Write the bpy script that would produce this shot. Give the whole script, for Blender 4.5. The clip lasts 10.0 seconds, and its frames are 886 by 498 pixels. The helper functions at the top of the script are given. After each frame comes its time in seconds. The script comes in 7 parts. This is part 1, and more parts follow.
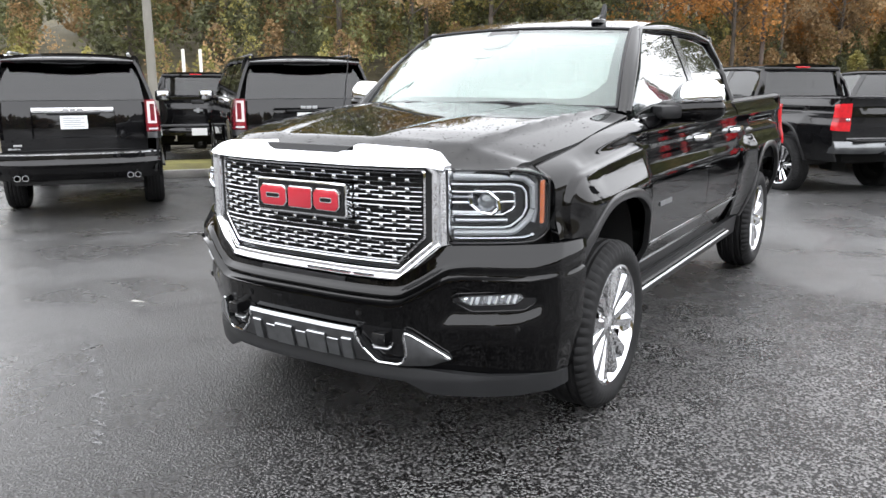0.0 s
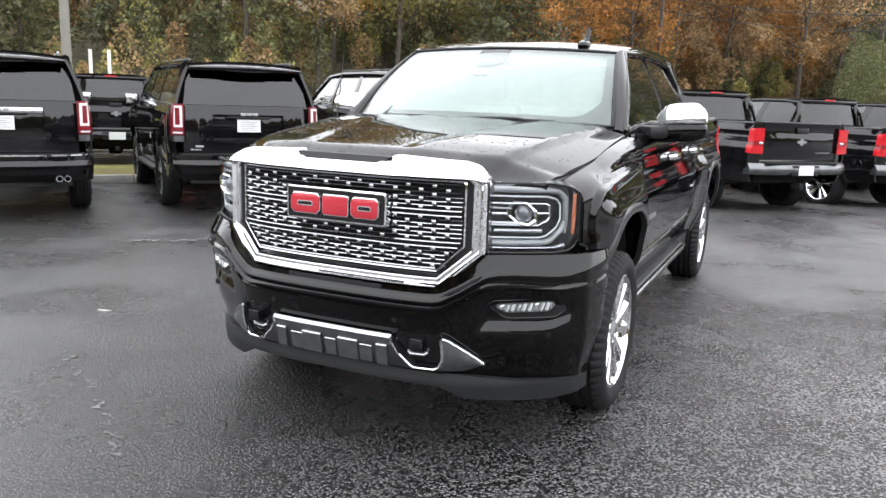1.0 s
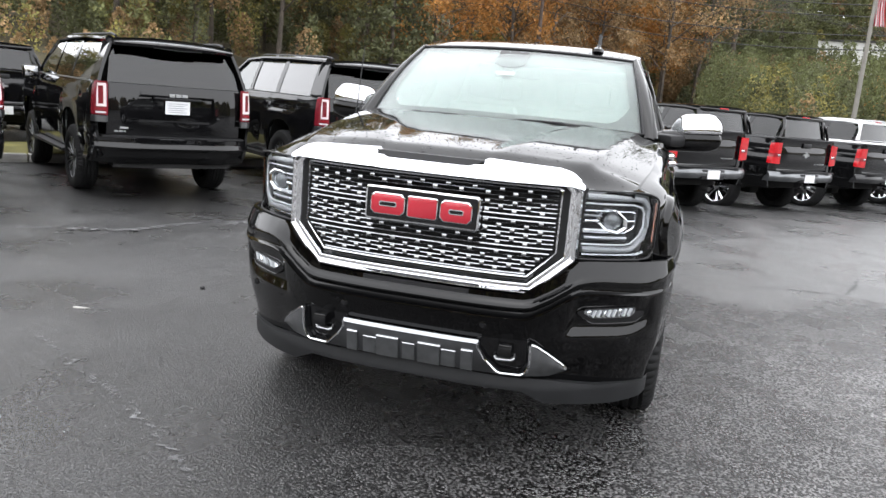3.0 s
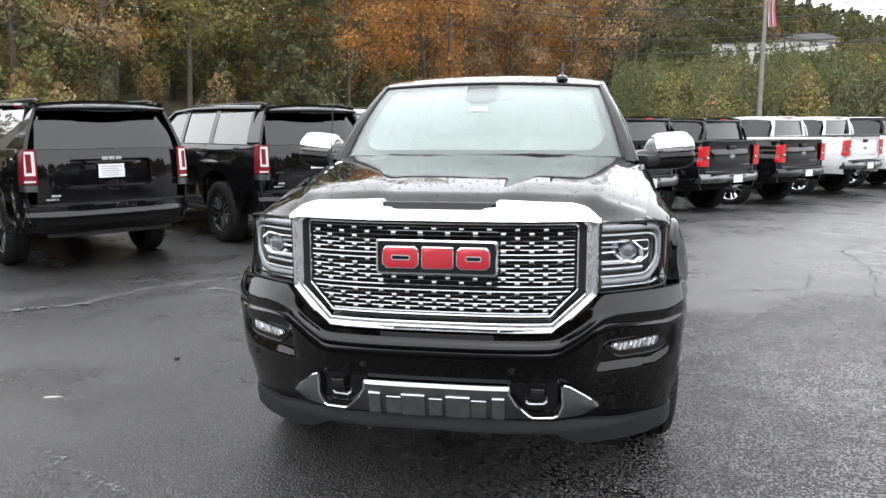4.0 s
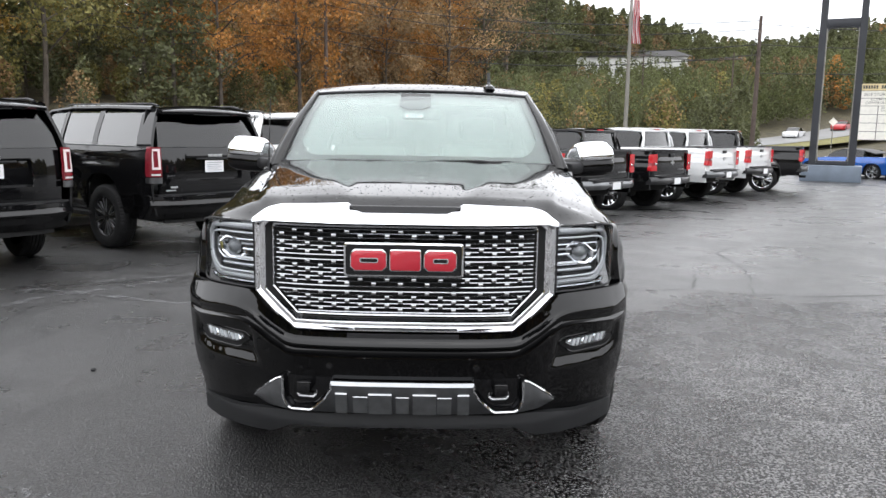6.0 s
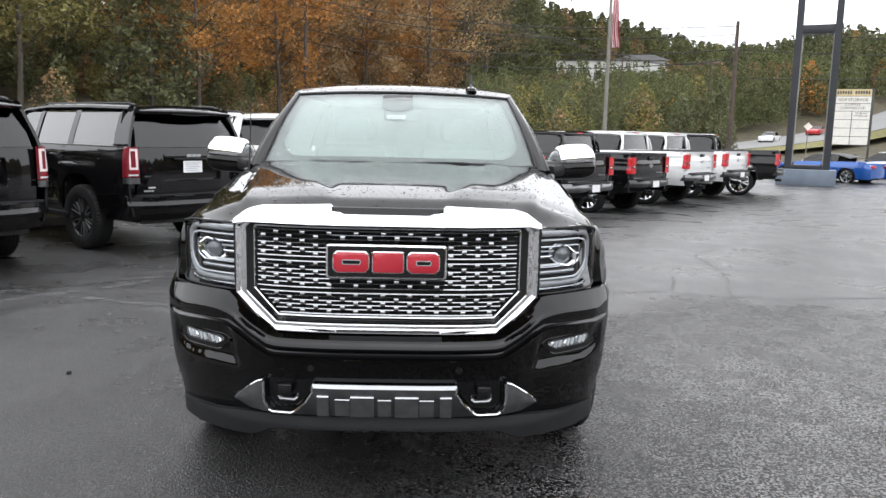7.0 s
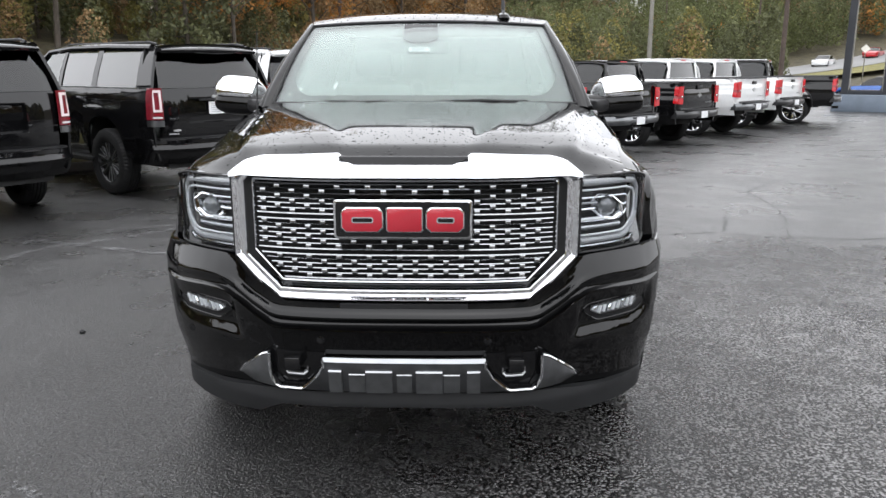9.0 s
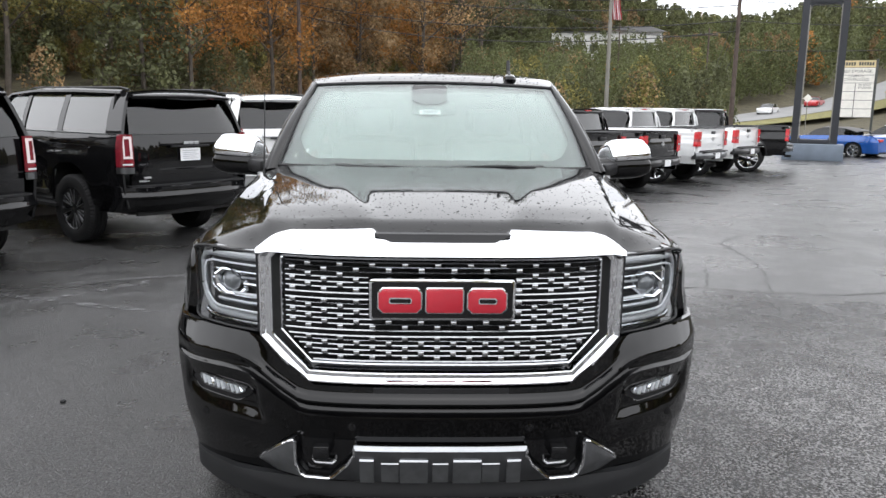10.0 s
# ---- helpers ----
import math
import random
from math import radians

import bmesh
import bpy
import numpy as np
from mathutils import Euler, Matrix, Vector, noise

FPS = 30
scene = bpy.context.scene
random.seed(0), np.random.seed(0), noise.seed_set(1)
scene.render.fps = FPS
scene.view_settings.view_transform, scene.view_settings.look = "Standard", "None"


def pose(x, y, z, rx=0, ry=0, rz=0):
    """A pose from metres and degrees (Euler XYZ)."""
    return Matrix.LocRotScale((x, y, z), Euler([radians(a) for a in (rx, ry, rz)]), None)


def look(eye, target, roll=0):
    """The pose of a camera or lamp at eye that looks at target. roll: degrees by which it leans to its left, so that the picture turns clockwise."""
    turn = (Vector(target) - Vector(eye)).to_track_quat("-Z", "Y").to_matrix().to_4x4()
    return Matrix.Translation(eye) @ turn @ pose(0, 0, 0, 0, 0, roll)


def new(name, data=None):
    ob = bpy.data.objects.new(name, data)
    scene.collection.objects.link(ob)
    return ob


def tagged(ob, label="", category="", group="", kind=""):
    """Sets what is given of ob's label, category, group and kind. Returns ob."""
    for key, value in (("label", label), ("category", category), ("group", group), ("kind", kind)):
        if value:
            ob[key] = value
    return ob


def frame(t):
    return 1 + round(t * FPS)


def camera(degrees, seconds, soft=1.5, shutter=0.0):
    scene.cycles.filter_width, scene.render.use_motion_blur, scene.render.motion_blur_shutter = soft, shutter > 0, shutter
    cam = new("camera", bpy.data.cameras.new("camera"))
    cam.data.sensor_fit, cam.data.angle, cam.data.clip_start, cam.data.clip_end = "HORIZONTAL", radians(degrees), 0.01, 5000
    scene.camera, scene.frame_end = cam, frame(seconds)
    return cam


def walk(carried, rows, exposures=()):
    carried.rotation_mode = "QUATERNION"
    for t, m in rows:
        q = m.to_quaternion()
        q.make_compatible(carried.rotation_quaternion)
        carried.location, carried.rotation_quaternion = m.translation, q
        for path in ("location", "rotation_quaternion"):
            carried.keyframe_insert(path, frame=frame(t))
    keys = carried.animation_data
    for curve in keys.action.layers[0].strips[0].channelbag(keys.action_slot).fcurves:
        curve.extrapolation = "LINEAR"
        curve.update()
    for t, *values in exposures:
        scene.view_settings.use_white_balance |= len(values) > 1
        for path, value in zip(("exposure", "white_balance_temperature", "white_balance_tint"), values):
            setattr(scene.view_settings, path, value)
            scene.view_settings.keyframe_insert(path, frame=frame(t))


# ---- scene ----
cam = camera(59.9, 10.0)
PATH = [
    (0, (2.234, -2.415, 1.531), (1.183, -0.766, 1.111), -0.1),
    (0.5, (2.017, -2.591, 1.513), (1.105, -0.861, 1.094), 0.8),
    (1, (1.793, -2.783, 1.531), (0.967, -1.003, 1.146), 2.0),
    (1.5, (1.569, -2.795, 1.495), (0.83, -0.975, 1.118), 3.2),
    (2, (1.347, -2.773, 1.517), (0.687, -0.929, 1.113), 0.5),
    (2.2, (1.259, -2.82, 1.513), (0.646, -0.963, 1.094), 3.5),
    (3.3, (0.785, -3.092, 1.547), (0.331, -1.178, 1.185), 3.6),
    (3.5, (0.698, -3.047, 1.555), (0.304, -1.115, 1.221), 1.2),
    (4, (0.541, -3.032, 1.589), (0.209, -1.086, 1.274), -0.2),
    (4.5, (0.295, -3.142, 1.61), (0.031, -1.183, 1.305), -0.8),
    (5, (0.207, -3.181, 1.606), (0.134, -1.204, 1.312), 1.1),
    (5.2, (0.195, -3.176, 1.591), (0.159, -1.2, 1.288), 0.8),
    (6.5, (0.163, -3.171, 1.592), (0.181, -1.193, 1.297), 1.2),
    (7, (0.156, -3.16, 1.59), (0.204, -1.182, 1.297), 1.3),
    (7.5, (0.156, -3.1, 1.586), (0.191, -1.127, 1.259), 1.7),
    (8, (0.187, -2.956, 1.577), (0.203, -1.0, 1.159), 1.0),
    (8.5, (0.247, -2.828, 1.593), (0.212, -0.872, 1.181), 0.6),
    (9, (0.222, -2.729, 1.597), (0.166, -0.783, 1.137), -0.1),
    (9.5, (0.061, -2.632, 1.645), (0.115, -0.669, 1.262), 0.5),
    (10, (-0.081, -2.575, 1.707), (-0.019, -0.608, 1.349), 0.8),
]
walk(cam, [(t, look(eye, target, roll)) for t, eye, target, roll in PATH], exposures=[(0, 0.80), (2, 0.69), (3.5, 0.60), (4.5, 0.53), (6.5, 0.31), (9.5, 0.29), (10, 0.25)])

# ---------- light ----------
world = bpy.data.worlds.new("overcast_sky")
scene.world = world
world.use_nodes = True
wn, wl = world.node_tree.nodes, world.node_tree.links
sky = wn.new("ShaderNodeTexSky")
sky.sky_type, sky.sun_disc = "NISHITA", False
sky.sun_elevation, sky.sun_rotation = radians(85), radians(145)
sky.air_density, sky.dust_density = 1.0, 6.0
hs = wn.new("ShaderNodeHueSaturation")
hs.inputs["Saturation"].default_value = 0.12
cloud = wn.new("ShaderNodeMix")
cloud.data_type = "RGBA"
cloud.inputs[0].default_value = 0.85
cloud.inputs[7].default_value = (13.2, 13.5, 14.3, 1)
wl.new(sky.outputs[0], hs.inputs["Color"])
wl.new(hs.outputs[0], cloud.inputs[6])
wl.new(cloud.outputs[2], wn["Background"].inputs["Color"])
wn["Background"].inputs["Strength"].default_value = 0.15
sun = new("sun", bpy.data.lights.new("sun", "SUN"))
sun.data.energy, sun.data.angle, sun.data.color = 1.0, radians(178), (1.0, 0.97, 0.93)
sun.matrix_world = look((1.5, -2.1, 30), (0, 0, 0))

# ---------- materials ----------
def mat(name, base, rough=0.5, metal=0.0, vary=0.15, scale=6.0, bump=0.0, bscale=60.0, coat=0.0, spec=0.5, island=0.0, rand=0.0, rvary=0.0, dist=0.002):
    """A surface with two scales of variation in colour and gloss, and fine relief."""
    m = bpy.data.materials.new(name)
    m.use_nodes = True
    n, l = m.node_tree.nodes, m.node_tree.links
    b = n["Principled BSDF"]
    b.inputs["Roughness"].default_value, b.inputs["Metallic"].default_value = rough, metal
    b.inputs["Specular IOR Level"].default_value = spec
    b.inputs["Coat Weight"].default_value, b.inputs["Coat Roughness"].default_value = coat, 0.03
    tc = n.new("ShaderNodeTexCoord")
    big = n.new("ShaderNodeTexNoise")
    big.inputs["Scale"].default_value, big.inputs["Detail"].default_value = scale, 6
    l.new(tc.outputs["Object"], big.inputs["Vector"])
    val = n.new("ShaderNodeMapRange")
    val.inputs[1].default_value, val.inputs[2].default_value = 0.3, 0.7
    val.inputs[3].default_value, val.inputs[4].default_value = 1 - vary, 1 + vary
    l.new(big.outputs["Fac"], val.inputs[0])
    last = val.outputs[0]
    for amount, kind, socket in ((island, "ShaderNodeNewGeometry", "Random Per Island"), (rand, "ShaderNodeObjectInfo", "Random")):
        if amount:
            src, r, mul = n.new(kind), n.new("ShaderNodeMapRange"), n.new("ShaderNodeMath")
            r.inputs[3].default_value, r.inputs[4].default_value = 1 - amount, 1 + amount
            mul.operation = "MULTIPLY"
            l.new(src.outputs[socket], r.inputs[0])
            l.new(last, mul.inputs[0])
            l.new(r.outputs[0], mul.inputs[1])
            last = mul.outputs[0]
    mix = n.new("ShaderNodeVectorMath")
    mix.operation = "SCALE"
    mix.inputs[0].default_value = base
    l.new(last, mix.inputs["Scale"])
    l.new(mix.outputs[0], b.inputs["Base Color"])
    if rvary:
        rr = n.new("ShaderNodeMapRange")
        rr.inputs[1].default_value, rr.inputs[2].default_value = 0.35, 0.65
        rr.inputs[3].default_value, rr.inputs[4].default_value = max(0.02, rough - rvary), rough + rvary
        l.new(big.outputs["Fac"], rr.inputs[0])
        l.new(rr.outputs[0], b.inputs["Roughness"])
    if bump:
        fine, bp = n.new("ShaderNodeTexNoise"), n.new("ShaderNodeBump")
        fine.inputs["Scale"].default_value, fine.inputs["Detail"].default_value = bscale, 4
        bp.inputs["Strength"].default_value, bp.inputs["Distance"].default_value = bump, dist
        l.new(tc.outputs["Object"], fine.inputs["Vector"])
        l.new(fine.outputs["Fac"], bp.inputs["Height"])
        l.new(bp.outputs[0], b.inputs["Normal"])
    return m


def glass(name, tint, gloss=0.05, rough=0.01, sheen=(1, 1, 1), power=4.0, most=1.0):
    """Thin car glass: clear or smoked, with a mirror-like sheen that grows at grazing angles."""
    m = bpy.data.materials.new(name)
    m.use_nodes = True
    n, l = m.node_tree.nodes, m.node_tree.links
    n.remove(n["Principled BSDF"])
    t, g, mx, lw = n.new("ShaderNodeBsdfTransparent"), n.new("ShaderNodeBsdfGlossy"), n.new("ShaderNodeMixShader"), n.new("ShaderNodeLayerWeight")
    pw, sc = n.new("ShaderNodeMath"), n.new("ShaderNodeMapRange")
    t.inputs[0].default_value = (*tint, 1)
    g.inputs["Roughness"].default_value = rough
    g.inputs["Color"].default_value = (*sheen, 1)
    lw.inputs["Blend"].default_value = 0.5
    pw.operation = "POWER"
    pw.inputs[1].default_value = power
    sc.inputs[3].default_value, sc.inputs[4].default_value = gloss, most
    l.new(lw.outputs["Facing"], pw.inputs[0])
    l.new(pw.outputs[0], sc.inputs[0])
    l.new(sc.outputs[0], mx.inputs[0])
    l.new(t.outputs[0], mx.inputs[1])
    l.new(g.outputs[0], mx.inputs[2])
    l.new(mx.outputs[0], n["Material Output"].inputs["Surface"])
    return m


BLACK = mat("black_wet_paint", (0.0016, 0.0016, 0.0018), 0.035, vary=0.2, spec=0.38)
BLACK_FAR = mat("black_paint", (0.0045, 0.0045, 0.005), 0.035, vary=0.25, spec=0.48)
DARKBUMPER = mat("satin_black_bumper", (0.02, 0.02, 0.021), 0.3, vary=0.2)
WHITE = mat("white_paint", (0.75, 0.76, 0.76), 0.2, vary=0.05, coat=1.0)
BLUE = mat("blue_paint", (0.008, 0.085, 0.36), 0.2, 0.2, vary=0.1, coat=1.0)
REDCAR = mat("red_paint", (0.4, 0.015, 0.02), 0.3, vary=0.1, coat=0.5)
CHROME = mat("chrome", (0.82, 0.83, 0.85), 0.03, 1.0, vary=0.04, rvary=0.012)
GRILLE = mat("grille_chrome", (0.36, 0.37, 0.38), 0.14, 1.0, vary=0.15, scale=40)
# darker copy of the skid metal: shade between the ribs, put into colour
SKIDSHADE = mat("shaded_skid_metal", (0.125, 0.128, 0.133), 0.32, 0.9, vary=0.2, scale=15)
CHROME_DARK = mat("dark_chrome", (0.35, 0.36, 0.37), 0.16, 1.0, vary=0.1)
SATIN = mat("satin_silver", (0.42, 0.43, 0.44), 0.32, 0.9, vary=0.12, bump=0.1, bscale=300)
PLASTIC = mat("black_plastic", (0.012, 0.012, 0.013), 0.5, spec=0.35, vary=0.2, bump=0.25, bscale=500, dist=0.001)
PLASTIC_GREY = mat("dark_grey_plastic", (0.013, 0.0135, 0.0145), 0.55, spec=0.3, vary=0.2, bump=0.25, bscale=400, dist=0.001)
GLOSSBLACK = mat("gloss_black", (0.005, 0.005, 0.0055), 0.08, vary=0.1)
VOID = mat("dark_underbody", (0.008, 0.008, 0.008), 0.9, vary=0.3)
TYRE = mat("tyre_rubber", (0.012, 0.012, 0.0125), 0.7, spec=0.25, vary=0.35, scale=12, bump=0.3, bscale=120)
RED = mat("emblem_red", (0.42, 0.02, 0.035), 0.28, vary=0.08, coat=0.6)
TAIL = mat("tail_lamp_red", (0.46, 0.006, 0.012), 0.25, vary=0.2, scale=20, coat=0.25)
TAIL_MID = mat("tail_lamp_mid_red", (0.22, 0.006, 0.012), 0.25, vary=0.2, scale=20, coat=0.25)
TAIL_DARK = mat("tail_lamp_dark_red", (0.16, 0.012, 0.02), 0.12, vary=0.2, scale=20, coat=1.0)
LAMPWHITE = mat("lamp_white", (0.6, 0.61, 0.62), 0.2, vary=0.08, coat=1.0)
TAILHOOK = mat("tail_lamp_light_pipe", (0.72, 0.62, 0.62), 0.2, vary=0.1, coat=0.5)
LAMPDARK = mat("lamp_housing_plastic", (0.02, 0.021, 0.022), 0.35, vary=0.2)
SATINPALE = mat("pale_light_guide_and_badge_shine", (0.30, 0.305, 0.31), 0.3, vary=0.10, coat=0.6)
PROJECTOR = mat("projector_glass", (0.12, 0.125, 0.13), 0.06, vary=0.3, scale=30, spec=0.8, coat=1.0)
AMBER = mat("amber_marker", (0.42, 0.095, 0.02), 0.2, vary=0.15, coat=1.0)
REFLECTOR = mat("reflector", (0.7, 0.71, 0.73), 0.15, 0.9, vary=0.25, scale=40, bump=0.5, bscale=150)
PAPER = mat("white_paper_tag", (0.72, 0.73, 0.74), 0.5, vary=0.05)
BUMPERGREY = mat("dark_bumper_metal", (0.16, 0.165, 0.17), 0.28, 0.9, vary=0.15)
WATER = mat("rain_water", (0.015, 0.016, 0.017), 0.03, vary=0.1, spec=0.6)
FRIT = mat("black_glass_border", (0.012, 0.012, 0.013), 0.3, vary=0.1)
SKID = mat("brushed_skid_metal", (0.21, 0.215, 0.222), 0.28, 0.9, vary=0.2, scale=15, bump=0.15, bscale=250)
INK = mat("grey_ink", (0.2, 0.21, 0.23), 0.6, vary=0.1)
SEAT = mat("grey_leather", (0.12, 0.12, 0.12), 0.5, vary=0.2, bump=0.2)
SEATPALE = mat("pale_headliner", (0.45, 0.46, 0.46), 0.8, vary=0.1)
WINDSHIELD = glass("windshield_glass", (0.84, 0.885, 0.87), 0.05, sheen=(0.97, 1.0, 0.995), most=0.62)
# pale film added behind the windshield, lends the glass a milky brightness
PALEFILM = bpy.data.materials.new("pale_film_behind_glass")
PALEFILM.use_nodes = True
mn, ml = PALEFILM.node_tree.nodes, PALEFILM.node_tree.links
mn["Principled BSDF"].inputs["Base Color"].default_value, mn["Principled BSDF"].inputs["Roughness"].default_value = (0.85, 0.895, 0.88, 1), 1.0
film_clear, film_mix, film_noise, film_range = mn.new("ShaderNodeBsdfTransparent"), mn.new("ShaderNodeMixShader"), mn.new("ShaderNodeTexNoise"), mn.new("ShaderNodeMapRange")
film_noise.inputs["Scale"].default_value = 2.5
film_range.inputs[3].default_value, film_range.inputs[4].default_value = 0.17, 0.27
ml.new(film_noise.outputs["Fac"], film_range.inputs[0])
ml.new(film_range.outputs[0], film_mix.inputs[0])
ml.new(film_clear.outputs[0], film_mix.inputs[1])
ml.new(mn["Principled BSDF"].outputs[0], film_mix.inputs[2])
ml.new(film_mix.outputs[0], mn["Material Output"].inputs["Surface"])
SMOKED = glass("smoked_glass", (0.16, 0.17, 0.17), 0.05)
SMOKED_SIDE = glass("smoked_side_glass", (0.12, 0.13, 0.13), 0.075, power=3.4)
SIDEGLASS = glass("side_glass", (0.35, 0.38, 0.37), 0.07)
CLEAR = glass("clear_lens", (0.94, 0.95, 0.96), 0.02, power=5.0, most=0.16)

# ---------- mesh helpers ----------
def finish(name, bm, material, parent=None, label="", angle=32):
    me = bpy.data.meshes.new(name)
    bm.normal_update()
    bm.to_mesh(me)
    bm.free()
    me.materials.append(material)
    me.shade_smooth()
    me.set_sharp_from_angle(angle=radians(angle))
    ob = new(name, me)
    if parent:
        ob.parent = parent
    if label:
        tagged(ob, label)
    return ob


def part(name, bm, material, parent, label="", angle=32):
    return finish(name, bm, material, parent, label, angle)


def shared(name, me, parent, m):
    ob = new(name, me)
    ob.parent = parent
    ob.matrix_basis = m
    return ob


def thing(name, label, category, group="", m=None):
    ob = new(name)
    tagged(ob, label, category, group)
    if m is not None:
        ob.matrix_basis = m
    return ob


def pl(*pts):
    """A function that runs straight from point to point."""
    xs, ys = [p[0] for p in pts], [p[1] for p in pts]
    return lambda v: float(np.interp(v, xs, ys))


def sm(a, b, v):
    t = min(1.0, max(0.0, (v - a) / (b - a)))
    return t * t * (3 - 2 * t)


def slab(us, lo, hi, nv, P, inner, bm=None):
    """A curved plate: columns u, each from lo(u) to hi(u), on the surface P(u, v), as thick as the vector inner."""
    bm = bm or bmesh.new()
    A, B = [], []
    for u in us:
        a, b = lo(u), hi(u)
        ps = [Vector(P(u, a + (b - a) * j / nv)) for j in range(nv + 1)]
        A.append([bm.verts.new(p) for p in ps])
        B.append([bm.verts.new(p + Vector(inner)) for p in ps])
    n = len(A)
    for i in range(n - 1):
        for j in range(nv):
            bm.faces.new((A[i][j], A[i + 1][j], A[i + 1][j + 1], A[i][j + 1]))
            bm.faces.new((B[i][j + 1], B[i + 1][j + 1], B[i + 1][j], B[i][j]))
        bm.faces.new((A[i][0], B[i][0], B[i + 1][0], A[i + 1][0]))
        bm.faces.new((A[i][nv], A[i + 1][nv], B[i + 1][nv], B[i][nv]))
    for j in range(nv):
        bm.faces.new((A[0][j], A[0][j + 1], B[0][j + 1], B[0][j]))
        bm.faces.new((A[-1][j], B[-1][j], B[-1][j + 1], A[-1][j + 1]))
    bmesh.ops.remove_doubles(bm, verts=bm.verts[:], dist=1e-5)
    bmesh.ops.recalc_face_normals(bm, faces=bm.faces[:])
    return bm


def frange(a, b, n):
    return [a + (b - a) * i / n for i in range(n + 1)]


def box(x0, x1, y0, y1, z0, z1, bevel=0.0, bm=None, seg=2):
    own = bm is None
    bm = bm or bmesh.new()
    made = bmesh.ops.create_cube(bm, size=1, matrix=Matrix.Translation(((x0 + x1) / 2, (y0 + y1) / 2, (z0 + z1) / 2)) @ Matrix.Diagonal((abs(x1 - x0), abs(y1 - y0), abs(z1 - z0), 1)))
    if bevel:
        es = {e for v in made["verts"] for e in v.link_edges}
        bmesh.ops.bevel(bm, geom=list(es), offset=bevel, segments=seg, affect="EDGES", profile=0.5)
    return bm


def prism(poly, y0, y1, bevel=0.0, bm=None):
    """A polygon in x and z, drawn out along y."""
    bm = bm or bmesh.new()
    a = [bm.verts.new((x, y0, z)) for x, z in poly]
    b = [bm.verts.new((x, y1, z)) for x, z in poly]
    fs = [bm.faces.new(a), bm.faces.new(b[::-1])]
    for i in range(len(a)):
        j = (i + 1) % len(a)
        fs.append(bm.faces.new((a[j], a[i], b[i], b[j])))
    bmesh.ops.recalc_face_normals(bm, faces=fs)
    if bevel:
        bmesh.ops.bevel(bm, geom=[e for e in fs[0].edges], offset=bevel, segments=2, affect="EDGES", profile=0.5)
    return bm


def tube(pts, r, n=8, closed=False, bm=None, flat=1.0):
    """A rod along points; r a number or one per point."""
    bm = bm or bmesh.new()
    pts = [Vector(p) for p in pts]
    rs = r if isinstance(r, (list, tuple)) else [r] * len(pts)
    rings = []
    for i, p in enumerate(pts):
        if closed:
            d = pts[(i + 1) % len(pts)] - pts[i - 1]
        else:
            d = pts[min(i + 1, len(pts) - 1)] - pts[max(i - 1, 0)]
        d.normalize()
        up = Vector((0, 0, 1)) if abs(d.z) < 0.9 else Vector((0, 1, 0))
        a = d.cross(up).normalized()
        b = a.cross(d).normalized()
        rings.append([bm.verts.new(p + rs[i] * (math.cos(2 * math.pi * k / n) * a + flat * math.sin(2 * math.pi * k / n) * b)) for k in range(n)])
    m = len(rings)
    for i in range(m if closed else m - 1):
        q, w = rings[i], rings[(i + 1) % m]
        for k in range(n):
            bm.faces.new((q[k], q[(k + 1) % n], w[(k + 1) % n], w[k]))
    if not closed:
        bm.faces.new(rings[0][::-1])
        bm.faces.new(rings[-1])
    bmesh.ops.recalc_face_normals(bm, faces=bm.faces[:])
    return bm


def lathe(profile, n, axis="x", bm=None):
    """A ring of the profile (along the axis, radius), turned about the axis through the origin."""
    bm = bm or bmesh.new()
    rings = []
    for k in range(n):
        c, s = math.cos(2 * math.pi * k / n), math.sin(2 * math.pi * k / n)
        rings.append([bm.verts.new((a, r * c, r * s) if axis == "x" else (r * c, a, r * s) if axis == "y" else (r * c, r * s, a)) for a, r in profile])
    for k in range(n):
        p, q = rings[k], rings[(k + 1) % n]
        for i in range(len(profile) - 1):
            bm.faces.new((p[i], p[i + 1], q[i + 1], q[i]))
    bmesh.ops.remove_doubles(bm, verts=bm.verts[:], dist=1e-5)
    bmesh.ops.recalc_face_normals(bm, faces=bm.faces[:])
    return bm


def beam(p0, p1, w, h, bevel=0.0, out=(0, 0, 1)):
    """A bar from p0 to p1, w wide and h thick towards out."""
    p0, p1, out = Vector(p0), Vector(p1), Vector(out).normalized()
    d = p1 - p0
    side = d.cross(out).normalized()
    up = side.cross(d).normalized()
    bm = box(-0.5 * w, 0.5 * w, 0, d.length, -0.5 * h, 0.5 * h, bevel)
    bmesh.ops.transform(bm, matrix=Matrix.Translation(p0) @ Matrix((side, d.normalized(), up)).transposed().to_4x4(), verts=bm.verts[:])
    return bm


def joined(*bms):
    out = bmesh.new()
    for b in bms:
        me = bpy.data.meshes.new("tmp")
        b.to_mesh(me)
        b.free()
        out.from_mesh(me)
        bpy.data.meshes.remove(me)
    return out

# ---------- ground ----------
crest = lambda a: float(np.interp(a, [-0.1, 0.145, 0.27, 0.36, 0.43, 0.47, 0.53, 0.60, 0.8], [1.55, 1.53, 1.25, 0.95, 0.87, 1.0, 1.16, 1.05, 0.85]))


FAR = 2.2


def bank(x, y):
    """How far a place lies behind the foot of the wooded bank, and its distance along it, both in units of FAR metres."""
    x, y = x / FAR, (y + 3) / FAR - 3
    q = 0.63 * x + 0.78 * y
    return -0.78 * x + 0.63 * y - 19 - max(0.0, q - 22) * 0.35, q


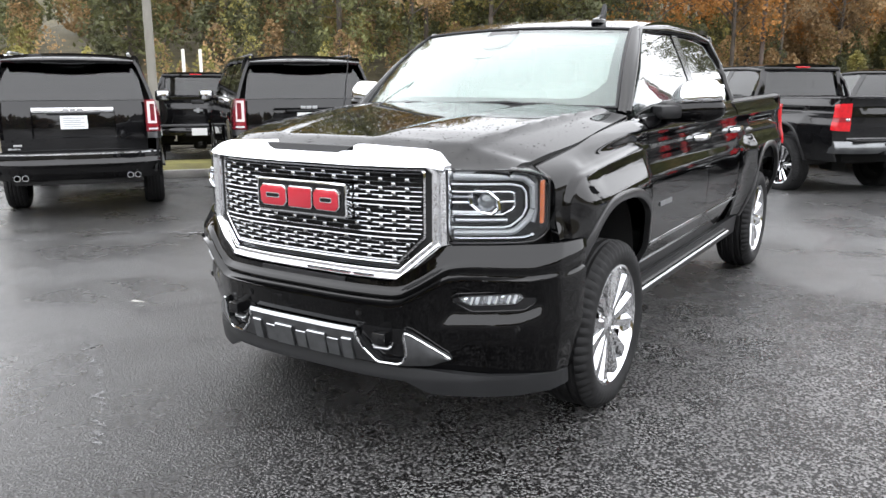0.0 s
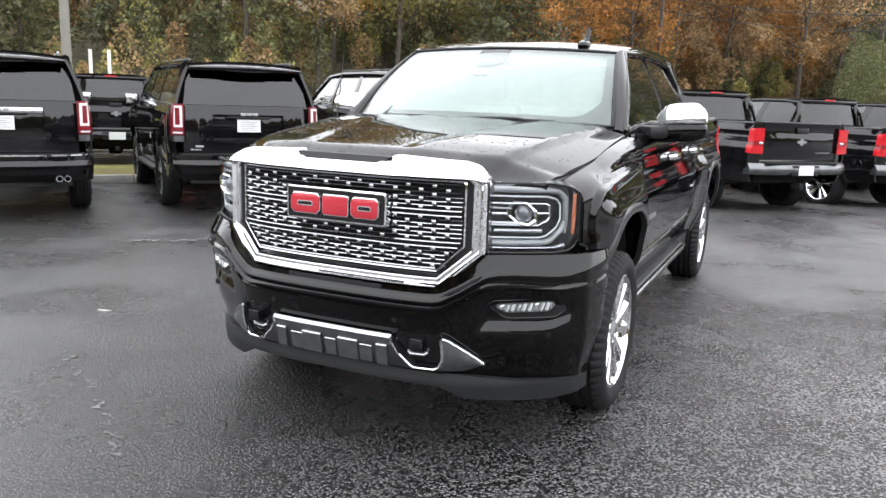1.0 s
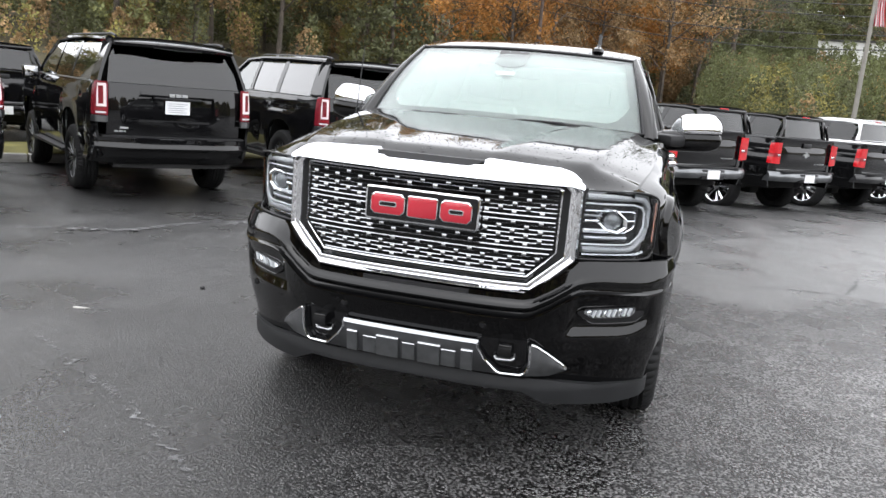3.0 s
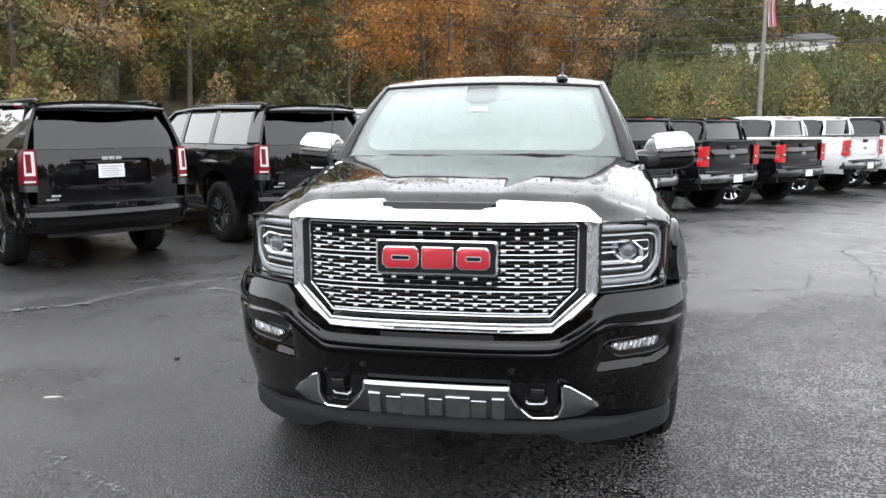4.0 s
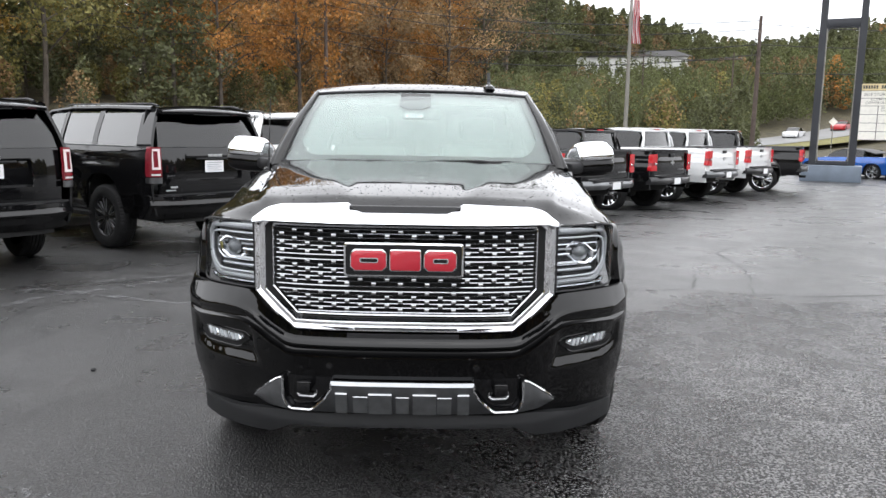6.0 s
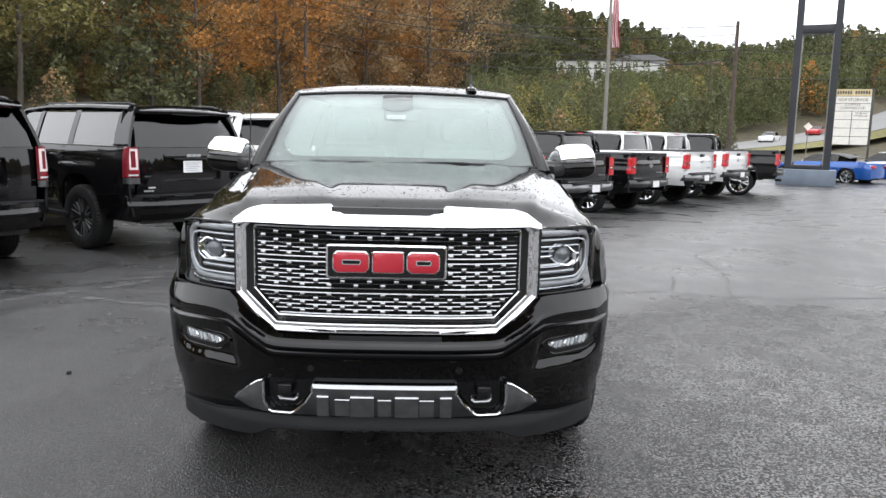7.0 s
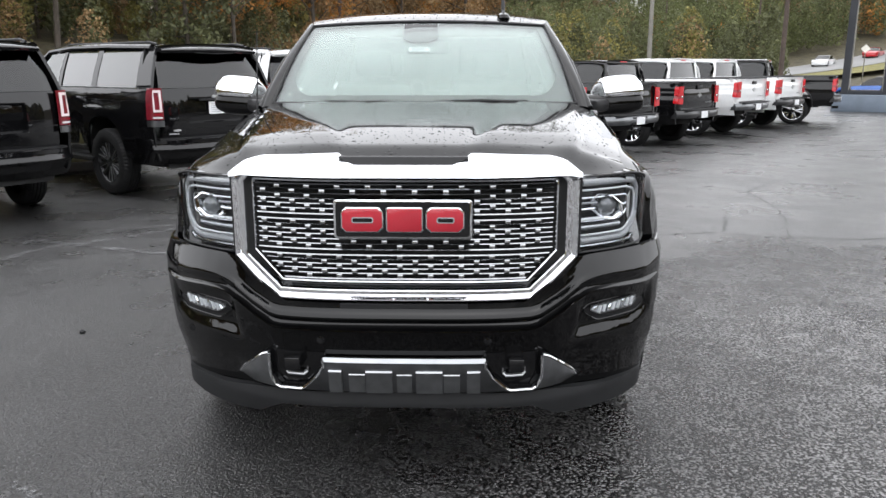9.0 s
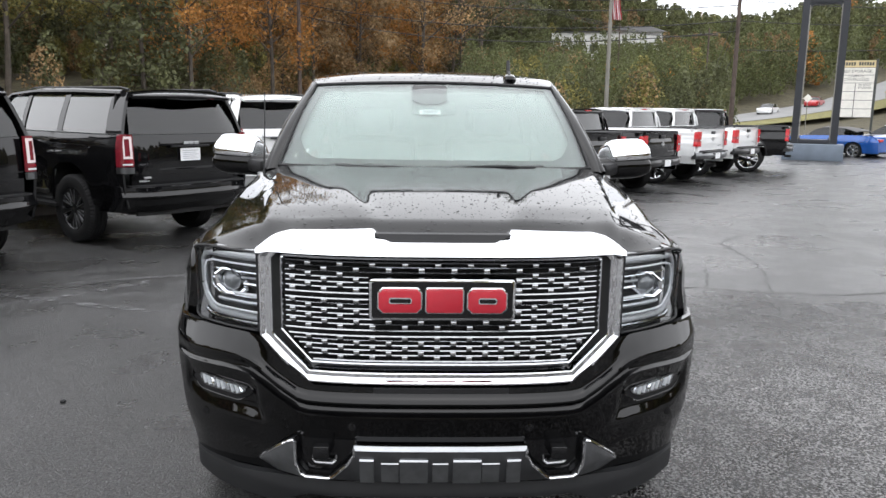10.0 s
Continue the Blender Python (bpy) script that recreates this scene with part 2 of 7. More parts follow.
def terrain(x, y):
    """Height of the land: a flat lot, a low grassy bank behind it, a wooded bank further off, and hills beyond."""
    s, q = -0.78 * x + 0.63 * y, 0.63 * x + 0.78 * y
    b = max(0.0, bank(x, y)[0])
    z = FAR * 8 * (1 - math.exp(-b * 0.026)) * sm(0, 6, b) * (0.25 + 0.75 * sm(-34, -4, q)) - 0.13 * sm(4.9, 7.0, s) * (1 - sm(19, 22, s)) * (1 - sm(12, 20, q)) - 0.14 * sm(9, 17, q) * sm(0, 4, s) * (1 - sm(30, 42, q))
    z += 1.3 * sm(19, 25, s) * (1 - sm(6, 14, q))
    d = math.hypot(x, y)
    if d > 55:
        z = max(z, 21 * sm(80, 240, d) * sm(-0.2, 0.15, y / d) * (1 + (crest(x / y) - 1) * sm(172, 215, d) if y > 30 else 1.0), 8 * sm(60, 200, d) if y < 0 else z)
    return z


def ground_material():
    m = bpy.data.materials.new("wet_asphalt")
    m.use_nodes = True
    n, l = m.node_tree.nodes, m.node_tree.links
    b = n["Principled BSDF"]
    tc, sep = n.new("ShaderNodeTexCoord"), n.new("ShaderNodeSeparateXYZ")
    l.new(tc.outputs["Object"], sep.inputs[0])

    def math_node(op, a, c, clamp=False):
        k = n.new("ShaderNodeMath")
        k.operation, k.use_clamp = op, clamp
        for i, v in enumerate((a, c)):
            if hasattr(v, "is_linked"):
                l.new(v, k.inputs[i])
            elif v is not None:
                k.inputs[i].default_value = v
        return k.outputs[0]

    def noise_node(scale, detail=5, rough=0.6):
        k = n.new("ShaderNodeTexNoise")
        k.inputs["Scale"].default_value, k.inputs["Detail"].default_value, k.inputs["Roughness"].default_value = scale, detail, rough
        l.new(tc.outputs["Object"], k.inputs["Vector"])
        return k.outputs["Fac"]

    def ramp(v, a, c, lo=0.0, hi=1.0):
        k = n.new("ShaderNodeMapRange")
        k.interpolation_type = "SMOOTHSTEP"
        l.new(v, k.inputs[0])
        k.inputs[1].default_value, k.inputs[2].default_value, k.inputs[3].default_value, k.inputs[4].default_value = a, c, lo, hi
        return k.outputs[0]

    wob = math_node("MULTIPLY", math_node("SUBTRACT", noise_node(0.8), 0.5), 2.4)
    # worn open aggregate near the truck, sealed smoother asphalt beyond
    ya = math_node("ADD", math_node("ADD", sep.outputs[1], math_node("MULTIPLY", sep.outputs[0], -0.12)), wob)
    xa = math_node("ADD", math_node("ADD", sep.outputs[0], math_node("MULTIPLY", sep.outputs[1], 0.55)), wob)
    coarse = math_node("MULTIPLY", ramp(ya, 4.3, 3.4), math_node("MULTIPLY", ramp(xa, -2.6, -0.9), ramp(sep.outputs[0], -1.0, 0.9, 0.4, 1.0)))
    v1, v2 = n.new("ShaderNodeTexVoronoi"), n.new("ShaderNodeTexVoronoi")
    v1.inputs["Scale"].default_value, v2.inputs["Scale"].default_value = 66, 160
    l.new(tc.outputs["Object"], v1.inputs["Vector"])
    l.new(tc.outputs["Object"], v2.inputs["Vector"])
    stone = math_node("ADD", ramp(v1.outputs["Distance"], 0.0, 0.55, 1.0, 0.0), math_node("MULTIPLY", noise_node(60), 0.5))
    fine = ramp(v2.outputs["Distance"], 0.0, 0.6, 1.0, 0.0)
    big, mid = noise_node(0.45), noise_node(3.0)
    # colour: dark binder, paler stones, and shade painted into the pits
    tone = math_node("MULTIPLY", ramp(big, 0.3, 0.7, 0.74, 1.22), ramp(mid, 0.25, 0.75, 0.85, 1.15))
    grain_rough = math_node("MULTIPLY", math_node("MULTIPLY", v1.outputs["Color"], 1.0), 1.0)
    pits = ramp(math_node("ADD", noise_node(80, 4, 0.75), math_node("MULTIPLY", ramp(v1.outputs["Distance"], 0.25, 0.7), -0.2)), 0.34, 0.44)
    speck = math_node("MULTIPLY", ramp(grain_rough, 0.1, 0.9, 0.7, 1.7), math_node("ADD", math_node("MULTIPLY", pits, 1.6), 0.14))
    grain = n.new("ShaderNodeMix")
    l.new(coarse, grain.inputs[0])
    l.new(math_node("MULTIPLY", ramp(v2.outputs["Color"], 0.1, 0.9, 0.7, 1.5), ramp(noise_node(65, 5, 0.8), 0.38, 0.52, 0.05, 1.5)), grain.inputs[2])
    l.new(speck, grain.inputs[3])
    # darker base paints in the truck's shade; drier, paler asphalt to its side
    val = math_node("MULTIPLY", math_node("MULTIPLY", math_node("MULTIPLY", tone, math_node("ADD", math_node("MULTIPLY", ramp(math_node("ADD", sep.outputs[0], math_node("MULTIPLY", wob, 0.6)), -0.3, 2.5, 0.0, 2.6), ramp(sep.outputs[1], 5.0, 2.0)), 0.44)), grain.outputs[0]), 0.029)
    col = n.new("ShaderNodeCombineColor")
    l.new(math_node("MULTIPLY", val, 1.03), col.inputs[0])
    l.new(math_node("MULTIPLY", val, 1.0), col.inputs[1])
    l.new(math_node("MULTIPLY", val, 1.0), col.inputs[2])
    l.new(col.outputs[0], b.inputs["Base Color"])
    # gloss: a wet film, thinner on the stones; pits dulled as if shaded
    wet = ramp(noise_node(0.9, 6), 0.38, 0.62, 0.26, 0.42)
    rg = n.new("ShaderNodeMix")
    l.new(coarse, rg.inputs[0])
    l.new(wet, rg.inputs[2])
    l.new(ramp(mid, 0.3, 0.7, 0.20, 0.34), rg.inputs[3])
    b.inputs["IOR"].default_value = 1.54
    sp = n.new("ShaderNodeMix")
    l.new(coarse, sp.inputs[0])
    l.new(ramp(noise_node(65, 5, 0.8), 0.36, 0.52, 0.32, 0.95), sp.inputs[2])
    l.new(math_node("ADD", math_node("MULTIPLY", pits, 0.9), 0.12), sp.inputs[3])
    l.new(sp.outputs[0], b.inputs["Specular IOR Level"])
    l.new(rg.outputs[0], b.inputs["Roughness"])
    bh = n.new("ShaderNodeMix")
    l.new(coarse, bh.inputs[0])
    l.new(math_node("MULTIPLY", fine, 0.7), bh.inputs[2])
    l.new(math_node("ADD", stone, math_node("MULTIPLY", pits, 0.5)), bh.inputs[3])
    bp = n.new("ShaderNodeBump")
    bp.inputs["Strength"].default_value, bp.inputs["Distance"].default_value = 1.0, 0.007
    l.new(bh.outputs[0], bp.inputs["Height"])
    l.new(bp.outputs[0], b.inputs["Normal"])
    return m


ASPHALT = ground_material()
LITTER = mat("grass_and_leaf_litter", (0.055, 0.046, 0.022), 0.9, vary=0.5, scale=1.2, bump=0.6, bscale=14, dist=0.05)
GRASS = mat("autumn_grass", (0.17, 0.155, 0.042), 0.85, vary=0.35, scale=2.0, bump=0.6, bscale=30, dist=0.03, island=0.35)
CONCRETE = mat("pale_concrete", (0.33, 0.32, 0.3), 0.7, vary=0.2, scale=3, bump=0.3, bscale=80)
ROADGREY = mat("road_asphalt", (0.17, 0.17, 0.168), 0.6, vary=0.12, scale=0.4, bump=0.1)


def axis_steps(a, b, step, far0, far1):
    mid = list(np.arange(a, b + 0.01, step))
    lo, hi, d = [], [], step
    v = a
    while v > far0:
        d *= 1.25
        v -= d
        lo.append(v)
    v, d = b, step
    while v < far1:
        d *= 1.25
        v += d
        hi.append(v)
    return lo[::-1] + mid + hi


def build_ground():
    xs, ys = axis_steps(-62, 50, 1.25, -1500, 1500), axis_steps(-12, 84, 1.25, -1500, 2000)
    verts = [(x, y, terrain(x, y)) for y in ys for x in xs]
    nx = len(xs)
    faces = [(j * nx + i, j * nx + i + 1, (j + 1) * nx + i + 1, (j + 1) * nx + i) for j in range(len(ys) - 1) for i in range(nx - 1)]
    me = bpy.data.meshes.new("ground")
    me.from_pydata(verts, [], faces)
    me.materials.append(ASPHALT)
    me.materials.append(LITTER)
    for p in me.polygons:
        c = p.center
        s, q = -0.78 * c.x + 0.63 * c.y, 0.63 * c.x + 0.78 * c.y
        p.material_index = 1 if bank(c.x, c.y)[0] > -0.4 or (s > 18.6 and q < 14) or math.hypot(c.x, c.y) > 62 else 0
    me.shade_smooth()
    tagged(new("ground", me), "wet dark asphalt car lot, with leaf-strewn banks beyond", "ground", kind="structure")


build_ground()


def sq(s, q):
    """A place by its distance from the lot's middle line and along it."""
    return (-0.78 * s + 0.63 * q, 0.63 * s + 0.78 * q)


# grass strip with a kerb beyond the parked cars
strip = [(sq(11.6, q), sq(13.6, q)) for q in frange(-24, 9, 40)]
bm = bmesh.new()
top = [[bm.verts.new((*a, -0.2)), bm.verts.new((a[0], a[1], 0.0)), bm.verts.new((a[0] * 0.5 + b[0] * 0.5, a[1] * 0.5 + b[1] * 0.5, 0.04)), bm.verts.new((*b, 0.0)), bm.verts.new((*b, -0.2))] for a, b in strip]
for p, q in zip(top, top[1:]):
    for k in range(4):
        bm.faces.new((p[k], q[k], q[k + 1], p[k + 1]))
tagged(finish("grass_strip", bm, GRASS), "yellowing mown grass strip behind the parked vehicles", "grass", kind="structure")
bm = bmesh.new()
for i, q in enumerate(frange(-24, 9, 22)[:-1]):
    b = box(0.004, 1.49, -0.07, 0.07, -0.14, 0.01, 0.015)
    x, y = sq(11.5, q)
    bmesh.ops.transform(b, matrix=pose(x, y, 0, 0, 0, math.degrees(math.atan2(0.78, 0.63))), verts=b.verts[:])
    me = bpy.data.meshes.new("tmp")
    b.to_mesh(me)
    b.free()
    bm.from_mesh(me)
    bpy.data.meshes.remove(me)
tagged(finish("kerb", bm, CONCRETE), "pale concrete kerb along the grass strip", "kerb", kind="structure")
# road that climbs the far slope
rd = [(19, 78), (33, 88), (47, 97), (62, 107), (80, 121), (100, 140)]
def band(widths, lift, crown):
    """A strip of ground along the road's line."""
    bm = bmesh.new()
    prev = None
    for i in range(len(rd) - 1):
        for k in range(8):
            a, b = Vector(rd[i]), Vector(rd[i + 1])
            p, d = a.lerp(b, k / 8), (b - a).normalized()
            nrm = Vector((-d.y, d.x))
            row = []
            for w in widths:
                c = p + nrm * w
                row.append(bm.verts.new((c.x, c.y, terrain(p.x, p.y) + lift + crown * (4.2 - abs(w)))))
            if prev:
                for j in range(len(row) - 1):
                    bm.faces.new((prev[j], row[j], row[j + 1], prev[j + 1]))
            prev = row
    return bm


tagged(finish("road_verge", band((4.3, 6, 8, 11), 0.2, 0.0), GRASS), "yellow-green grass verge above the road", "grass", kind="structure")
tagged(finish("road_verge", band((-9, -7, -5.5, -4.3), 0.2, 0.0), GRASS), "yellow-green grass verge below the road", "grass", kind="structure")
bm = band((-4.2, -2, 0, 2, 4.2), 0.25, 0.02)
tagged(finish("road", bm, ROADGREY), "pale grey two-lane road climbing the far slope", "road", kind="structure")


# cracks and pale worn lines in the asphalt
CRACK = mat("tar_dark_crack", (0.012, 0.012, 0.012), 0.5, vary=0.3)
WORN = mat("pale_worn_asphalt", (0.095, 0.095, 0.098), 0.5, vary=0.5, scale=8, bump=0.3)
# worn lines are broken up into flecks
wn_, wl_ = WORN.node_tree.nodes, WORN.node_tree.links
fleck, cut, clear, blend = wn_.new("ShaderNodeTexNoise"), wn_.new("ShaderNodeMapRange"), wn_.new("ShaderNodeBsdfTransparent"), wn_.new("ShaderNodeMixShader")
fleck.inputs["Scale"].default_value, fleck.inputs["Detail"].default_value = 22, 6
cut.inputs[1].default_value, cut.inputs[2].default_value = 0.44, 0.64
wl_.new(fleck.outputs["Fac"], cut.inputs[0])
wl_.new(cut.outputs[0], blend.inputs[0])
wl_.new(clear.outputs[0], blend.inputs[1])
wl_.new(wn_["Principled BSDF"].outputs[0], blend.inputs[2])
wl_.new(blend.outputs[0], wn_["Material Output"].inputs["Surface"])
line_rng = np.random.default_rng(5)


def ribbon(name, label, pts, width, material, wander, steps=14):
    """A ragged flat line on the ground."""
    bm = bmesh.new()
    prev = None
    for i in range(len(pts) - 1):
        a, b = Vector(pts[i]), Vector(pts[i + 1])
        d = (b - a).normalized()
        nrm = Vector((-d.y, d.x))
        for k in range(steps + (1 if i == len(pts) - 2 else 0)):
            p = a.lerp(b, k / steps) + nrm * float(line_rng.normal(0, wander))
            w = width * float(line_rng.uniform(0.35, 1.3))
            row = [bm.verts.new((p.x + nrm.x * q, p.y + nrm.y * q, terrain(p.x, p.y) + 0.004)) for q in (-w / 2, w / 2)]
            if prev:
                bm.faces.new((prev[0], row[0], row[1], prev[1]))
            prev = row
    tagged(finish(name, bm, material), label, "asphalt crack", kind="structure")


for pts in ([(1.9, 4.6), (2.68, 4.79), (3.21, 4.6), (4.0, 4.5), (6.5, 4.9)], [(2.8, 4.82), (2.97, 5.32), (3.1, 5.79)], [(3.35, 4.6), (3.69, 5.57), (3.86, 6.3), (3.94, 7.42), (4.24, 7.8), (4.53, 8.1)], [(3.48, 7.86), (3.94, 7.42)], [(2.9, 9.06), (3.58, 8.83), (4.16, 8.53), (4.53, 8.11), (5.5, 7.92), (9.0, 8.1)]):
    ribbon("asphalt_crack", "thin dark crack in the wet asphalt", pts, 0.020, CRACK, 0.018, 8)
for pts, width in (([(-5.2, 2.5), (-4.35, 2.88), (-3.84, 3.17), (-3.66, 4.05), (-3.32, 4.24), (-2.72, 4.92)], 0.12), ([(-4.78, 4.44), (-4.0, 4.6), (-3.45, 4.15), (-2.29, 3.74), (-1.3, 3.9)], 0.12), ([(-3.6, 5.03), (-2.0, 5.3)], 0.10), ([(-2.3, 0.35), (-2.02, 0.2), (-1.51, -0.08), (-1.02, -0.38), (-0.6, -0.7)], 0.035), ([(-7.5, 1.0), (-5.2, 1.9)], 0.10)):
    ribbon("worn_line", "pale ragged worn line in the asphalt", pts, width, WORN, 0.02, 26)
for x, y, a, w, h in ((-2.5, 0.91, 15, 0.12, 0.03),):
    fk = thing("paint_flake", "pale grey scrap lying on the wet asphalt", "scrap", m=pose(x, y, 0.002, 0, 0, a))
    part("flake", prism([(-w / 2, 0.0), (-w * 0.3, h * 0.5), (w * 0.2, h * 0.45), (w / 2, h * 0.1), (w * 0.15, -h * 0.4), (-w * 0.35, -h * 0.5)], 0, 0.003), CONCRETE, fk).matrix_basis = pose(0, 0, 0, -90)
pb = thing("pebble", "dark pebble lying on the asphalt", "stone", m=pose(-2.14, 1.72, 0.008))
bm = bmesh.new()
bmesh.ops.create_icosphere(bm, subdivisions=2, radius=0.018)
for v in bm.verts:
    v.co *= 1 + 0.2 * math.sin(7 * v.co.x * 50 + 3 * v.co.y * 50)
    v.co.z *= 0.6
part("stone", bm, TYRE, pb)

# ---------- wheels ----------
def wheel(parent, x, y, z, s, rim_mat, radius=0.405, width=0.27, rim_r=0.285, spokes=6, double=True, cache={}):
    """A tyre with tread blocks, and a spoked rim; s is +1 or -1, the side that it faces."""
    w = new("wheel")
    w.parent = parent
    w.matrix_basis = Matrix.Translation((x, y, z)) @ pose(0, 0, 0, 0, 0, 0 if s > 0 else 180)
    key = (rim_mat.name, radius, width, rim_r, spokes, double)
    if key not in cache:
        h = width / 2
        prof = [(-h * 0.8, rim_r - 0.01), (-h * 0.98, rim_r + 0.03), (-h, (radius + rim_r) / 2), (-h * 0.93, radius - 0.03), (-h * 0.78, radius - 0.008)]
        for g in (-0.5, -0.17, 0.17, 0.5):
            prof += [(h * g - 0.012, radius), (h * g - 0.006, radius - 0.01), (h * g + 0.006, radius - 0.01), (h * g + 0.012, radius)]
        prof += [(h * 0.78, radius - 0.008), (h * 0.93, radius - 0.03), (h, (radius + rim_r) / 2), (h * 0.98, rim_r + 0.03), (h * 0.8, rim_r - 0.01)]
        tyre = lathe(prof, 168)
        for v in tyre.verts:
            k = round(math.atan2(v.co.z, v.co.y) / (2 * math.pi) * 168) % 3
            r = math.hypot(v.co.y, v.co.z)
            if k == 0 and abs(v.co.x) > 0.7 * h and r > radius - 0.04:
                f = (r - 0.014) / r
                v.co.y, v.co.z = v.co.y * f, v.co.z * f
        barrel = lathe([(h * 0.78, rim_r + 0.004), (h * 0.86, rim_r + 0.008), (h * 0.88, rim_r - 0.006), (h * 0.8, rim_r - 0.018), (h * 0.35, rim_r - 0.04), (-h * 0.7, rim_r - 0.03)], 72)
        sp = bmesh.new()
        x1, x0 = h * 0.8, h * 0.45
        for k in range(spokes):
            for da, wi, wo in (((-0.215, 0.024, 0.050), (0.215, 0.024, 0.050)) if double else ((0.0, 0.035, 0.05),)):
                a = 2 * math.pi * k / spokes
                vs = []
                for r, hw, xx, aa in ((0.055, wi, h * 0.66, a + da * 0.9), (0.16, (wi + wo) * 0.45, h * 0.74, a + da), (rim_r - 0.012, wo, x1, a + da * 1.1)):
                    d = Vector((0, math.cos(aa), math.sin(aa)))
                    q = Vector((0, -math.sin(aa), math.cos(aa)))
                    vs.append([sp.verts.new(d * r + q * hw + Vector((xx - 0.022, 0, 0))), sp.verts.new(d * r + q * hw * 0.55 + Vector((xx, 0, 0))), sp.verts.new(d * r - q * hw * 0.55 + Vector((xx, 0, 0))), sp.verts.new(d * r - q * hw + Vector((xx - 0.022, 0, 0))),
                               sp.verts.new(d * r - q * hw * 0.8 + Vector((xx - 0.05, 0, 0))), sp.verts.new(d * r + q * hw * 0.8 + Vector((xx - 0.05, 0, 0)))])
                for i in range(2):
                    for j in range(6):
                        sp.faces.new((vs[i][j], vs[i][(j + 1) % 6], vs[i + 1][(j + 1) % 6], vs[i + 1][j]))
                sp.faces.new(vs[0][::-1])
                sp.faces.new(vs[2])
        bmesh.ops.recalc_face_normals(sp, faces=sp.faces[:])
        trim = bmesh.new()
        if rim_mat.name == "black_machined_rim":
            for k in range(spokes):
                for da in (-0.215, 0.215):
                    for e in (1 if da > 0 else -1,):
                        vs = []
                        for rr, hw, xx in ((0.06, 0.013, h * 0.66), (0.16, 0.019, h * 0.74), (rim_r - 0.014, 0.030, x1)):
                            aa = 2 * math.pi * k / spokes + da * (0.9 if rr < 0.1 else 1.0 if rr < 0.2 else 1.1)
                            d, q = Vector((0, math.cos(aa), math.sin(aa))), Vector((0, -math.sin(aa), math.cos(aa)))
                            c0 = d * rr + q * hw * e + Vector((xx + 0.001, 0, 0))
                            vs.append([trim.verts.new(c0 + q * 0.004 + Vector((0.003, 0, 0))), trim.verts.new(c0 - q * 0.004 + Vector((0.003, 0, 0))), trim.verts.new(c0 - q * 0.004 - Vector((0.004, 0, 0))), trim.verts.new(c0 + q * 0.004 - Vector((0.004, 0, 0)))])
                        for i in range(2):
                            for j in range(4):
                                trim.faces.new((vs[i][j], vs[i][(j + 1) % 4], vs[i + 1][(j + 1) % 4], vs[i + 1][j]))
            bmesh.ops.recalc_face_normals(trim, faces=trim.faces[:])
        cap = lathe([(h * 0.72, 0.0), (h * 0.72, 0.03), (h * 0.68, 0.04), (h * 0.66, 0.085), (h * 0.5, 0.09)], 28)
        disc = lathe([(h * 0.1, 0.0), (h * 0.1, 0.19), (-h * 0.1, 0.19), (-h * 0.1, rim_r - 0.03)], 40)
        obs = [finish("tyre", tyre, TYRE), finish("rim", barrel, rim_mat), finish("spokes", sp, rim_mat, angle=25), finish("hub_cap", cap, rim_mat), finish("brake_disc", disc, VOID)]
        if trim.faces:
            obs.append(finish("spoke_trim", trim, SATIN))
        cache[key] = [o.data for o in obs]
        for o in obs:
            o.parent = w
    else:
        for me in cache[key]:
            o = new(me.name.split(".")[0], me)
            o.parent = w
    return w


# ---------- the black pickup ----------
ARCH_F, ARCH_R, HUB = 0.99, 4.5, 0.405


def arch(y, c, half, top):
    d = abs(y - c) / half
    return HUB + (top - HUB) * max(0.0, 1 - d ** 2.6) ** (1 / 2.6) if d < 1 else None


def side_x(y, z, flare=True, nose=True):
    """Half the width of the body at a place along it and a height."""
    x = float(np.interp(z, [0.3, 0.5, 0.6, 0.72, 0.9, 1.08, 1.2, 1.3, 1.38, 1.45], [0.87, 0.925, 0.965, 1.004, 1.018, 1.016, 1.006, 0.985, 0.945, 0.91]))
    if nose and y < 0.75:
        x -= (0.06 + 0.04 * sm(0.88, 1.02, z)) * ((0.75 - y) / 0.42) ** 2
    if y > 5.1:
        x -= 0.03 * ((y - 5.1) / 0.5) ** 2
    x -= 0.022 * sm(1.02, 1.14, z) * (1 - sm(1.22, 1.34, z)) * sm(0.5, 0.8, y)
    if flare:
        for c, cy, half in ((ARCH_F, 0.975, 0.50), (ARCH_R, ARCH_R, 0.62)):
            dy, dz = abs(y - cy) - (half - 0.13), z - crease_z(y, c) + 0.13
            sd = min(max(dy, dz), 0.0) + math.hypot(max(dy, 0.0), max(dz, 0.0)) - 0.13
            x += 0.024 * (1 - sm(-0.012, 0.003, sd)) + 0.028 * sm(0.0, 0.16, -sd)
            x -= 0.014 * sm(0.0, 0.020, sd) * (1 - sm(0.024, 0.075, sd)) * sm(crease_z(y, c) - 0.2, crease_z(y, c) - 0.05, z) * (1 - sm(-0.10, 0.01, dy))
    return x


def crease_z(y, c):
    """Height of the crease that tops the swollen arch of a wheel."""
    return 1.166 + 0.085 * (y - c + 0.4) if c < 2 else 1.20


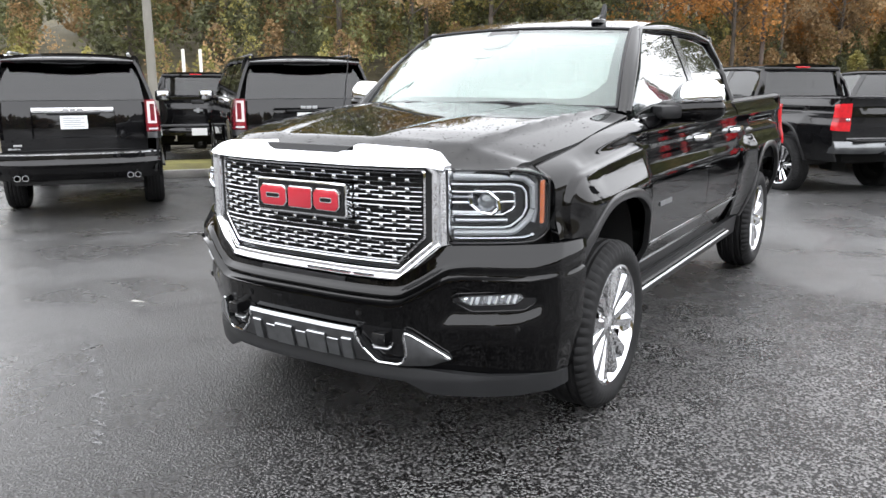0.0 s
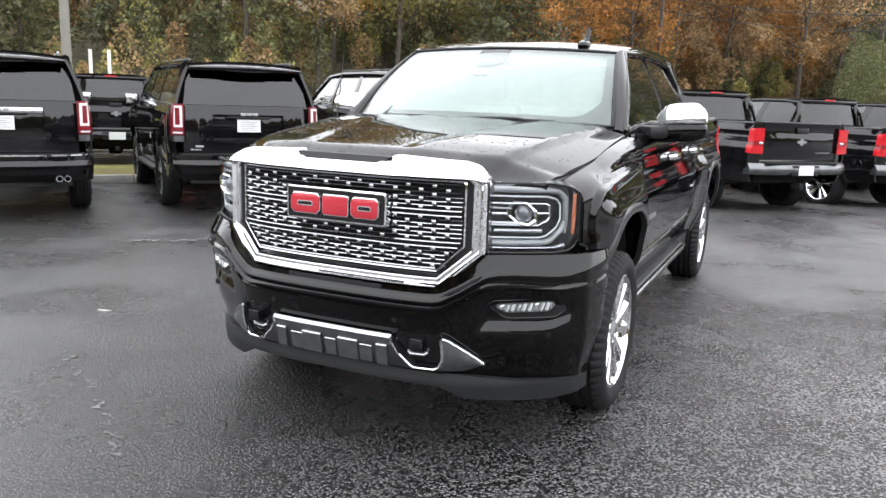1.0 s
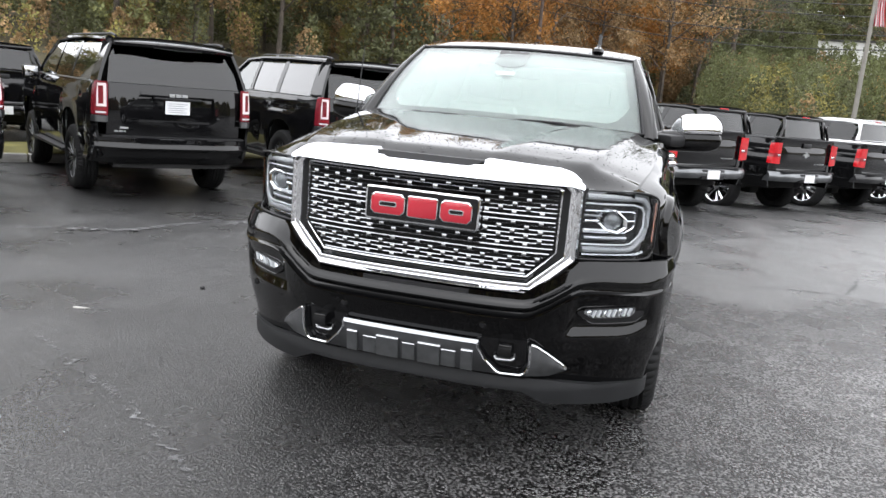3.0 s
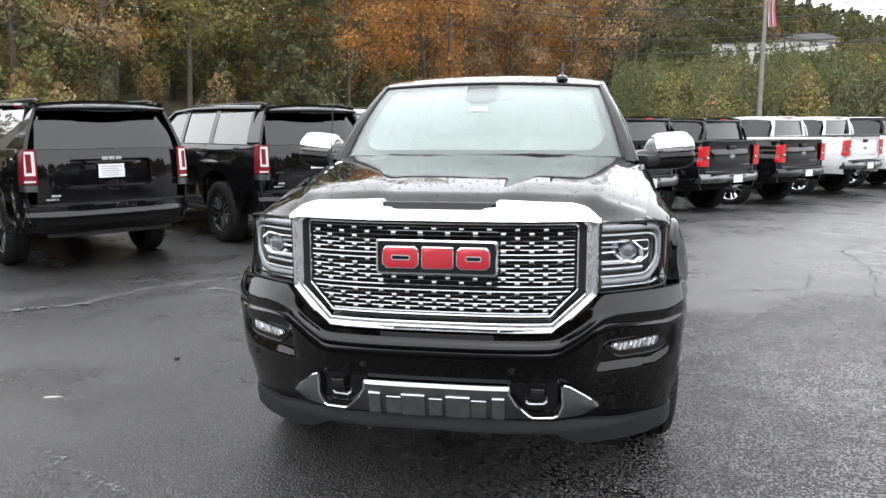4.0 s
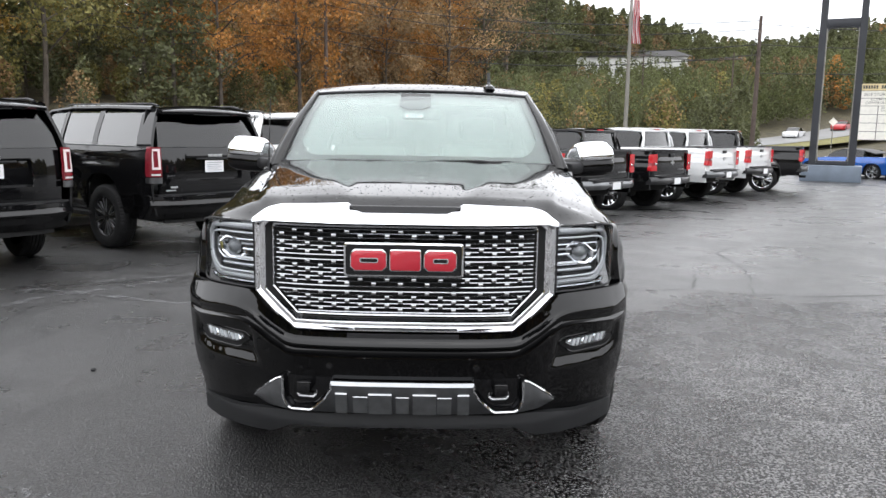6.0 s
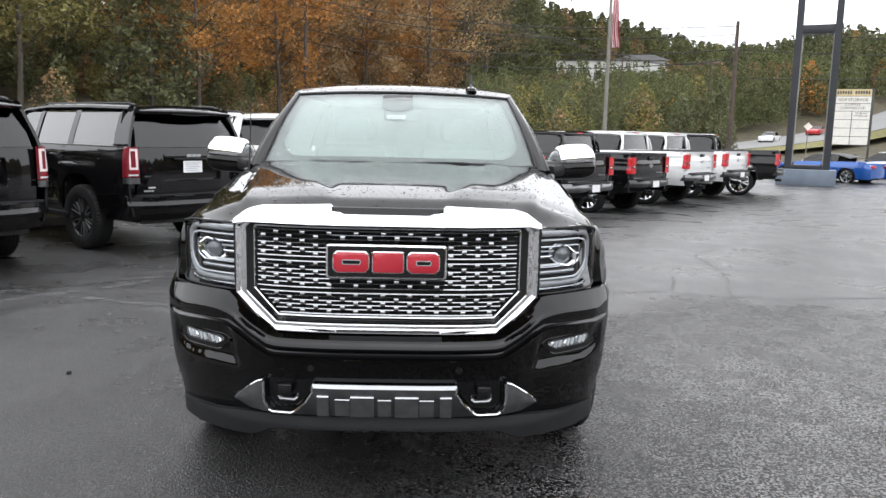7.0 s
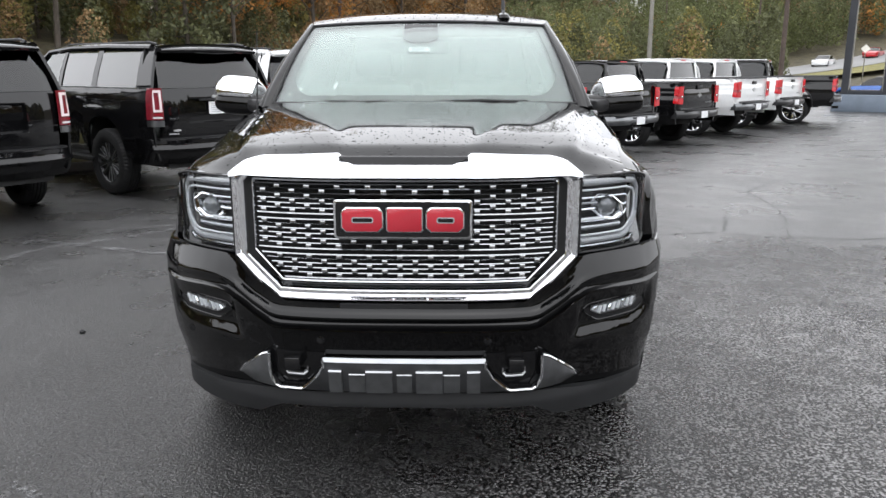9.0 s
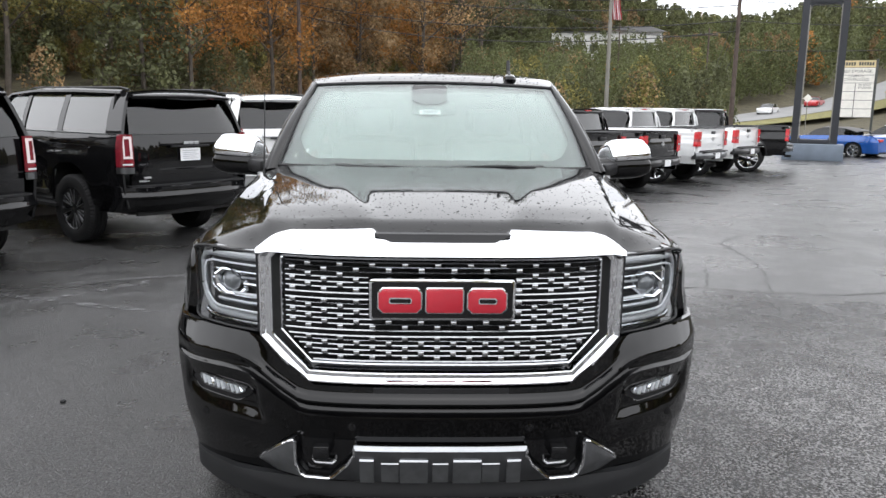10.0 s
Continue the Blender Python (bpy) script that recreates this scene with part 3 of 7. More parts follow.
def bodyside(us, lo, hi, s, roll=0.0, nv=34, c=None):
    def P(y, z):
        x = side_x(y, z)
        t = hi(y)
        if roll:
            k = min(1.0, max(0.0, (z - (t - 0.12)) / 0.12))
            x -= (roll + (0.06 * (1 - sm(0.44, 0.95, y)) if y < 1 else 0)) * k ** 3
        return (s * x, y, z)
    if c:
        # rows gather at the crease
        def Q(y, v):
            a, b, k = lo(y), hi(y), crease_z(y, c)
            return P(y, float(np.interp(v, [0, 10, 26, 52, 74], [a, max(a, 0.9), max(a, k - 0.06), max(a, min(b, k + 0.07)), b])))
        return slab(us, lambda y: 0, lambda y: 74, 74, Q, (-s * 0.03, 0, 0))
    return slab(us, lo, hi, nv, P, (-s * 0.03, 0, 0))


def arch_lip(c, half, top, s, w=0.042):
    """The flat band that edges a wheel opening."""
    def P(a, v):
        h, t = half - 0.006 + w * v, top - 0.006 + w * v
        y = c - h * math.cos(a)
        z = max(arch(y, c, h * 1.0001, t) or HUB, 0.5)
        return (s * (side_x(y, z) + 0.009 - 0.004 * (2 * v - 1) ** 4), y, z)
    return slab([math.pi * k / 40 for k in range(41)], lambda a: 0, lambda a: 1, 5, P, (-s * 0.03, 0, 0))


def belt_z(y):
    return float(np.interp(y, [1.4, 2.5, 3.6], [1.355, 1.375, 1.395]))


def truck_body(t, paint, hero, bumper=None):
    """Sides, cab, bed and underbody, shared by all the pickups; the nose is at y = 0 and it faces -y."""
    ftop = pl((0.36, 1.200), (0.45, 1.221), (0.77, 1.270), (1.08, 1.322), (1.42, 1.370), (1.5, 1.374))
    def low(y):
        for c, half, top in ((ARCH_F, 0.5, 1.02), (ARCH_R, 0.52, 1.03)):
            a = arch(y, c, half, top)
            if a:
                return max(a, 0.52)
        return 0.52
    for s in (-1, 1):
        ys = frange(0.435, 0.488, 6) + [ARCH_F - 0.5 * math.cos(math.pi * k / 56) for k in range(57)] + [1.51, 1.53]
        part("front_fender", bodyside(ys, lambda y: low(y) if y > 0.489 else 0.87, ftop, s, 0.085, c=ARCH_F), paint, t, "", 40)
        part("wheel_arch_trim", arch_lip(ARCH_F, 0.5, 1.02, s), DARKBUMPER, t)
        part("wheel_arch_trim", arch_lip(ARCH_R, 0.52, 1.03, s), DARKBUMPER, t)
        for name, a, b in (("front_door", 1.54, 2.69), ("rear_door", 2.70, 3.60)):
            d = part(name, bodyside(frange(a, b, 8), lambda y: 0.5 if y < 3.3 else 0.5 + (y - 3.3) * 0.9, belt_z, s, 0.02), paint, t)
            if hero:
                hy = 2.52 if a < 2 else 3.46
                hb = tube([(s * (side_x(hy, 1.2) + q), hy + dy, 1.2 + 0.004 * k) for k, (dy, q) in enumerate(((-0.11, 0.0), (-0.09, 0.035), (0.0, 0.045), (0.09, 0.035), (0.11, 0.0)))], [0.016, 0.02, 0.02, 0.02, 0.014], 10)
                part("door_handle", hb, CHROME, d, "chrome door handle")
                mo = slab(frange(a + 0.05, b - 0.04, 6), lambda y: 0.685 + (y - 1.5) * 0.006 - 0.008, lambda y: 0.685 + (y - 1.5) * 0.006 + 0.008, 2, lambda y, z: (s * (side_x(y, z) + 0.006), y, z), (-s * 0.012, 0, 0))
                part("side_moulding", mo, CHROME, d, "chrome strip along the door")
        # bed side
        ys = [3.62, 3.7, 3.8, 3.9, ARCH_R - 0.53] + [ARCH_R - 0.52 * math.cos(math.pi * k / 26) for k in range(27)] + frange(5.06, 5.58, 5)
        bed = bodyside(ys, low, pl((3.6, 1.385), (5.6, 1.41)), s, 0.0, c=ARCH_R)
        part("bed_side", bed, paint, t)
        part("bed_rail", slab(frange(3.62, 5.58, 6), lambda y: 0, lambda y: 1, 3, lambda y, v: (s * (0.93 - 0.07 * v), y, pl((3.6, 1.395), (5.6, 1.42))(y) + 0.018 * math.sin(math.pi * v)), (0, 0, -0.02)), PLASTIC, t, "black plastic bed rail cap")
        # rocker and running board
        part("rocker_panel", slab(frange(1.5, 4.0, 8), lambda y: 0.36, lambda y: 0.5, 3, lambda y, z: (s * (0.93 + 0.1 * (z - 0.36)), y, z), (-s * 0.04, 0, 0)), PLASTIC, t)
        # wheel housing
        for c, half in ((ARCH_F, 0.5), (ARCH_R, 0.52)):
            hb = slab([c - (half + 0.02) * math.cos(math.pi * k / 16) for k in range(17)], lambda y: 0, lambda y: 1, 2, lambda y, v: (s * (0.94 - 0.42 * v), y, max(0.45, (arch(y, c, half + 0.0201, 1.04) or 0.42))), (0, 0, 0.02))
            part("wheel_housing", hb, VOID, t)
        # greenhouse side: pillars, rail and glass
        A0, A1 = Vector((s * 0.878, 1.47, 1.385)), Vector((s * 0.712, 2.10, 1.838))
        rail = [A0 + Vector((s * 0.01, 0, 0)), A0.lerp(A1, 0.5) + Vector((s * 0.02, -0.025, 0.012)), A1 + Vector((0, 0, 0.0)), Vector((s * 0.706, 2.6, 1.862)), Vector((s * 0.706, 3.2, 1.858)), Vector((s * 0.72, 3.56, 1.825)), Vector((s * 0.80, 3.66, 1.65)), Vector((s * 0.90, 3.68, 1.4))]
        pts = []
        for i in range(len(rail) - 1):
            for k in range(4):
                pts.append(rail[i].lerp(rail[i + 1], k / 4))
        pts.append(rail[-1])
        part("roof_pillar_rail", tube(pts, [0.014 + 0.016 * sm(7, 11, k) for k in range(len(pts))], 18, flat=1.1), paint, t)
        def pillar(v, w):
            base = Vector((s * 0.815, 1.49, 1.408)).lerp(Vector((s * 0.685, 2.015, 1.834)), v) + Vector((0, -0.02, 0.03)) * math.sin(math.pi * v)
            edge = A0.lerp(A1, v) + Vector((s * 0.02, -0.025, 0.012)) * math.sin(math.pi * v) + Vector((0, 0, 0.012))
            return base.lerp(edge, w) + Vector((s * 0.008, -0.008, 0.006)) * math.sin(math.pi * w)
        part("front_pillar", slab(frange(-0.03, 1.03, 10), lambda v: 0.0, lambda v: 1.0, 4, pillar, (-s * 0.01, 0.03, -0.02)), paint, t)
        glass_x = lambda z: float(np.interp(z, [1.36, 1.6, 1.86], [0.915, 0.835, 0.70]))
        part("centre_pillar", slab(frange(0, 1, 5), lambda u: 2.63, lambda u: 2.76, 1, lambda u, y: (s * (glass_x(1.37 + 0.5 * u) + 0.006), y + 0.06 * u, 1.37 + 0.5 * u), (-s * 0.03, 0, 0)), GLOSSBLACK, t)
        gf = slab(frange(1.5, 2.65, 8), lambda y: belt_z(y), lambda y: min(1.845, 1.38 + max(0, (y - 1.45)) * 0.68), 5, lambda y, z: (s * glass_x(z), y + 0.05 * (z - 1.37), z), (-s * 0.006, 0, 0))
        part("side_window", gf, SIDEGLASS, t, "side window that mirrors the sky")
        gr = slab(frange(2.72, 3.55, 6), lambda y: belt_z(y), lambda y: 1.85 if y < 3.3 else 1.85 - (y - 3.3) * 0.5, 5, lambda y, z: (s * glass_x(z), y + 0.05 * (z - 1.37), z), (-s * 0.006, 0, 0))
        part("side_window", gr, SIDEGLASS if hero else SMOKED, t, "side window that mirrors the sky")
        part("belt_moulding", slab(frange(1.5, 3.62, 8), lambda y: belt_z(y) - 0.012, lambda y: belt_z(y) + 0.014, 2, lambda y, z: (s * (0.935 - 0.02 * sm(1.35, 1.42, z)), y, z), (-s * 0.03, 0, 0)), CHROME if hero else GLOSSBLACK, t)
        # door mirror
        mi = new("door_mirror")
        mi.parent = t
        def mirror_shape(z0, z1, grow, n=3.0, foot=0.0, inward=0.0):
            b = bmesh.new()
            bmesh.ops.create_cube(b, size=1)
            bmesh.ops.subdivide_edges(b, edges=b.edges[:], cuts=7, use_grid_fill=True)
            for v in b.verts:
                p = v.co * 2
                q = Vector((p.x, p.y, p.z))
                k = (abs(q.x) ** (n + 1.5) + abs(q.y) ** n + abs(q.z) ** n) ** (1 / n)
                q /= max(k, 1e-6)
                q *= 1.0
                zz = max(foot, (z0 + z1) / 2 + (z1 - z0) / 2 * q.z)
                v.co = Vector((s * (1.115 - inward + (0.15 * grow + inward) * q.x), 1.93 - 0.03 * q.x + 0.095 * grow * q.y * (1 - 0.3 * q.x), zz + 0.012 * q.x))
            return b
        part("mirror_cap", mirror_shape(1.32, 1.55, 1.0, 2.4, 1.432), CHROME if hero else BLACK_FAR, mi, "chrome upper cap" if hero else "")
        part("mirror_housing", mirror_shape(1.318, 1.452, 1.02, 3.0, 0.0, 0.05), BLACK if hero else BLACK_FAR, mi)
        part("mirror_glass", box(s * 1.03, s * 1.23, 2.0, 2.012, 1.345, 1.525, 0.005), CHROME, mi)
        part("mirror_arm", beam((s * 0.92, 1.80, 1.378), (s * 1.02, 1.9, 1.382), 0.15, 0.075, 0.025), PLASTIC, mi)
    # roof, glass front and rear
    def R(x, v):
        y0 = 1.90 + 0.16 * (x / 0.72) ** 2
        y = y0 + (3.6 - y0) * v
        crown = 1 - (1 - min(1.0, v / 0.45)) ** 3.0 - 0.35 * max(0, v - 0.55) ** 2
        return (x, y, 1.853 + 0.088 * crown * (1 - 0.22 * (x / 0.72) ** 4) - 0.014 * (x / 0.72) ** 2)
    part("roof", slab(frange(-0.72, 0.72, 16), lambda x: 0, lambda x: 1, 12, R, (0, 0, -0.03)), paint, t)
    def W(u, v, g=0.0):
        b = Vector((0.815 * u, 1.13 + 0.36 * u * u, 1.425 - 0.015 * u * u))
        e = Vector((0.685 * u, 1.885 + 0.13 * u * u, 1.852 - 0.018 * u * u))
        p = b.lerp(e, v)
        return p + Vector((0, -0.02, 0.03)) * math.sin(math.pi * v)
    part("windshield", slab(frange(-1, 1, 20), lambda u: 0.0, lambda u: 1.0, 10, W, (0, 0.006, -0.004)), WINDSHIELD, t, "clear windshield that mirrors the pale sky")
    ring = [W(-1 + 2 * k / 14, -0.005) for k in range(15)] + [W(1, k / 6) for k in range(1, 6)] + [W(1 - 2 * k / 14, 1.0) for k in range(15)] + [W(-1, 1 - k / 6) for k in range(1, 6)]
    part("windshield_seal", tube([p + Vector((0, 0.0, 0.002)) for p in ring], 0.009, 6, closed=True), PLASTIC, t)
    if hero:
        # the added film that brightens the glass inside its black border
        part("glass_mist", slab(frange(-0.97, 0.97, 16), lambda u: 0.02, lambda u: 0.985, 6, lambda u, v: W(u, v) + Vector((0, 0.030, -0.020)), (0, 0.002, -0.002)), PALEFILM, t, "thin pale film added behind the glass to brighten it")
        part("glass_border", slab(frange(-1, 1, 48), lambda u: 0.07, lambda u: 0.08 + 0.22 * max(0.0, (abs(u) - 0.68) / 0.25) ** 3, 5, lambda u, v: W(u, v) + Vector((0, 0.0125, -0.0085)), (0, 0.004, -0.003)), FRIT, t)
        for u0, u1, v0, v1 in ((-1, 1, 0.0, 0.085), (-1, 1, 0.960, 1.0), (-1, -0.925, 0.085, 0.960), (0.925, 1, 0.085, 0.960)):
            part("glass_border", slab(frange(u0, u1, 16), lambda u: v0, lambda u: v1, 5, lambda u, v: W(u, v) + Vector((0, 0.012, -0.008)), (0, 0.004, -0.003)), FRIT, t)
    part("rear_window", slab(frange(-0.72, 0.72, 8), lambda x: 1.42, lambda x: 1.83, 4, lambda x, z: (x * (1 - 0.25 * (z - 1.42)), 3.66 - 0.16 * (z - 1.42) - 0.04 * x * x, z), (0, -0.008, 0)), SMOKED, t)
    part("cab_back", slab(frange(-0.9, 0.9, 8), lambda x: 0.6, lambda x: 1.42, 4, lambda x, z: (x, 3.68 - 0.04 * x * x, z), (0, -0.03, 0)), paint, t)
    part("cab_back_frame", joined(beam((-0.78, 3.655, 1.4), (-0.70, 3.60, 1.86), 0.09, 0.03, 0.008, (0, 1, 0)), beam((0.78, 3.655, 1.4), (0.70, 3.60, 1.86), 0.09, 0.03, 0.008, (0, 1, 0)), beam((-0.72, 3.61, 1.85), (0.72, 3.61, 1.85), 0.07, 0.04, 0.01, (0, 1, 0))), paint, t)
    part("stop_lamp", box(-0.13, 0.13, 3.6, 3.645, 1.87, 1.895, 0.006), TAIL, t, "red third stop lamp")
    # bed and tailgate
    part("bed_floor", box(-0.88, 0.88, 3.72, 5.55, 0.78, 0.84, 0.01), PLASTIC, t)
    part("bed_front_wall", box(-0.9, 0.9, 3.70, 3.75, 0.6, 1.39, 0.01), paint, t)
    tg = part("tailgate", slab(frange(-0.76, 0.76, 10), lambda x: 0.86, lambda x: 1.41, 8, lambda x, z: (x, 5.60 + 0.02 * (1 - (x / 0.76) ** 2) + (0.022 if 0.98 < z < 1.24 and abs(x) < 0.64 else 0.0) + (0.03 * sm(1.33, 1.4, z)), z), (0, -0.06, 0)), paint, t)
    part("tailgate_handle", box(-0.12, 0.12, 5.63, 5.655, 1.27, 1.35, 0.012), PLASTIC, tg)
    part("tailgate_badge", prism([(-0.09, 1.12), (-0.03, 1.12), (-0.03, 1.09), (0.03, 1.09), (0.03, 1.12), (0.09, 1.12), (0.09, 1.16), (0.03, 1.16), (0.03, 1.19), (-0.03, 1.19), (-0.03, 1.16), (-0.09, 1.16)], 5.64, 5.655), SATIN, tg, "plain metallic badge")
    for k in range(9):
        part("badge_bar", box(-0.62 + 0.035 * k, -0.60 + 0.035 * k, 5.62, 5.634, 0.965, 0.985), SATIN, tg)
    for s in (-1, 1):
        lamp = new("tail_lamp")
        lamp.parent = t
        def lens_point(u, z):
            """Across the back, round the corner and along the side."""
            if u < 0.45:
                return (s * (0.768 + 0.187 * u / 0.45), 5.655 - 0.012 * (u / 0.45) ** 2, z)
            k = min(1.0, (u - 0.45) / 0.2) * math.pi / 2
            y = 5.643 - 0.05 * (1 - math.cos(k)) - 0.05 * max(0.0, (u - 0.65) / 0.35)
            return (s * (0.955 + (side_x(y, z) + 0.010 - 0.955) * math.sin(k)), y, z)
        part("lamp_lens", slab(frange(0, 1, 20), lambda u: 0.955 + 0.02 * u, lambda u: 1.345 - 0.015 * u, 8, lens_point, (-s * 0.012, -0.012, 0)), TAIL, lamp, "red lens")
        part("lens_band", slab(frange(0.04, 0.98, 20), lambda u: 1.085, lambda u: 1.150, 3, lambda u, z: Vector(lens_point(u, z)) + Vector((s * 0.003 * sm(0.45, 0.65, u), 0.003 * (1 - sm(0.45, 0.65, u)), 0)), (-s * 0.004, -0.004, 0)), TAIL_MID, lamp, "darker middle band")
        part("reverse_lens", box(s * 0.79, s * 0.86, 5.63, 5.664, 1.100, 1.135, 0.005), REFLECTOR, lamp)
        part("rear_corner", slab(frange(0, 1, 6), lambda u: 0.72, lambda u: 0.97, 3, lambda u, z: (s * (0.77 + 0.2 * math.sin(u * math.pi / 2)), 5.61 - 0.15 * (1 - math.cos(u * math.pi / 2)), z), (-s * 0.01, -0.05, 0)), paint, t)
        part("rear_corner", slab(frange(0, 1, 6), lambda u: 1.30, lambda u: 1.41, 2, lambda u, z: (s * (0.77 + 0.19 * math.sin(u * math.pi / 2)), 5.61 - 0.15 * (1 - math.cos(u * math.pi / 2)), z), (-s * 0.01, -0.05, 0)), paint, t)
    rb = new("rear_bumper")
    rb.parent = t
    part("bumper_bar", slab(frange(-0.98, 0.98, 22), lambda x: 0.645 + (0.04 if abs(x) < 0.34 else 0), lambda x: 0.815, 6, lambda x, z: (x, 5.80 - 0.16 * (abs(x) / 0.98) ** 4 - 0.05 * ((z - 0.72) / 0.10) ** 2, z), (0, -0.12, 0)), (bumper or BUMPERGREY) if not hero else CHROME, rb)
    part("bumper_step_pad", box(-0.75, 0.75, 5.62, 5.78, 0.815, 0.835, 0.006), PLASTIC, rb)
    part("plate_recess", box(-0.27, 0.27, 5.72, 5.795, 0.63, 0.79, 0.01), PLASTIC, rb)
    part("plate_card", box(-0.15, 0.15, 5.80, 5.806, 0.64, 0.785), PAPER, rb, "white paper dealer card")
    # underbody
    part("underbody", box(-0.72, 0.72, 0.35, 3.6, 0.34, 0.62, 0.03) if hero else box(-0.46, 0.46, 0.35, 5.2, 0.46, 0.72, 0.03), VOID, t)
    part("rear_axle", joined(tube([(-0.8, ARCH_R, HUB), (0.8, ARCH_R, HUB)], 0.05, 10), box(-0.14, 0.14, ARCH_R - 0.16, ARCH_R + 0.16, HUB - 0.13, HUB + 0.14, 0.05)), VOID, t)
    part("cab_floor", box(-0.9, 0.9, 1.5, 3.66, 0.55, 0.62, 0.01), VOID, t)
    part("engine_bay", box(-0.56, 0.56, 0.36, 1.5, 0.5, 1.1, 0.02), VOID, t)


def seat(parent, x, y, w):
    st = new("seat")
    st.parent = parent
    part("seat_cushion", box(x - w / 2, x + w / 2, y - 0.28, y + 0.28, 0.85, 1.0, 0.05), SEAT, st)
    b = box(x - w / 2, x + w / 2, y + 0.22, y + 0.38, 0.95, 1.5, 0.06)
    part("seat_back", b, SEAT, st)
    part("headrest", box(x - 0.13, x + 0.13, y + 0.30, y + 0.40, 1.53, 1.71, 0.045), SEAT, st)


def hood_point(x, v):
    """The hood's surface: a blunt front edge, a sunken middle that widens to the rear, and a crease along each side."""
    v = v ** 1.25
    x *= 0.94 + 0.06 * sm(0.0, 0.5, v)
    a = abs(x)
    yf, yb = 0.045 + 0.25 * (a / 0.9) ** 3, 1.09 + 0.33 * (a / 0.9) ** 2
    y = yf + (yb - yf) * v
    zf, zb = 1.262 - 0.072 * (a / 0.9) ** 3, 1.434 - 0.036 * (a / 0.9) ** 2
    z = zf + 0.030 * sm(0.0, 0.11, v) - (zf - 1.262 + 0.058 * sm(0.50, 0.68, a) + 0.012 * sm(0.7, 0.86, a)) * (1 - sm(0.0, 0.13, v)) + (zb - zf - 0.030) * v ** 0.78
    hw = float(np.interp(v, [0, 0.3, 1.0], [0.215, 0.28, 0.45]))
    z += 0.014 * sm(hw - 0.03, hw + 0.06, a) * sm(0.0, 0.26, v) * (1 - 0.5 * sm(0.7, 1.0, v))
    ridge = 0.63 + 0.16 * v
    z -= (0.20 * max(0.0, a - ridge) + 0.012 * sm(ridge, ridge + 0.03, a)) * sm(0.0, 0.15, v)
    return (x, y, z)


def hood(t, paint):
    return part("hood", slab(frange(-0.9, 0.9, 90), lambda x: 0, lambda x: 1, 56, hood_point, (0, 0, -0.02)), paint, t, "wet black hood with a sunken middle between two shoulders", 22)


truck = thing("pickup_truck", "glossy black crew-cab pickup truck wet with rain, chrome grille and wheels", "pickup truck")
truck_body(truck, BLACK, True)
for s in (-1, 1):
    wheel(truck, s * 0.920, ARCH_F, HUB, s, CHROME)
    wheel(truck, s * 0.890, ARCH_R, HUB, s, CHROME)
    part("running_board", slab(frange(1.45, 3.45, 10), lambda y: 0, lambda y: 1, 4, lambda y, v: (s * (0.90 + 0.10 * v), y, 0.488 - 0.012 * v - 0.02 * max(0, v - 0.8) * 5), (0, 0, -0.03)), PLASTIC, truck, "black running board")
    part("running_board_trim", slab(frange(1.45, 3.45, 10), lambda y: 0.448, lambda y: 0.470, 3, lambda y, z: (s * (1.002 + 0.008 * math.sin((z - 0.448) / 0.022 * math.pi)), y, z), (-s * 0.02, 0, 0)), CHROME_DARK, truck, "silver edge of the running board")
    for k in range(6):
        part("badge_bar", box(s * side_x(1.8, 0.9) + s * 0.001, s * side_x(1.8, 0.9) + s * 0.006, 1.66 + 0.036 * k, 1.69 + 0.036 * k, 0.885, 0.91), SATIN, truck)
part("fuel_door", box(-1.0, -0.985, 3.95, 4.1, 1.1, 1.25, 0.01), BLACK, truck)
hd = hood(truck, BLACK)

# front plan curve: the nose bends back towards the corners
def front(u):
    a = abs(u)
    if a <= 1:
        return u * 0.985, 0.40 * a ** 3.2
    k = min(1.0, (a - 1) / 0.15)
    return math.copysign(0.985 + 0.035 * math.sin(k * math.pi / 2), u), 0.40 + (a - 1) * 1.0


def gy(x):
    return 0.40 * abs(x / 0.985) ** 3.2


line_z = pl((0.0, 0.656), (0.42, 0.656), (0.475, 0.657), (0.51, 0.664), (0.58, 0.704), (0.655, 0.757), (0.682, 0.771), (0.72, 0.778), (0.784, 0.778), (0.865, 0.771), (0.93, 0.766), (1.01, 0.776), (1.13, 0.794))
bump_top = pl((0.0, 0.752), (0.455, 0.752), (0.655, 0.905), (0.70, 0.908), (1.2, 0.904))
bump_bot = pl((0.0, 0.392), (0.25, 0.388), (0.6, 0.376), (0.8, 0.352), (1.2, 0.325))
# how far the skin stands before the nose curve, by the height over the ridge: in the middle and at the corners
SKIN_D = [-0.47, -0.36, -0.27, -0.10, -0.02, -0.006, 0.0, 0.005, 0.009, 0.014, 0.024, 0.034, 0.042, 0.047, 0.053, 0.062, 0.070, 0.075, 0.13, 0.2]
SKIN_MID = [0.06, 0.03, -0.005, -0.040, -0.056, -0.062, -0.078, -0.077, -0.068, -0.056, -0.048, -0.050, -0.058, -0.061, -0.059, -0.048, -0.036, -0.034, -0.026, -0.02]
SKIN_END = [0.06, 0.03, -0.005, -0.038, -0.050, -0.058, -0.076, -0.075, -0.066, -0.057, -0.054, -0.056, -0.059, -0.061, -0.061, -0.057, -0.051, -0.047, -0.004, 0.03]


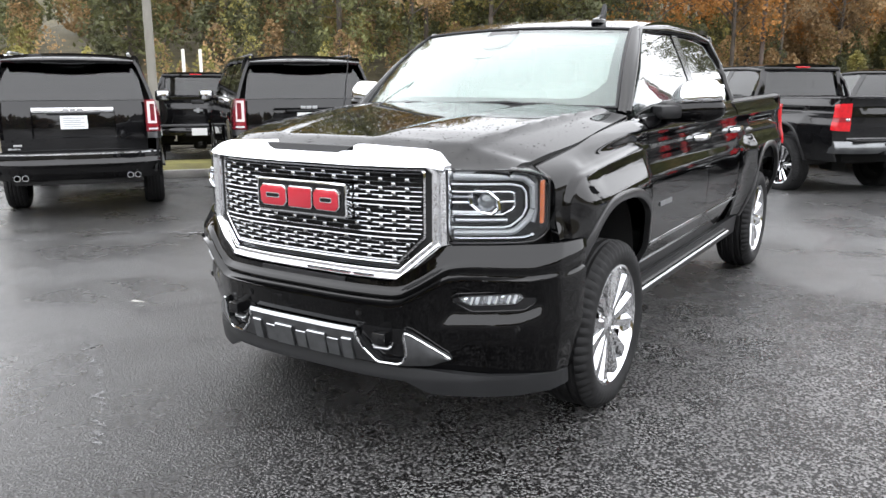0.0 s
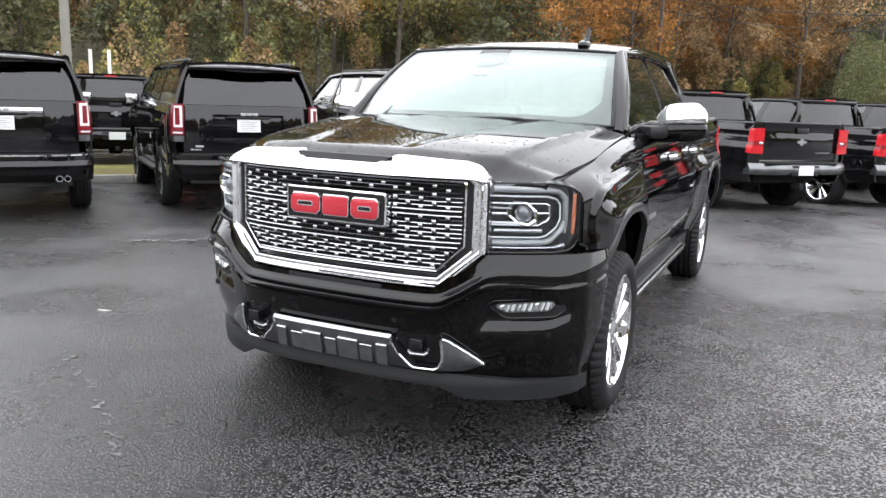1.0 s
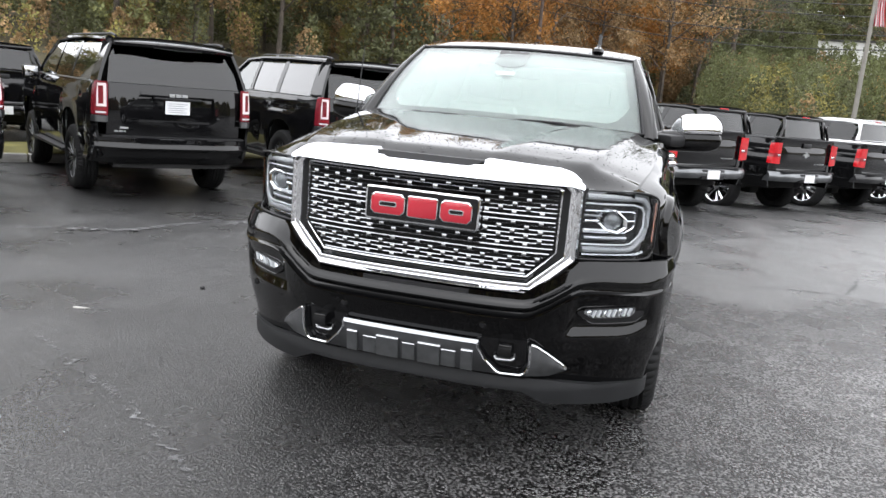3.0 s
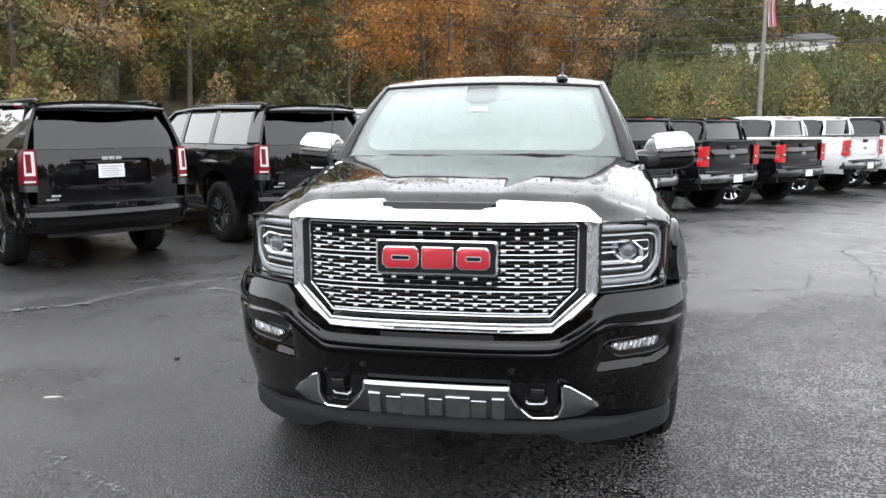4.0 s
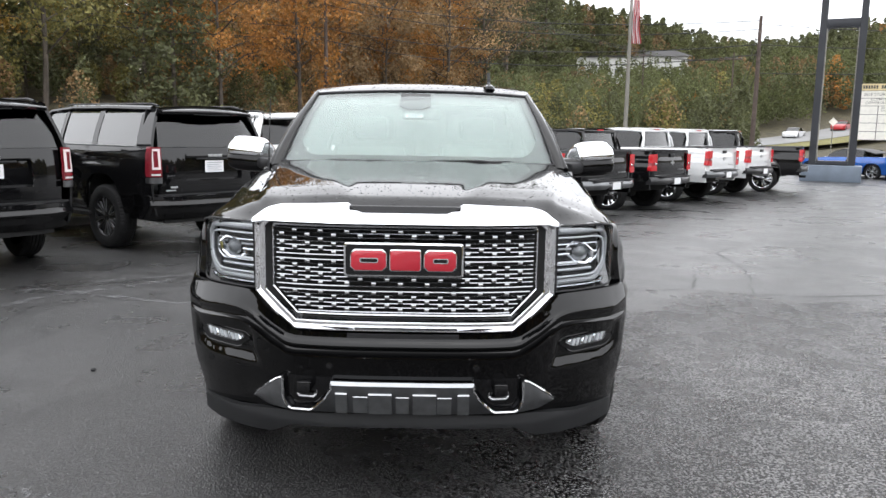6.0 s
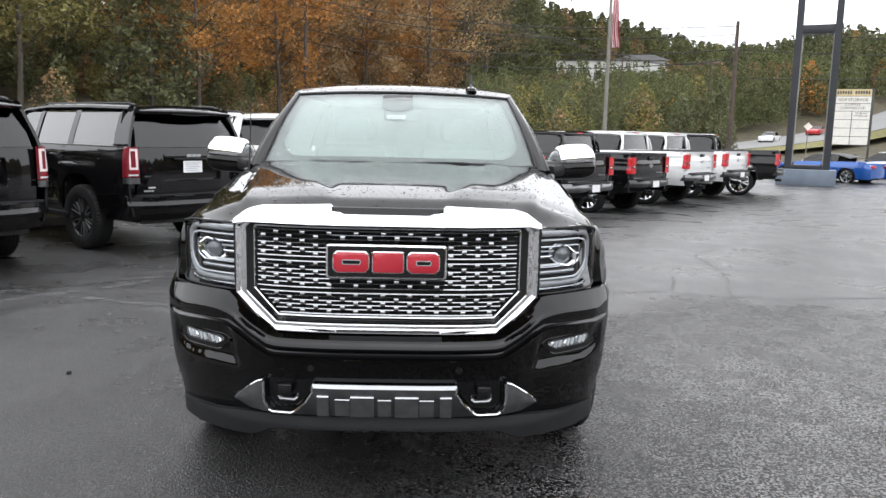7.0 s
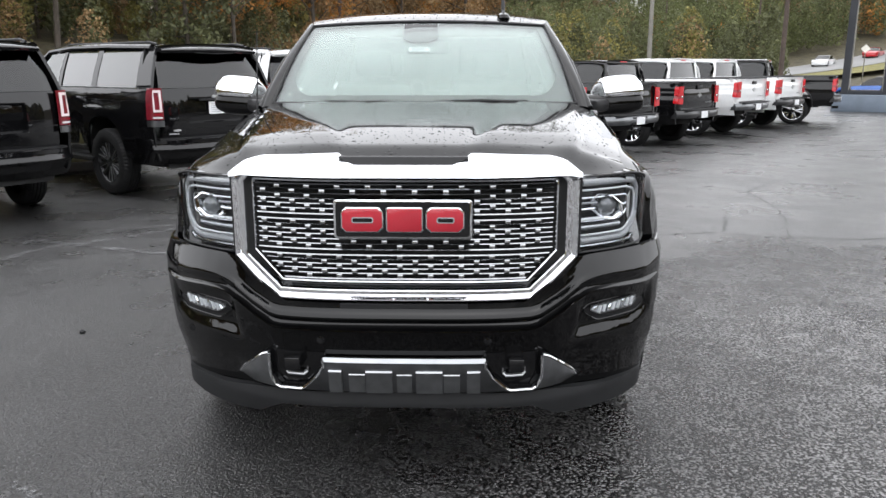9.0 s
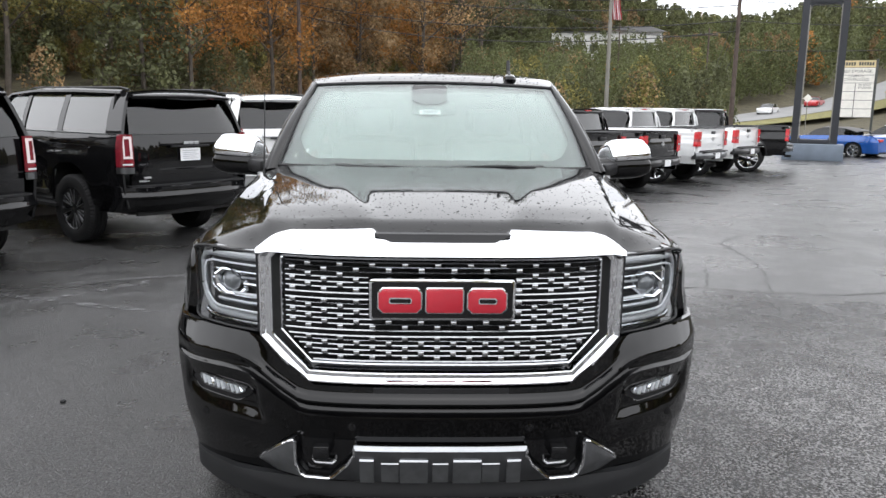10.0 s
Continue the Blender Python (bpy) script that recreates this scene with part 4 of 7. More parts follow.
def pocket(a, z):
    """Depth of the scoop that holds the fog lamp; its floor slopes out again below the lamp."""
    foot = 0.578 + 0.03 * sm(0.86, 0.96, a)
    across = sm(0.655, 0.675, a + 0.35 * max(0.0, 0.66 - z)) * (1 - sm(0.935, 0.965, a))
    return 0.034 * across * min(1.0, max(0.0, (z - foot) / 0.050)) * (1 - sm(0.724 + 0.05 * (a - 0.68), 0.732 + 0.05 * (a - 0.68), z))


def bumper_surface(u, z, off=0.0, scoop=True):
    x, y = front(u)
    a = abs(u)
    d = z - line_z(a)
    k = sm(0.60, 0.76, a)
    o = (1 - k) * float(np.interp(d, SKIN_D, SKIN_MID)) + k * float(np.interp(d, SKIN_D, SKIN_END))
    if scoop:
        o += pocket(a, z)
    side = sm(0.9, 1.1, a)
    w = (1 + 0.04 * sm(0.5, 1.0, a)) * (1 - 0.09 * max(0.0, 0.56 - z) * sm(0.5, 1.0, a))
    return (w * (x - math.copysign(side * (o + 0.05) * 0.4, u)), y + o * (1 - 0.6 * side) - off, z)


US = frange(-1.13, 1.13, 240)
fb = new("front_bumper")
fb.parent = truck
STEPS = [v for v in SKIN_D if -0.11 < v < 0.08]
LOW = 26


def bumper_row(u, k):
    """Rows of the bumper's skin: some below the ridge, rows that follow it, and some above."""
    a = abs(u)
    lz, top, bot = line_z(a), bump_top(a), bump_bot(a)
    k, n = round(k), len(STEPS)
    if k < LOW:
        z = bot + (lz - 0.10 - bot) * k / LOW
    elif k < LOW + n:
        z = lz + STEPS[k - LOW]
    else:
        z = lz + STEPS[-1] + max(0.002, top - lz - STEPS[-1]) * (k - LOW - n + 1) / 8
    return bumper_surface(u, z)


ROWS = LOW + len(STEPS) + 7
part("bumper_cover", slab(US, lambda u: 0, lambda u: ROWS, ROWS, bumper_row, (0, 0.03, 0)), BLACK, fb, "", 38)
part("bumper_insert", slab(frange(-0.235, 0.235, 20), lambda x: 0.7335, lambda x: 0.752, 3, lambda x, z: (x, gy(x) - 0.040, z), (0, 0.02, 0)), PLASTIC, fb, "matt black insert under the grille")
val_bot = pl((0.0, 0.330), (0.50, 0.325), (0.60, 0.275), (0.9, 0.258), (1.2, 0.275))
part("air_dam", slab(frange(-1.10, 1.10, 80), lambda u: val_bot(abs(u)), lambda u: bump_bot(abs(u)) + 0.004, 8, lambda u, z: (front(u)[0] * 0.985, front(u)[1] - 0.012 + 0.25 * max(0, 0.34 - z) ** 1.2 + 0.012 * sm(0.33, 0.40, z), z), (0, 0.035, 0)), PLASTIC_GREY, fb, "matt dark plastic air dam")


def plate(name, u0, u1, lo, hi, off, thick, material, parent, label="", n=16, nv=4, bulge=0.0, lean=0.0):
    """A panel laid on the bumper; lean draws its top back."""
    def P(u, z):
        a, b = lo(u), hi(u)
        t = (z - a) / (b - a) if b > a else 0.5
        return bumper_surface(u, z, off + bulge * math.sin(math.pi * t) - lean * t, False)
    return part(name, slab(frange(u0, u1, n), lo, hi, nv, P, (0, thick, 0)), material, parent, label)


# skid plate between the tow hooks, its bright upper edge and ribs
sk = new("skid_plate")
sk.parent = fb
side_u = [-0.40, -0.375, -0.338, -0.308, -0.3075] + frange(-0.29, 0.29, 28) + [0.3075, 0.308, 0.338, 0.375, 0.40]
skid_lo = pl((-0.40, 0.404), (0.40, 0.404))
skid_hi = pl((-0.40, 0.408), (-0.338, 0.466), (-0.308, 0.508), (-0.3075, 0.536), (0.3075, 0.536), (0.308, 0.508), (0.338, 0.466), (0.40, 0.408))


def skid_point(u, z):
    t = (z - 0.404) / 0.132
    return bumper_surface(u, z, 0.026 + 0.010 * math.sin(math.pi * min(1.0, t)), False)


# panel in the darkened metal, so the gaps between ribs look shaded
part("skid_panel", slab(side_u, skid_lo, skid_hi, 10, skid_point, (0, 0.03, 0)), SKIDSHADE, sk)
plate("skid_edge", -0.307, 0.307, lambda u: 0.535, lambda u: 0.550, 0.040, 0.02, CHROME_DARK, sk, "bright satin metal edge", n=24, lean=0.013)
for c, w in ((-0.262, 0.050), (-0.180, 0.062), (-0.095, 0.100), (0.0, 0.056), (0.095, 0.100), (0.180, 0.062), (0.262, 0.050)):
    wide = w > 0.09 or abs(c) > 0.2
    zz, lift = (0.496, 0.046) if wide else (0.482, 0.039)
    plate("skid_rib", c - w / 2, c + w / 2, lambda u: 0.408, lambda u: zz, lift, 0.014, SKID, sk, n=6)
    plate("skid_rib_edge", c - w / 2, c + w / 2, lambda u: zz, lambda u: zz + 0.006, lift, 0.012, CHROME_DARK, sk, n=6, lean=0.006)
for s in (-1, 1):
    def on(x, z, off):
        return bumper_surface(s * x, z, off, False)
    # flat black plate painting the pocket's shade, hook, chrome loop and silver wing
    def flip(f):
        return lambda u: f(abs(u))
    plate("hook_pocket", s * 0.30, s * 0.53, flip(pl((0.30, 0.51), (0.39, 0.415), (0.49, 0.415), (0.53, 0.47))), flip(pl((0.30, 0.562), (0.53, 0.562))), 0.006, 0.02, GLOSSBLACK, fb, n=14)
    hk = new("tow_hook")
    hk.parent = fb
    part("hook_bar", tube([on(0.378, 0.482, 0.016), on(0.386, 0.474, 0.026), on(0.446, 0.474, 0.026), on(0.454, 0.482, 0.016)], 0.009, 10, flat=0.8), SATIN, hk, "bright metal lower bar")
    for q in (0.376, 0.456):
        part("hook_leg", tube([on(q, 0.52, -0.02), on(q, 0.480, 0.014)], 0.007, 8), GLOSSBLACK, hk)
    part("hook_mount", box(s * 0.388, s * 0.446, -0.062, 0.02, 0.497, 0.548, 0.006), GLOSSBLACK, hk)
    part("hook_surround", tube([on(0.307, 0.540, 0.034), on(0.306, 0.510, 0.034), on(0.338, 0.466, 0.034), on(0.385, 0.419, 0.034), on(0.402, 0.411, 0.034), on(0.486, 0.409, 0.034), on(0.503, 0.418, 0.034), on(0.522, 0.450, 0.034), on(0.524, 0.48, 0.034), on(0.521, 0.546, 0.030)], 0.0065, 8), CHROME, fb, "chrome loop round the tow hook")
    plate("skid_wing", s * 0.49, s * 0.665, flip(pl((0.49, 0.402), (0.60, 0.404), (0.665, 0.428))), flip(pl((0.49, 0.408), (0.524, 0.452), (0.5245, 0.551), (0.548, 0.541), (0.60, 0.502), (0.645, 0.462), (0.665, 0.438))), 0.026, 0.03, SKID, sk, n=40, nv=6, bulge=0.010)
    part("wing_edge", tube([on(0.525, 0.551, 0.028), on(0.548, 0.542, 0.028), on(0.60, 0.503, 0.028), on(0.645, 0.463, 0.028), on(0.665, 0.436, 0.024)], 0.005, 6), CHROME, sk)
    # parking sensors
    for x, z in ((0.315, 0.612), (0.875, 0.560)):
        p = Vector(on(x, z, 0.002))
        part("parking_sensor", lathe([(-0.006, 0.0), (-0.006, 0.010), (-0.002, 0.0105), (-0.001, 0.015), (0.008, 0.015)], 18, "y"), GLOSSBLACK, fb).location = p
    # fog lamp in its scoop
    fl = new("fog_lamp")
    fl.parent = fb
    lo_b, hi_b = flip(pl((0.680, 0.682), (0.735, 0.638), (0.895, 0.640), (0.93, 0.676))), flip(pl((0.680, 0.700), (0.692, 0.716), (0.915, 0.729), (0.93, 0.722)))
    plate("fog_bezel", s * 0.680, s * 0.93, lo_b, hi_b, -0.024, 0.02, PLASTIC, fl, "matt black bezel", n=30)
    edge = [on(u, lo_b(u), -0.023) for u in frange(0.680, 0.93, 16)] + [on(u, hi_b(u), -0.018) for u in frange(0.93, 0.680, 16)]
    part("fog_bezel_rim", tube(edge, 0.004, 6, closed=True), BLACK, fl)
    lo_l, hi_l = flip(pl((0.706, 0.690), (0.738, 0.668), (0.875, 0.671), (0.892, 0.690))), flip(pl((0.706, 0.700), (0.712, 0.704), (0.882, 0.714), (0.892, 0.708)))
    plate("fog_reflector", s * 0.706, s * 0.892, lo_l, hi_l, -0.018, 0.015, REFLECTOR, fl, n=16)
    part("fog_rim", tube([on(u, lo_l(u), -0.010) for u in frange(0.706, 0.892, 14)] + [on(u, hi_l(u), -0.010) for u in frange(0.892, 0.706, 14)], 0.0022, 6, closed=True), GLOSSBLACK, fl, "thin dark rim")
    for k in range(9):
        u = 0.724 + 0.0185 * k
        top_z, foot_z = hi_l(u) - 0.004, lo_l(u) + 0.004
        part("fog_facet", beam(on(u - 0.004, foot_z, -0.013), on(u + 0.004, top_z, -0.017), 0.013, 0.005, 0.001, (0.45 * (-1) ** k, -1, 0.5)), LAMPWHITE if k % 3 else CHROME, fl)
    plate("fog_lens", s * 0.706, s * 0.892, lo_l, hi_l, -0.008, 0.003, CLEAR, fl, "clear fog lamp lens", n=16)

# ---------- grille ----------
gr = new("grille")
gr.parent = truck


def loop(pts, n=6):
    out = []
    for i in range(len(pts)):
        a, b = Vector(pts[i]), Vector(pts[(i + 1) % len(pts)])
        out += [a.lerp(b, k / n) for k in range(n)]
    return out


def ring_mesh(loops, depths, n=8, tilt=0.0):
    """A moulded frame: loops in x and z from inside to outside, each at its depth behind the nose curve."""
    bm = bmesh.new()
    rows = []
    for lp, d in zip(loops, depths):
        rows.append([bm.verts.new((p.x, gy(p.x) + d + tilt * (len(rows) - 2) * (1 - sm(0.86, 0.95, p.y)), p.y)) for p in loop([(x, z) for x, z in lp], n)])
    for a, b in zip(rows, rows[1:]):
        m = len(a)
        for i in range(m):
            bm.faces.new((a[i], a[(i + 1) % m], b[(i + 1) % m], b[i]))
    bmesh.ops.recalc_face_normals(bm, faces=bm.faces[:])
    return bm


def octo(w, zt, zs, wb, zb, ct=0.02):
    """Grille outline: half width w, top zt, the sides' foot zs, bottom half width wb, bottom zb."""
    return [(-w, zt - ct), (-w, zs), (-wb, zb), (wb, zb), (w, zs), (w, zt - ct), (w - ct, zt), (-w + ct, zt)]


part("grille_backing", prism(octo(0.60, 1.225, 0.93, 0.47, 0.80), 0.085, 0.095), VOID, gr)
rim = frange(0, 1, 25)
ring_depth = pl((0.0, 0.016), (0.06, 0.0), (0.12, -0.008), (0.20, -0.010), (0.44, -0.0100), (0.52, -0.0125), (0.72, -0.0260), (0.80, -0.0265), (0.92, -0.008), (1.0, 0.022))
part("grille_surround", ring_mesh([octo(0.590, 1.208, 0.922, 0.460, 0.803)] + [octo(0.590 + 0.066 * r, 1.208 + 0.028 * r, 0.922 - 0.016 * r, 0.460 + 0.030 * r, 0.803 - 0.052 * r, 0.02 + 0.02 * r) for r in rim] + [octo(0.656, 1.236, 0.906, 0.490, 0.751, 0.04)], [0.08] + [ring_depth(r) for r in rim] + [0.08], 10), CHROME, gr, "curved chrome grille surround", 28)
part("grille_inner_frame", ring_mesh([octo(0.556, 1.192, 0.938, 0.452, 0.833, 0.006), octo(0.556, 1.192, 0.938, 0.452, 0.833, 0.006), octo(0.561, 1.197, 0.936, 0.455, 0.828, 0.007), octo(0.567, 1.203, 0.932, 0.458, 0.822, 0.008), octo(0.569, 1.205, 0.931, 0.459, 0.820, 0.008)], [0.05, 0.010, 0.002, 0.006, 0.06]), CHROME, gr, "thin chrome inner frame", 40)
part("grille_dark_channel", ring_mesh([octo(0.565, 1.200, 0.935, 0.458, 0.826), octo(0.594, 1.212, 0.922, 0.464, 0.798)], [0.045, 0.045]), GLOSSBLACK, gr)
# top bar with the dip in its middle
bar_hi = pl((0.0, 1.258), (0.185, 1.258), (0.245, 1.292), (0.54, 1.280), (0.595, 1.266), (0.652, 1.222))
bar_lo = pl((0.0, 1.216), (0.60, 1.216), (0.652, 1.206))
part("grille_top_bar", slab([math.copysign(abs(u), u) for u in frange(-0.652, 0.652, 80)], lambda x: bar_lo(abs(x)), lambda x: bar_hi(abs(x)), 10, lambda x, z: (x, gy(x) - 0.036 + 0.085 * sm(1.20, 1.33, z) + 0.9 * max(0, z - 1.232) ** 1.3, z), (0, 0.05, 0)), CHROME, gr, "thick chrome top bar of the grille", 40)
part("grille_top_inset", slab(frange(-0.235, 0.235, 24), lambda x: bar_hi(abs(x)) - 0.004, lambda x: 1.284, 4, lambda x, z: (x, 0.012 + 0.5 * (z - 1.25), z), (0, 0.04, 0)), PLASTIC, gr, "black plastic inset")
SECTIONS = ((1.187, 1.078, 7), (1.057, 0.947, 7), (0.926, 0.836, 6))
tab_me = finish("tab_shape", box(-0.0105, 0.0105, -0.005, 0.005, -0.0072, 0.0072, 0.002), GRILLE).data
bpy.data.objects.remove(bpy.data.objects["tab_shape"])


def open_half(z):
    """Half the width of the mesh at a height."""
    return 0.553 if z > 0.938 else 0.452 + (z - 0.833) / 0.105 * 0.101


def blocked(x, z):
    return abs(x) < 0.262 and 0.985 < z < 1.148


for i, (zt, zb, n) in enumerate(SECTIONS):
    for k in range(n):
        z = zt - (zt - zb) * k / (n - 1)
        w = open_half(z) - 0.004
        end = k in (0, n - 1)
        thick = 0.0021 if end else 0.0017
        spans = [(-w, -0.255), (0.255, w)] if blocked(0, z) else [(-w, w)]
        for a, b in spans:
            part("grille_slat", slab(frange(a, b, 14), lambda x: z - thick, lambda x: z + thick, 2, lambda x, zz: (x, gy(x) + (0.004 if end else 0.014) + 0.75 * (zz - z), zz), (0, 0.014 if end else 0.010, 0)), GRILLE, gr)
        if k < n - 1:
            zc = z - (zt - zb) / (n - 1) / 2
            x = -0.5805 + (0.0565 if (k + i) % 2 else 0.0)
            while x < 0.55:
                if abs(x) < open_half(zc) - 0.012 and not blocked(x, zc):
                    shared("grille_tab", tab_me, gr, pose(x, gy(x) + 0.0125, zc, -9))
                x += 0.113
# emblem: a black plaque with a chrome rim and three red chrome-edged blocks
em = new("emblem")
em.parent = truck


def rrect(w, z0, z1, r=0.014):
    pts = []
    for cx, cz, a0 in ((w - r, z1 - r, 0), (-w + r, z1 - r, 90), (-w + r, z0 + r, 180), (w - r, z0 + r, 270)):
        for k in range(4):
            a = radians(a0 + 30 * k)
            pts.append((cx + r * math.cos(a), cz + r * math.sin(a)))
    return pts


part("emblem_rim", prism(rrect(0.250, 0.994, 1.139), -0.028, 0.04, 0.004), CHROME, em)
part("emblem_plaque", prism(rrect(0.241, 1.003, 1.130, 0.01), -0.031, 0.0), GLOSSBLACK, em)


def chamfered(x0, x1, z0, z1, c):
    return [(x0 + c, z0), (x1 - c, z0), (x1, z0 + c), (x1, z1 - c), (x1 - c, z1), (x0 + c, z1), (x0, z1 - c), (x0, z0 + c)]


for x0, x1, c, slot in ((-0.222, -0.068, 0.018, True), (-0.060, 0.074, 0.008, False), (0.082, 0.222, 0.018, True)):
    part("emblem_block_edge", prism(chamfered(x0, x1, 1.020, 1.113, c), -0.040, -0.03, 0.003), CHROME, em)
    e = 0.005
    part("emblem_block", prism(chamfered(x0 + e, x1 - e, 1.025, 1.108, c - 0.002), -0.0445, -0.03, 0.002), RED, em, "red enamel block")
    if slot:
        part("emblem_slot_edge", prism(chamfered(x0 + 0.040, x1 - 0.036, 1.056, 1.078, 0.005), -0.0460, -0.035), CHROME, em)
        part("emblem_slot", prism(chamfered(x0 + 0.044, x1 - 0.040, 1.060, 1.074, 0.004), -0.0475, -0.035), GLOSSBLACK, em)

# ---------- headlamps ----------
def lamp_plan(u):
    """Plan of the lens: it follows the nose and then turns sharply along the fender."""
    if u <= 0.88:
        return front(u)
    return float(np.interp(u, [0.88, 0.90, 0.92, 0.94, 0.96, 0.98, 1.01, 1.05], [0.8668, 0.884, 0.902, 0.920, 0.933, 0.942, 0.950, 0.956])), float(np.interp(u, [0.88, 0.90, 0.92, 0.94, 0.96, 0.98, 1.01, 1.05], [0.2657, 0.281, 0.297, 0.315, 0.336, 0.362, 0.410, 0.48]))


for s in (-1, 1):
    hl = new("headlamp")
    hl.parent = truck

    def lamp_pt(u, z, d=0.0):
        x, y = lamp_plan(u)
        return Vector((s * (x - d * 0.75 * sm(0.86, 0.98, u)), y - 0.004 + d - 0.02 * (z - 0.9), z))

    lamp_lo, lamp_hi = pl((0.655, 0.916), (0.90, 0.912), (0.95, 0.918), (0.985, 0.934), (1.01, 0.96)), pl((0.655, 1.204), (0.875, 1.202), (0.93, 1.194), (0.97, 1.180), (1.01, 1.155))
    U = frange(0.662, 1.005, 22)
    part("lamp_bucket", box(s * 0.60, s * 0.87, 0.42, 0.80, 0.80, 1.15), VOID, hl)
    part("lamp_housing", slab(frange(0.65, 1.01, 22), lambda u: lamp_lo(u) - 0.02, lamp_hi, 8, lambda u, z: lamp_pt(u, z, 0.075), (0, 0.03, 0)), LAMPDARK, hl, "dark inside of the lamp")
    part("lamp_lens", slab(U, lamp_lo, lamp_hi, 8, lambda u, z: lamp_pt(u, z, 0.0), (0, 0.004, 0)), CLEAR, hl, "clear headlamp lens")
    rim_line = [lamp_pt(u, lamp_lo(u), 0.001) for u in U] + [lamp_pt(u, lamp_hi(u), 0.001) for u in U[::-1]]
    part("lens_edge", tube(rim_line, 0.0045, 6, closed=True), PLASTIC, hl, "dark edge of the lens")

    def guide(pts, w, d, material, label="", name="light_guide", flat=1.0):
        q = []
        for (u0, z0), (u1, z1) in zip(pts, pts[1:]):
            q += [lamp_pt(u0 + (u1 - u0) * k / 5, z0 + (z1 - z0) * k / 5, d) for k in range(5)]
        q.append(lamp_pt(*pts[-1], d))
        part(name, tube(q, w, 10, flat=flat), material, hl, label)

    # the C-shaped guide, the thin line inside it, and the frame round the projector
    guide([(0.668, 1.176), (0.86, 1.173), (0.905, 1.166), (0.940, 1.135), (0.944, 1.045), (0.925, 1.005), (0.868, 0.958), (0.845, 0.952), (0.668, 0.954)], 0.0135, 0.034, SATINPALE, "pale satin light guide round the lamp")
    guide([(0.668, 1.196), (0.88, 1.193), (0.925, 1.184), (0.954, 1.150), (0.957, 1.03), (0.945, 0.985)], 0.010, 0.046, SATIN, "", "lamp_surround")
    guide([(0.668, 1.149), (0.86, 1.146), (0.898, 1.135), (0.914, 1.112), (0.917, 1.052), (0.902, 1.018), (0.860, 0.980), (0.838, 0.975), (0.668, 0.977)], 0.0042, 0.020, LAMPWHITE, "", "light_pipe")
    guide([(0.668, 1.119), (0.855, 1.116), (0.868, 1.108), (0.870, 1.060), (0.862, 1.045), (0.832, 1.026), (0.668, 1.029)], 0.0042, 0.026, CHROME, "", "inner_frame")
    guide([(0.668, 1.036), (0.825, 1.034)], 0.0075, 0.026, LAMPWHITE, "", "reflector_bar")
    guide([(0.668, 1.098), (0.735, 1.096)], 0.005, 0.034, SATIN, "", "reflector_bar")
    guide([(0.668, 1.076), (0.722, 1.076)], 0.0065, 0.026, CHROME, "", "reflector_bar")
    guide([(0.828, 1.076), (0.866, 1.076)], 0.0055, 0.030, CHROME, "", "reflector_bar")
    guide([(0.668, 1.003), (0.838, 1.001)], 0.013, 0.048, SATIN, "", "lower_strip", 0.8)
    guide([(0.668, 0.930), (0.90, 0.927), (0.945, 0.935)], 0.009, 0.040, CHROME_DARK, "", "lower_strip")
    c = lamp_pt(0.777, 1.077, 0.022)
    pr = part("projector_bezel", lathe([(0.03, 0.062), (-0.004, 0.060), (-0.010, 0.054), (-0.004, 0.046), (0.040, 0.030)], 8, "y"), CHROME, hl, "", 20)
    pr.location, pr.rotation_euler, pr.scale = c, (0, radians(22.5), s * radians(14)), (1.22, 1, 0.84)
    lens = part("projector_lens", lathe([(0.030, 0.038), (0.012, 0.037), (0.002, 0.028), (-0.005, 0.014), (-0.007, 0.0)], 28, "y"), PROJECTOR, hl)
    lens.location, lens.rotation_euler = c + Vector((s * 0.006, 0, 0)), (0, 0, s * radians(14))
    part("side_marker", slab(frange(0, 1, 3), lambda u: 0.985, lambda u: 1.158, 4, lambda u, z: lamp_pt(0.968 + 0.018 * u, z, 0.004), (0, 0.004, 0)), AMBER, hl, "amber side marker")

for s in (-1, 1):
    def nose(tt, v):
        """The fender's tip between the lamp's top edge and the fender's first rib."""
        x, y = lamp_plan(0.855 + 0.15 * tt)
        p0 = Vector((s * x, y + 0.004, 1.205 - 0.046 * tt ** 2))
        z = 1.2185 - 0.060 * tt
        k = min(1.0, max(0.0, (z - 1.0985) / 0.12))
        p1 = Vector((s * (side_x(0.44, z) - 0.145 * k ** 3), 0.44, z))
        return p0.lerp(p1, v) + Vector((0, 0, 0.003 * math.sin(math.pi * v)))
    part("fender_nose", slab(frange(0, 1, 14), lambda q: 0, lambda q: 1, 8, nose, (0, 0, -0.012)), BLACK, truck)

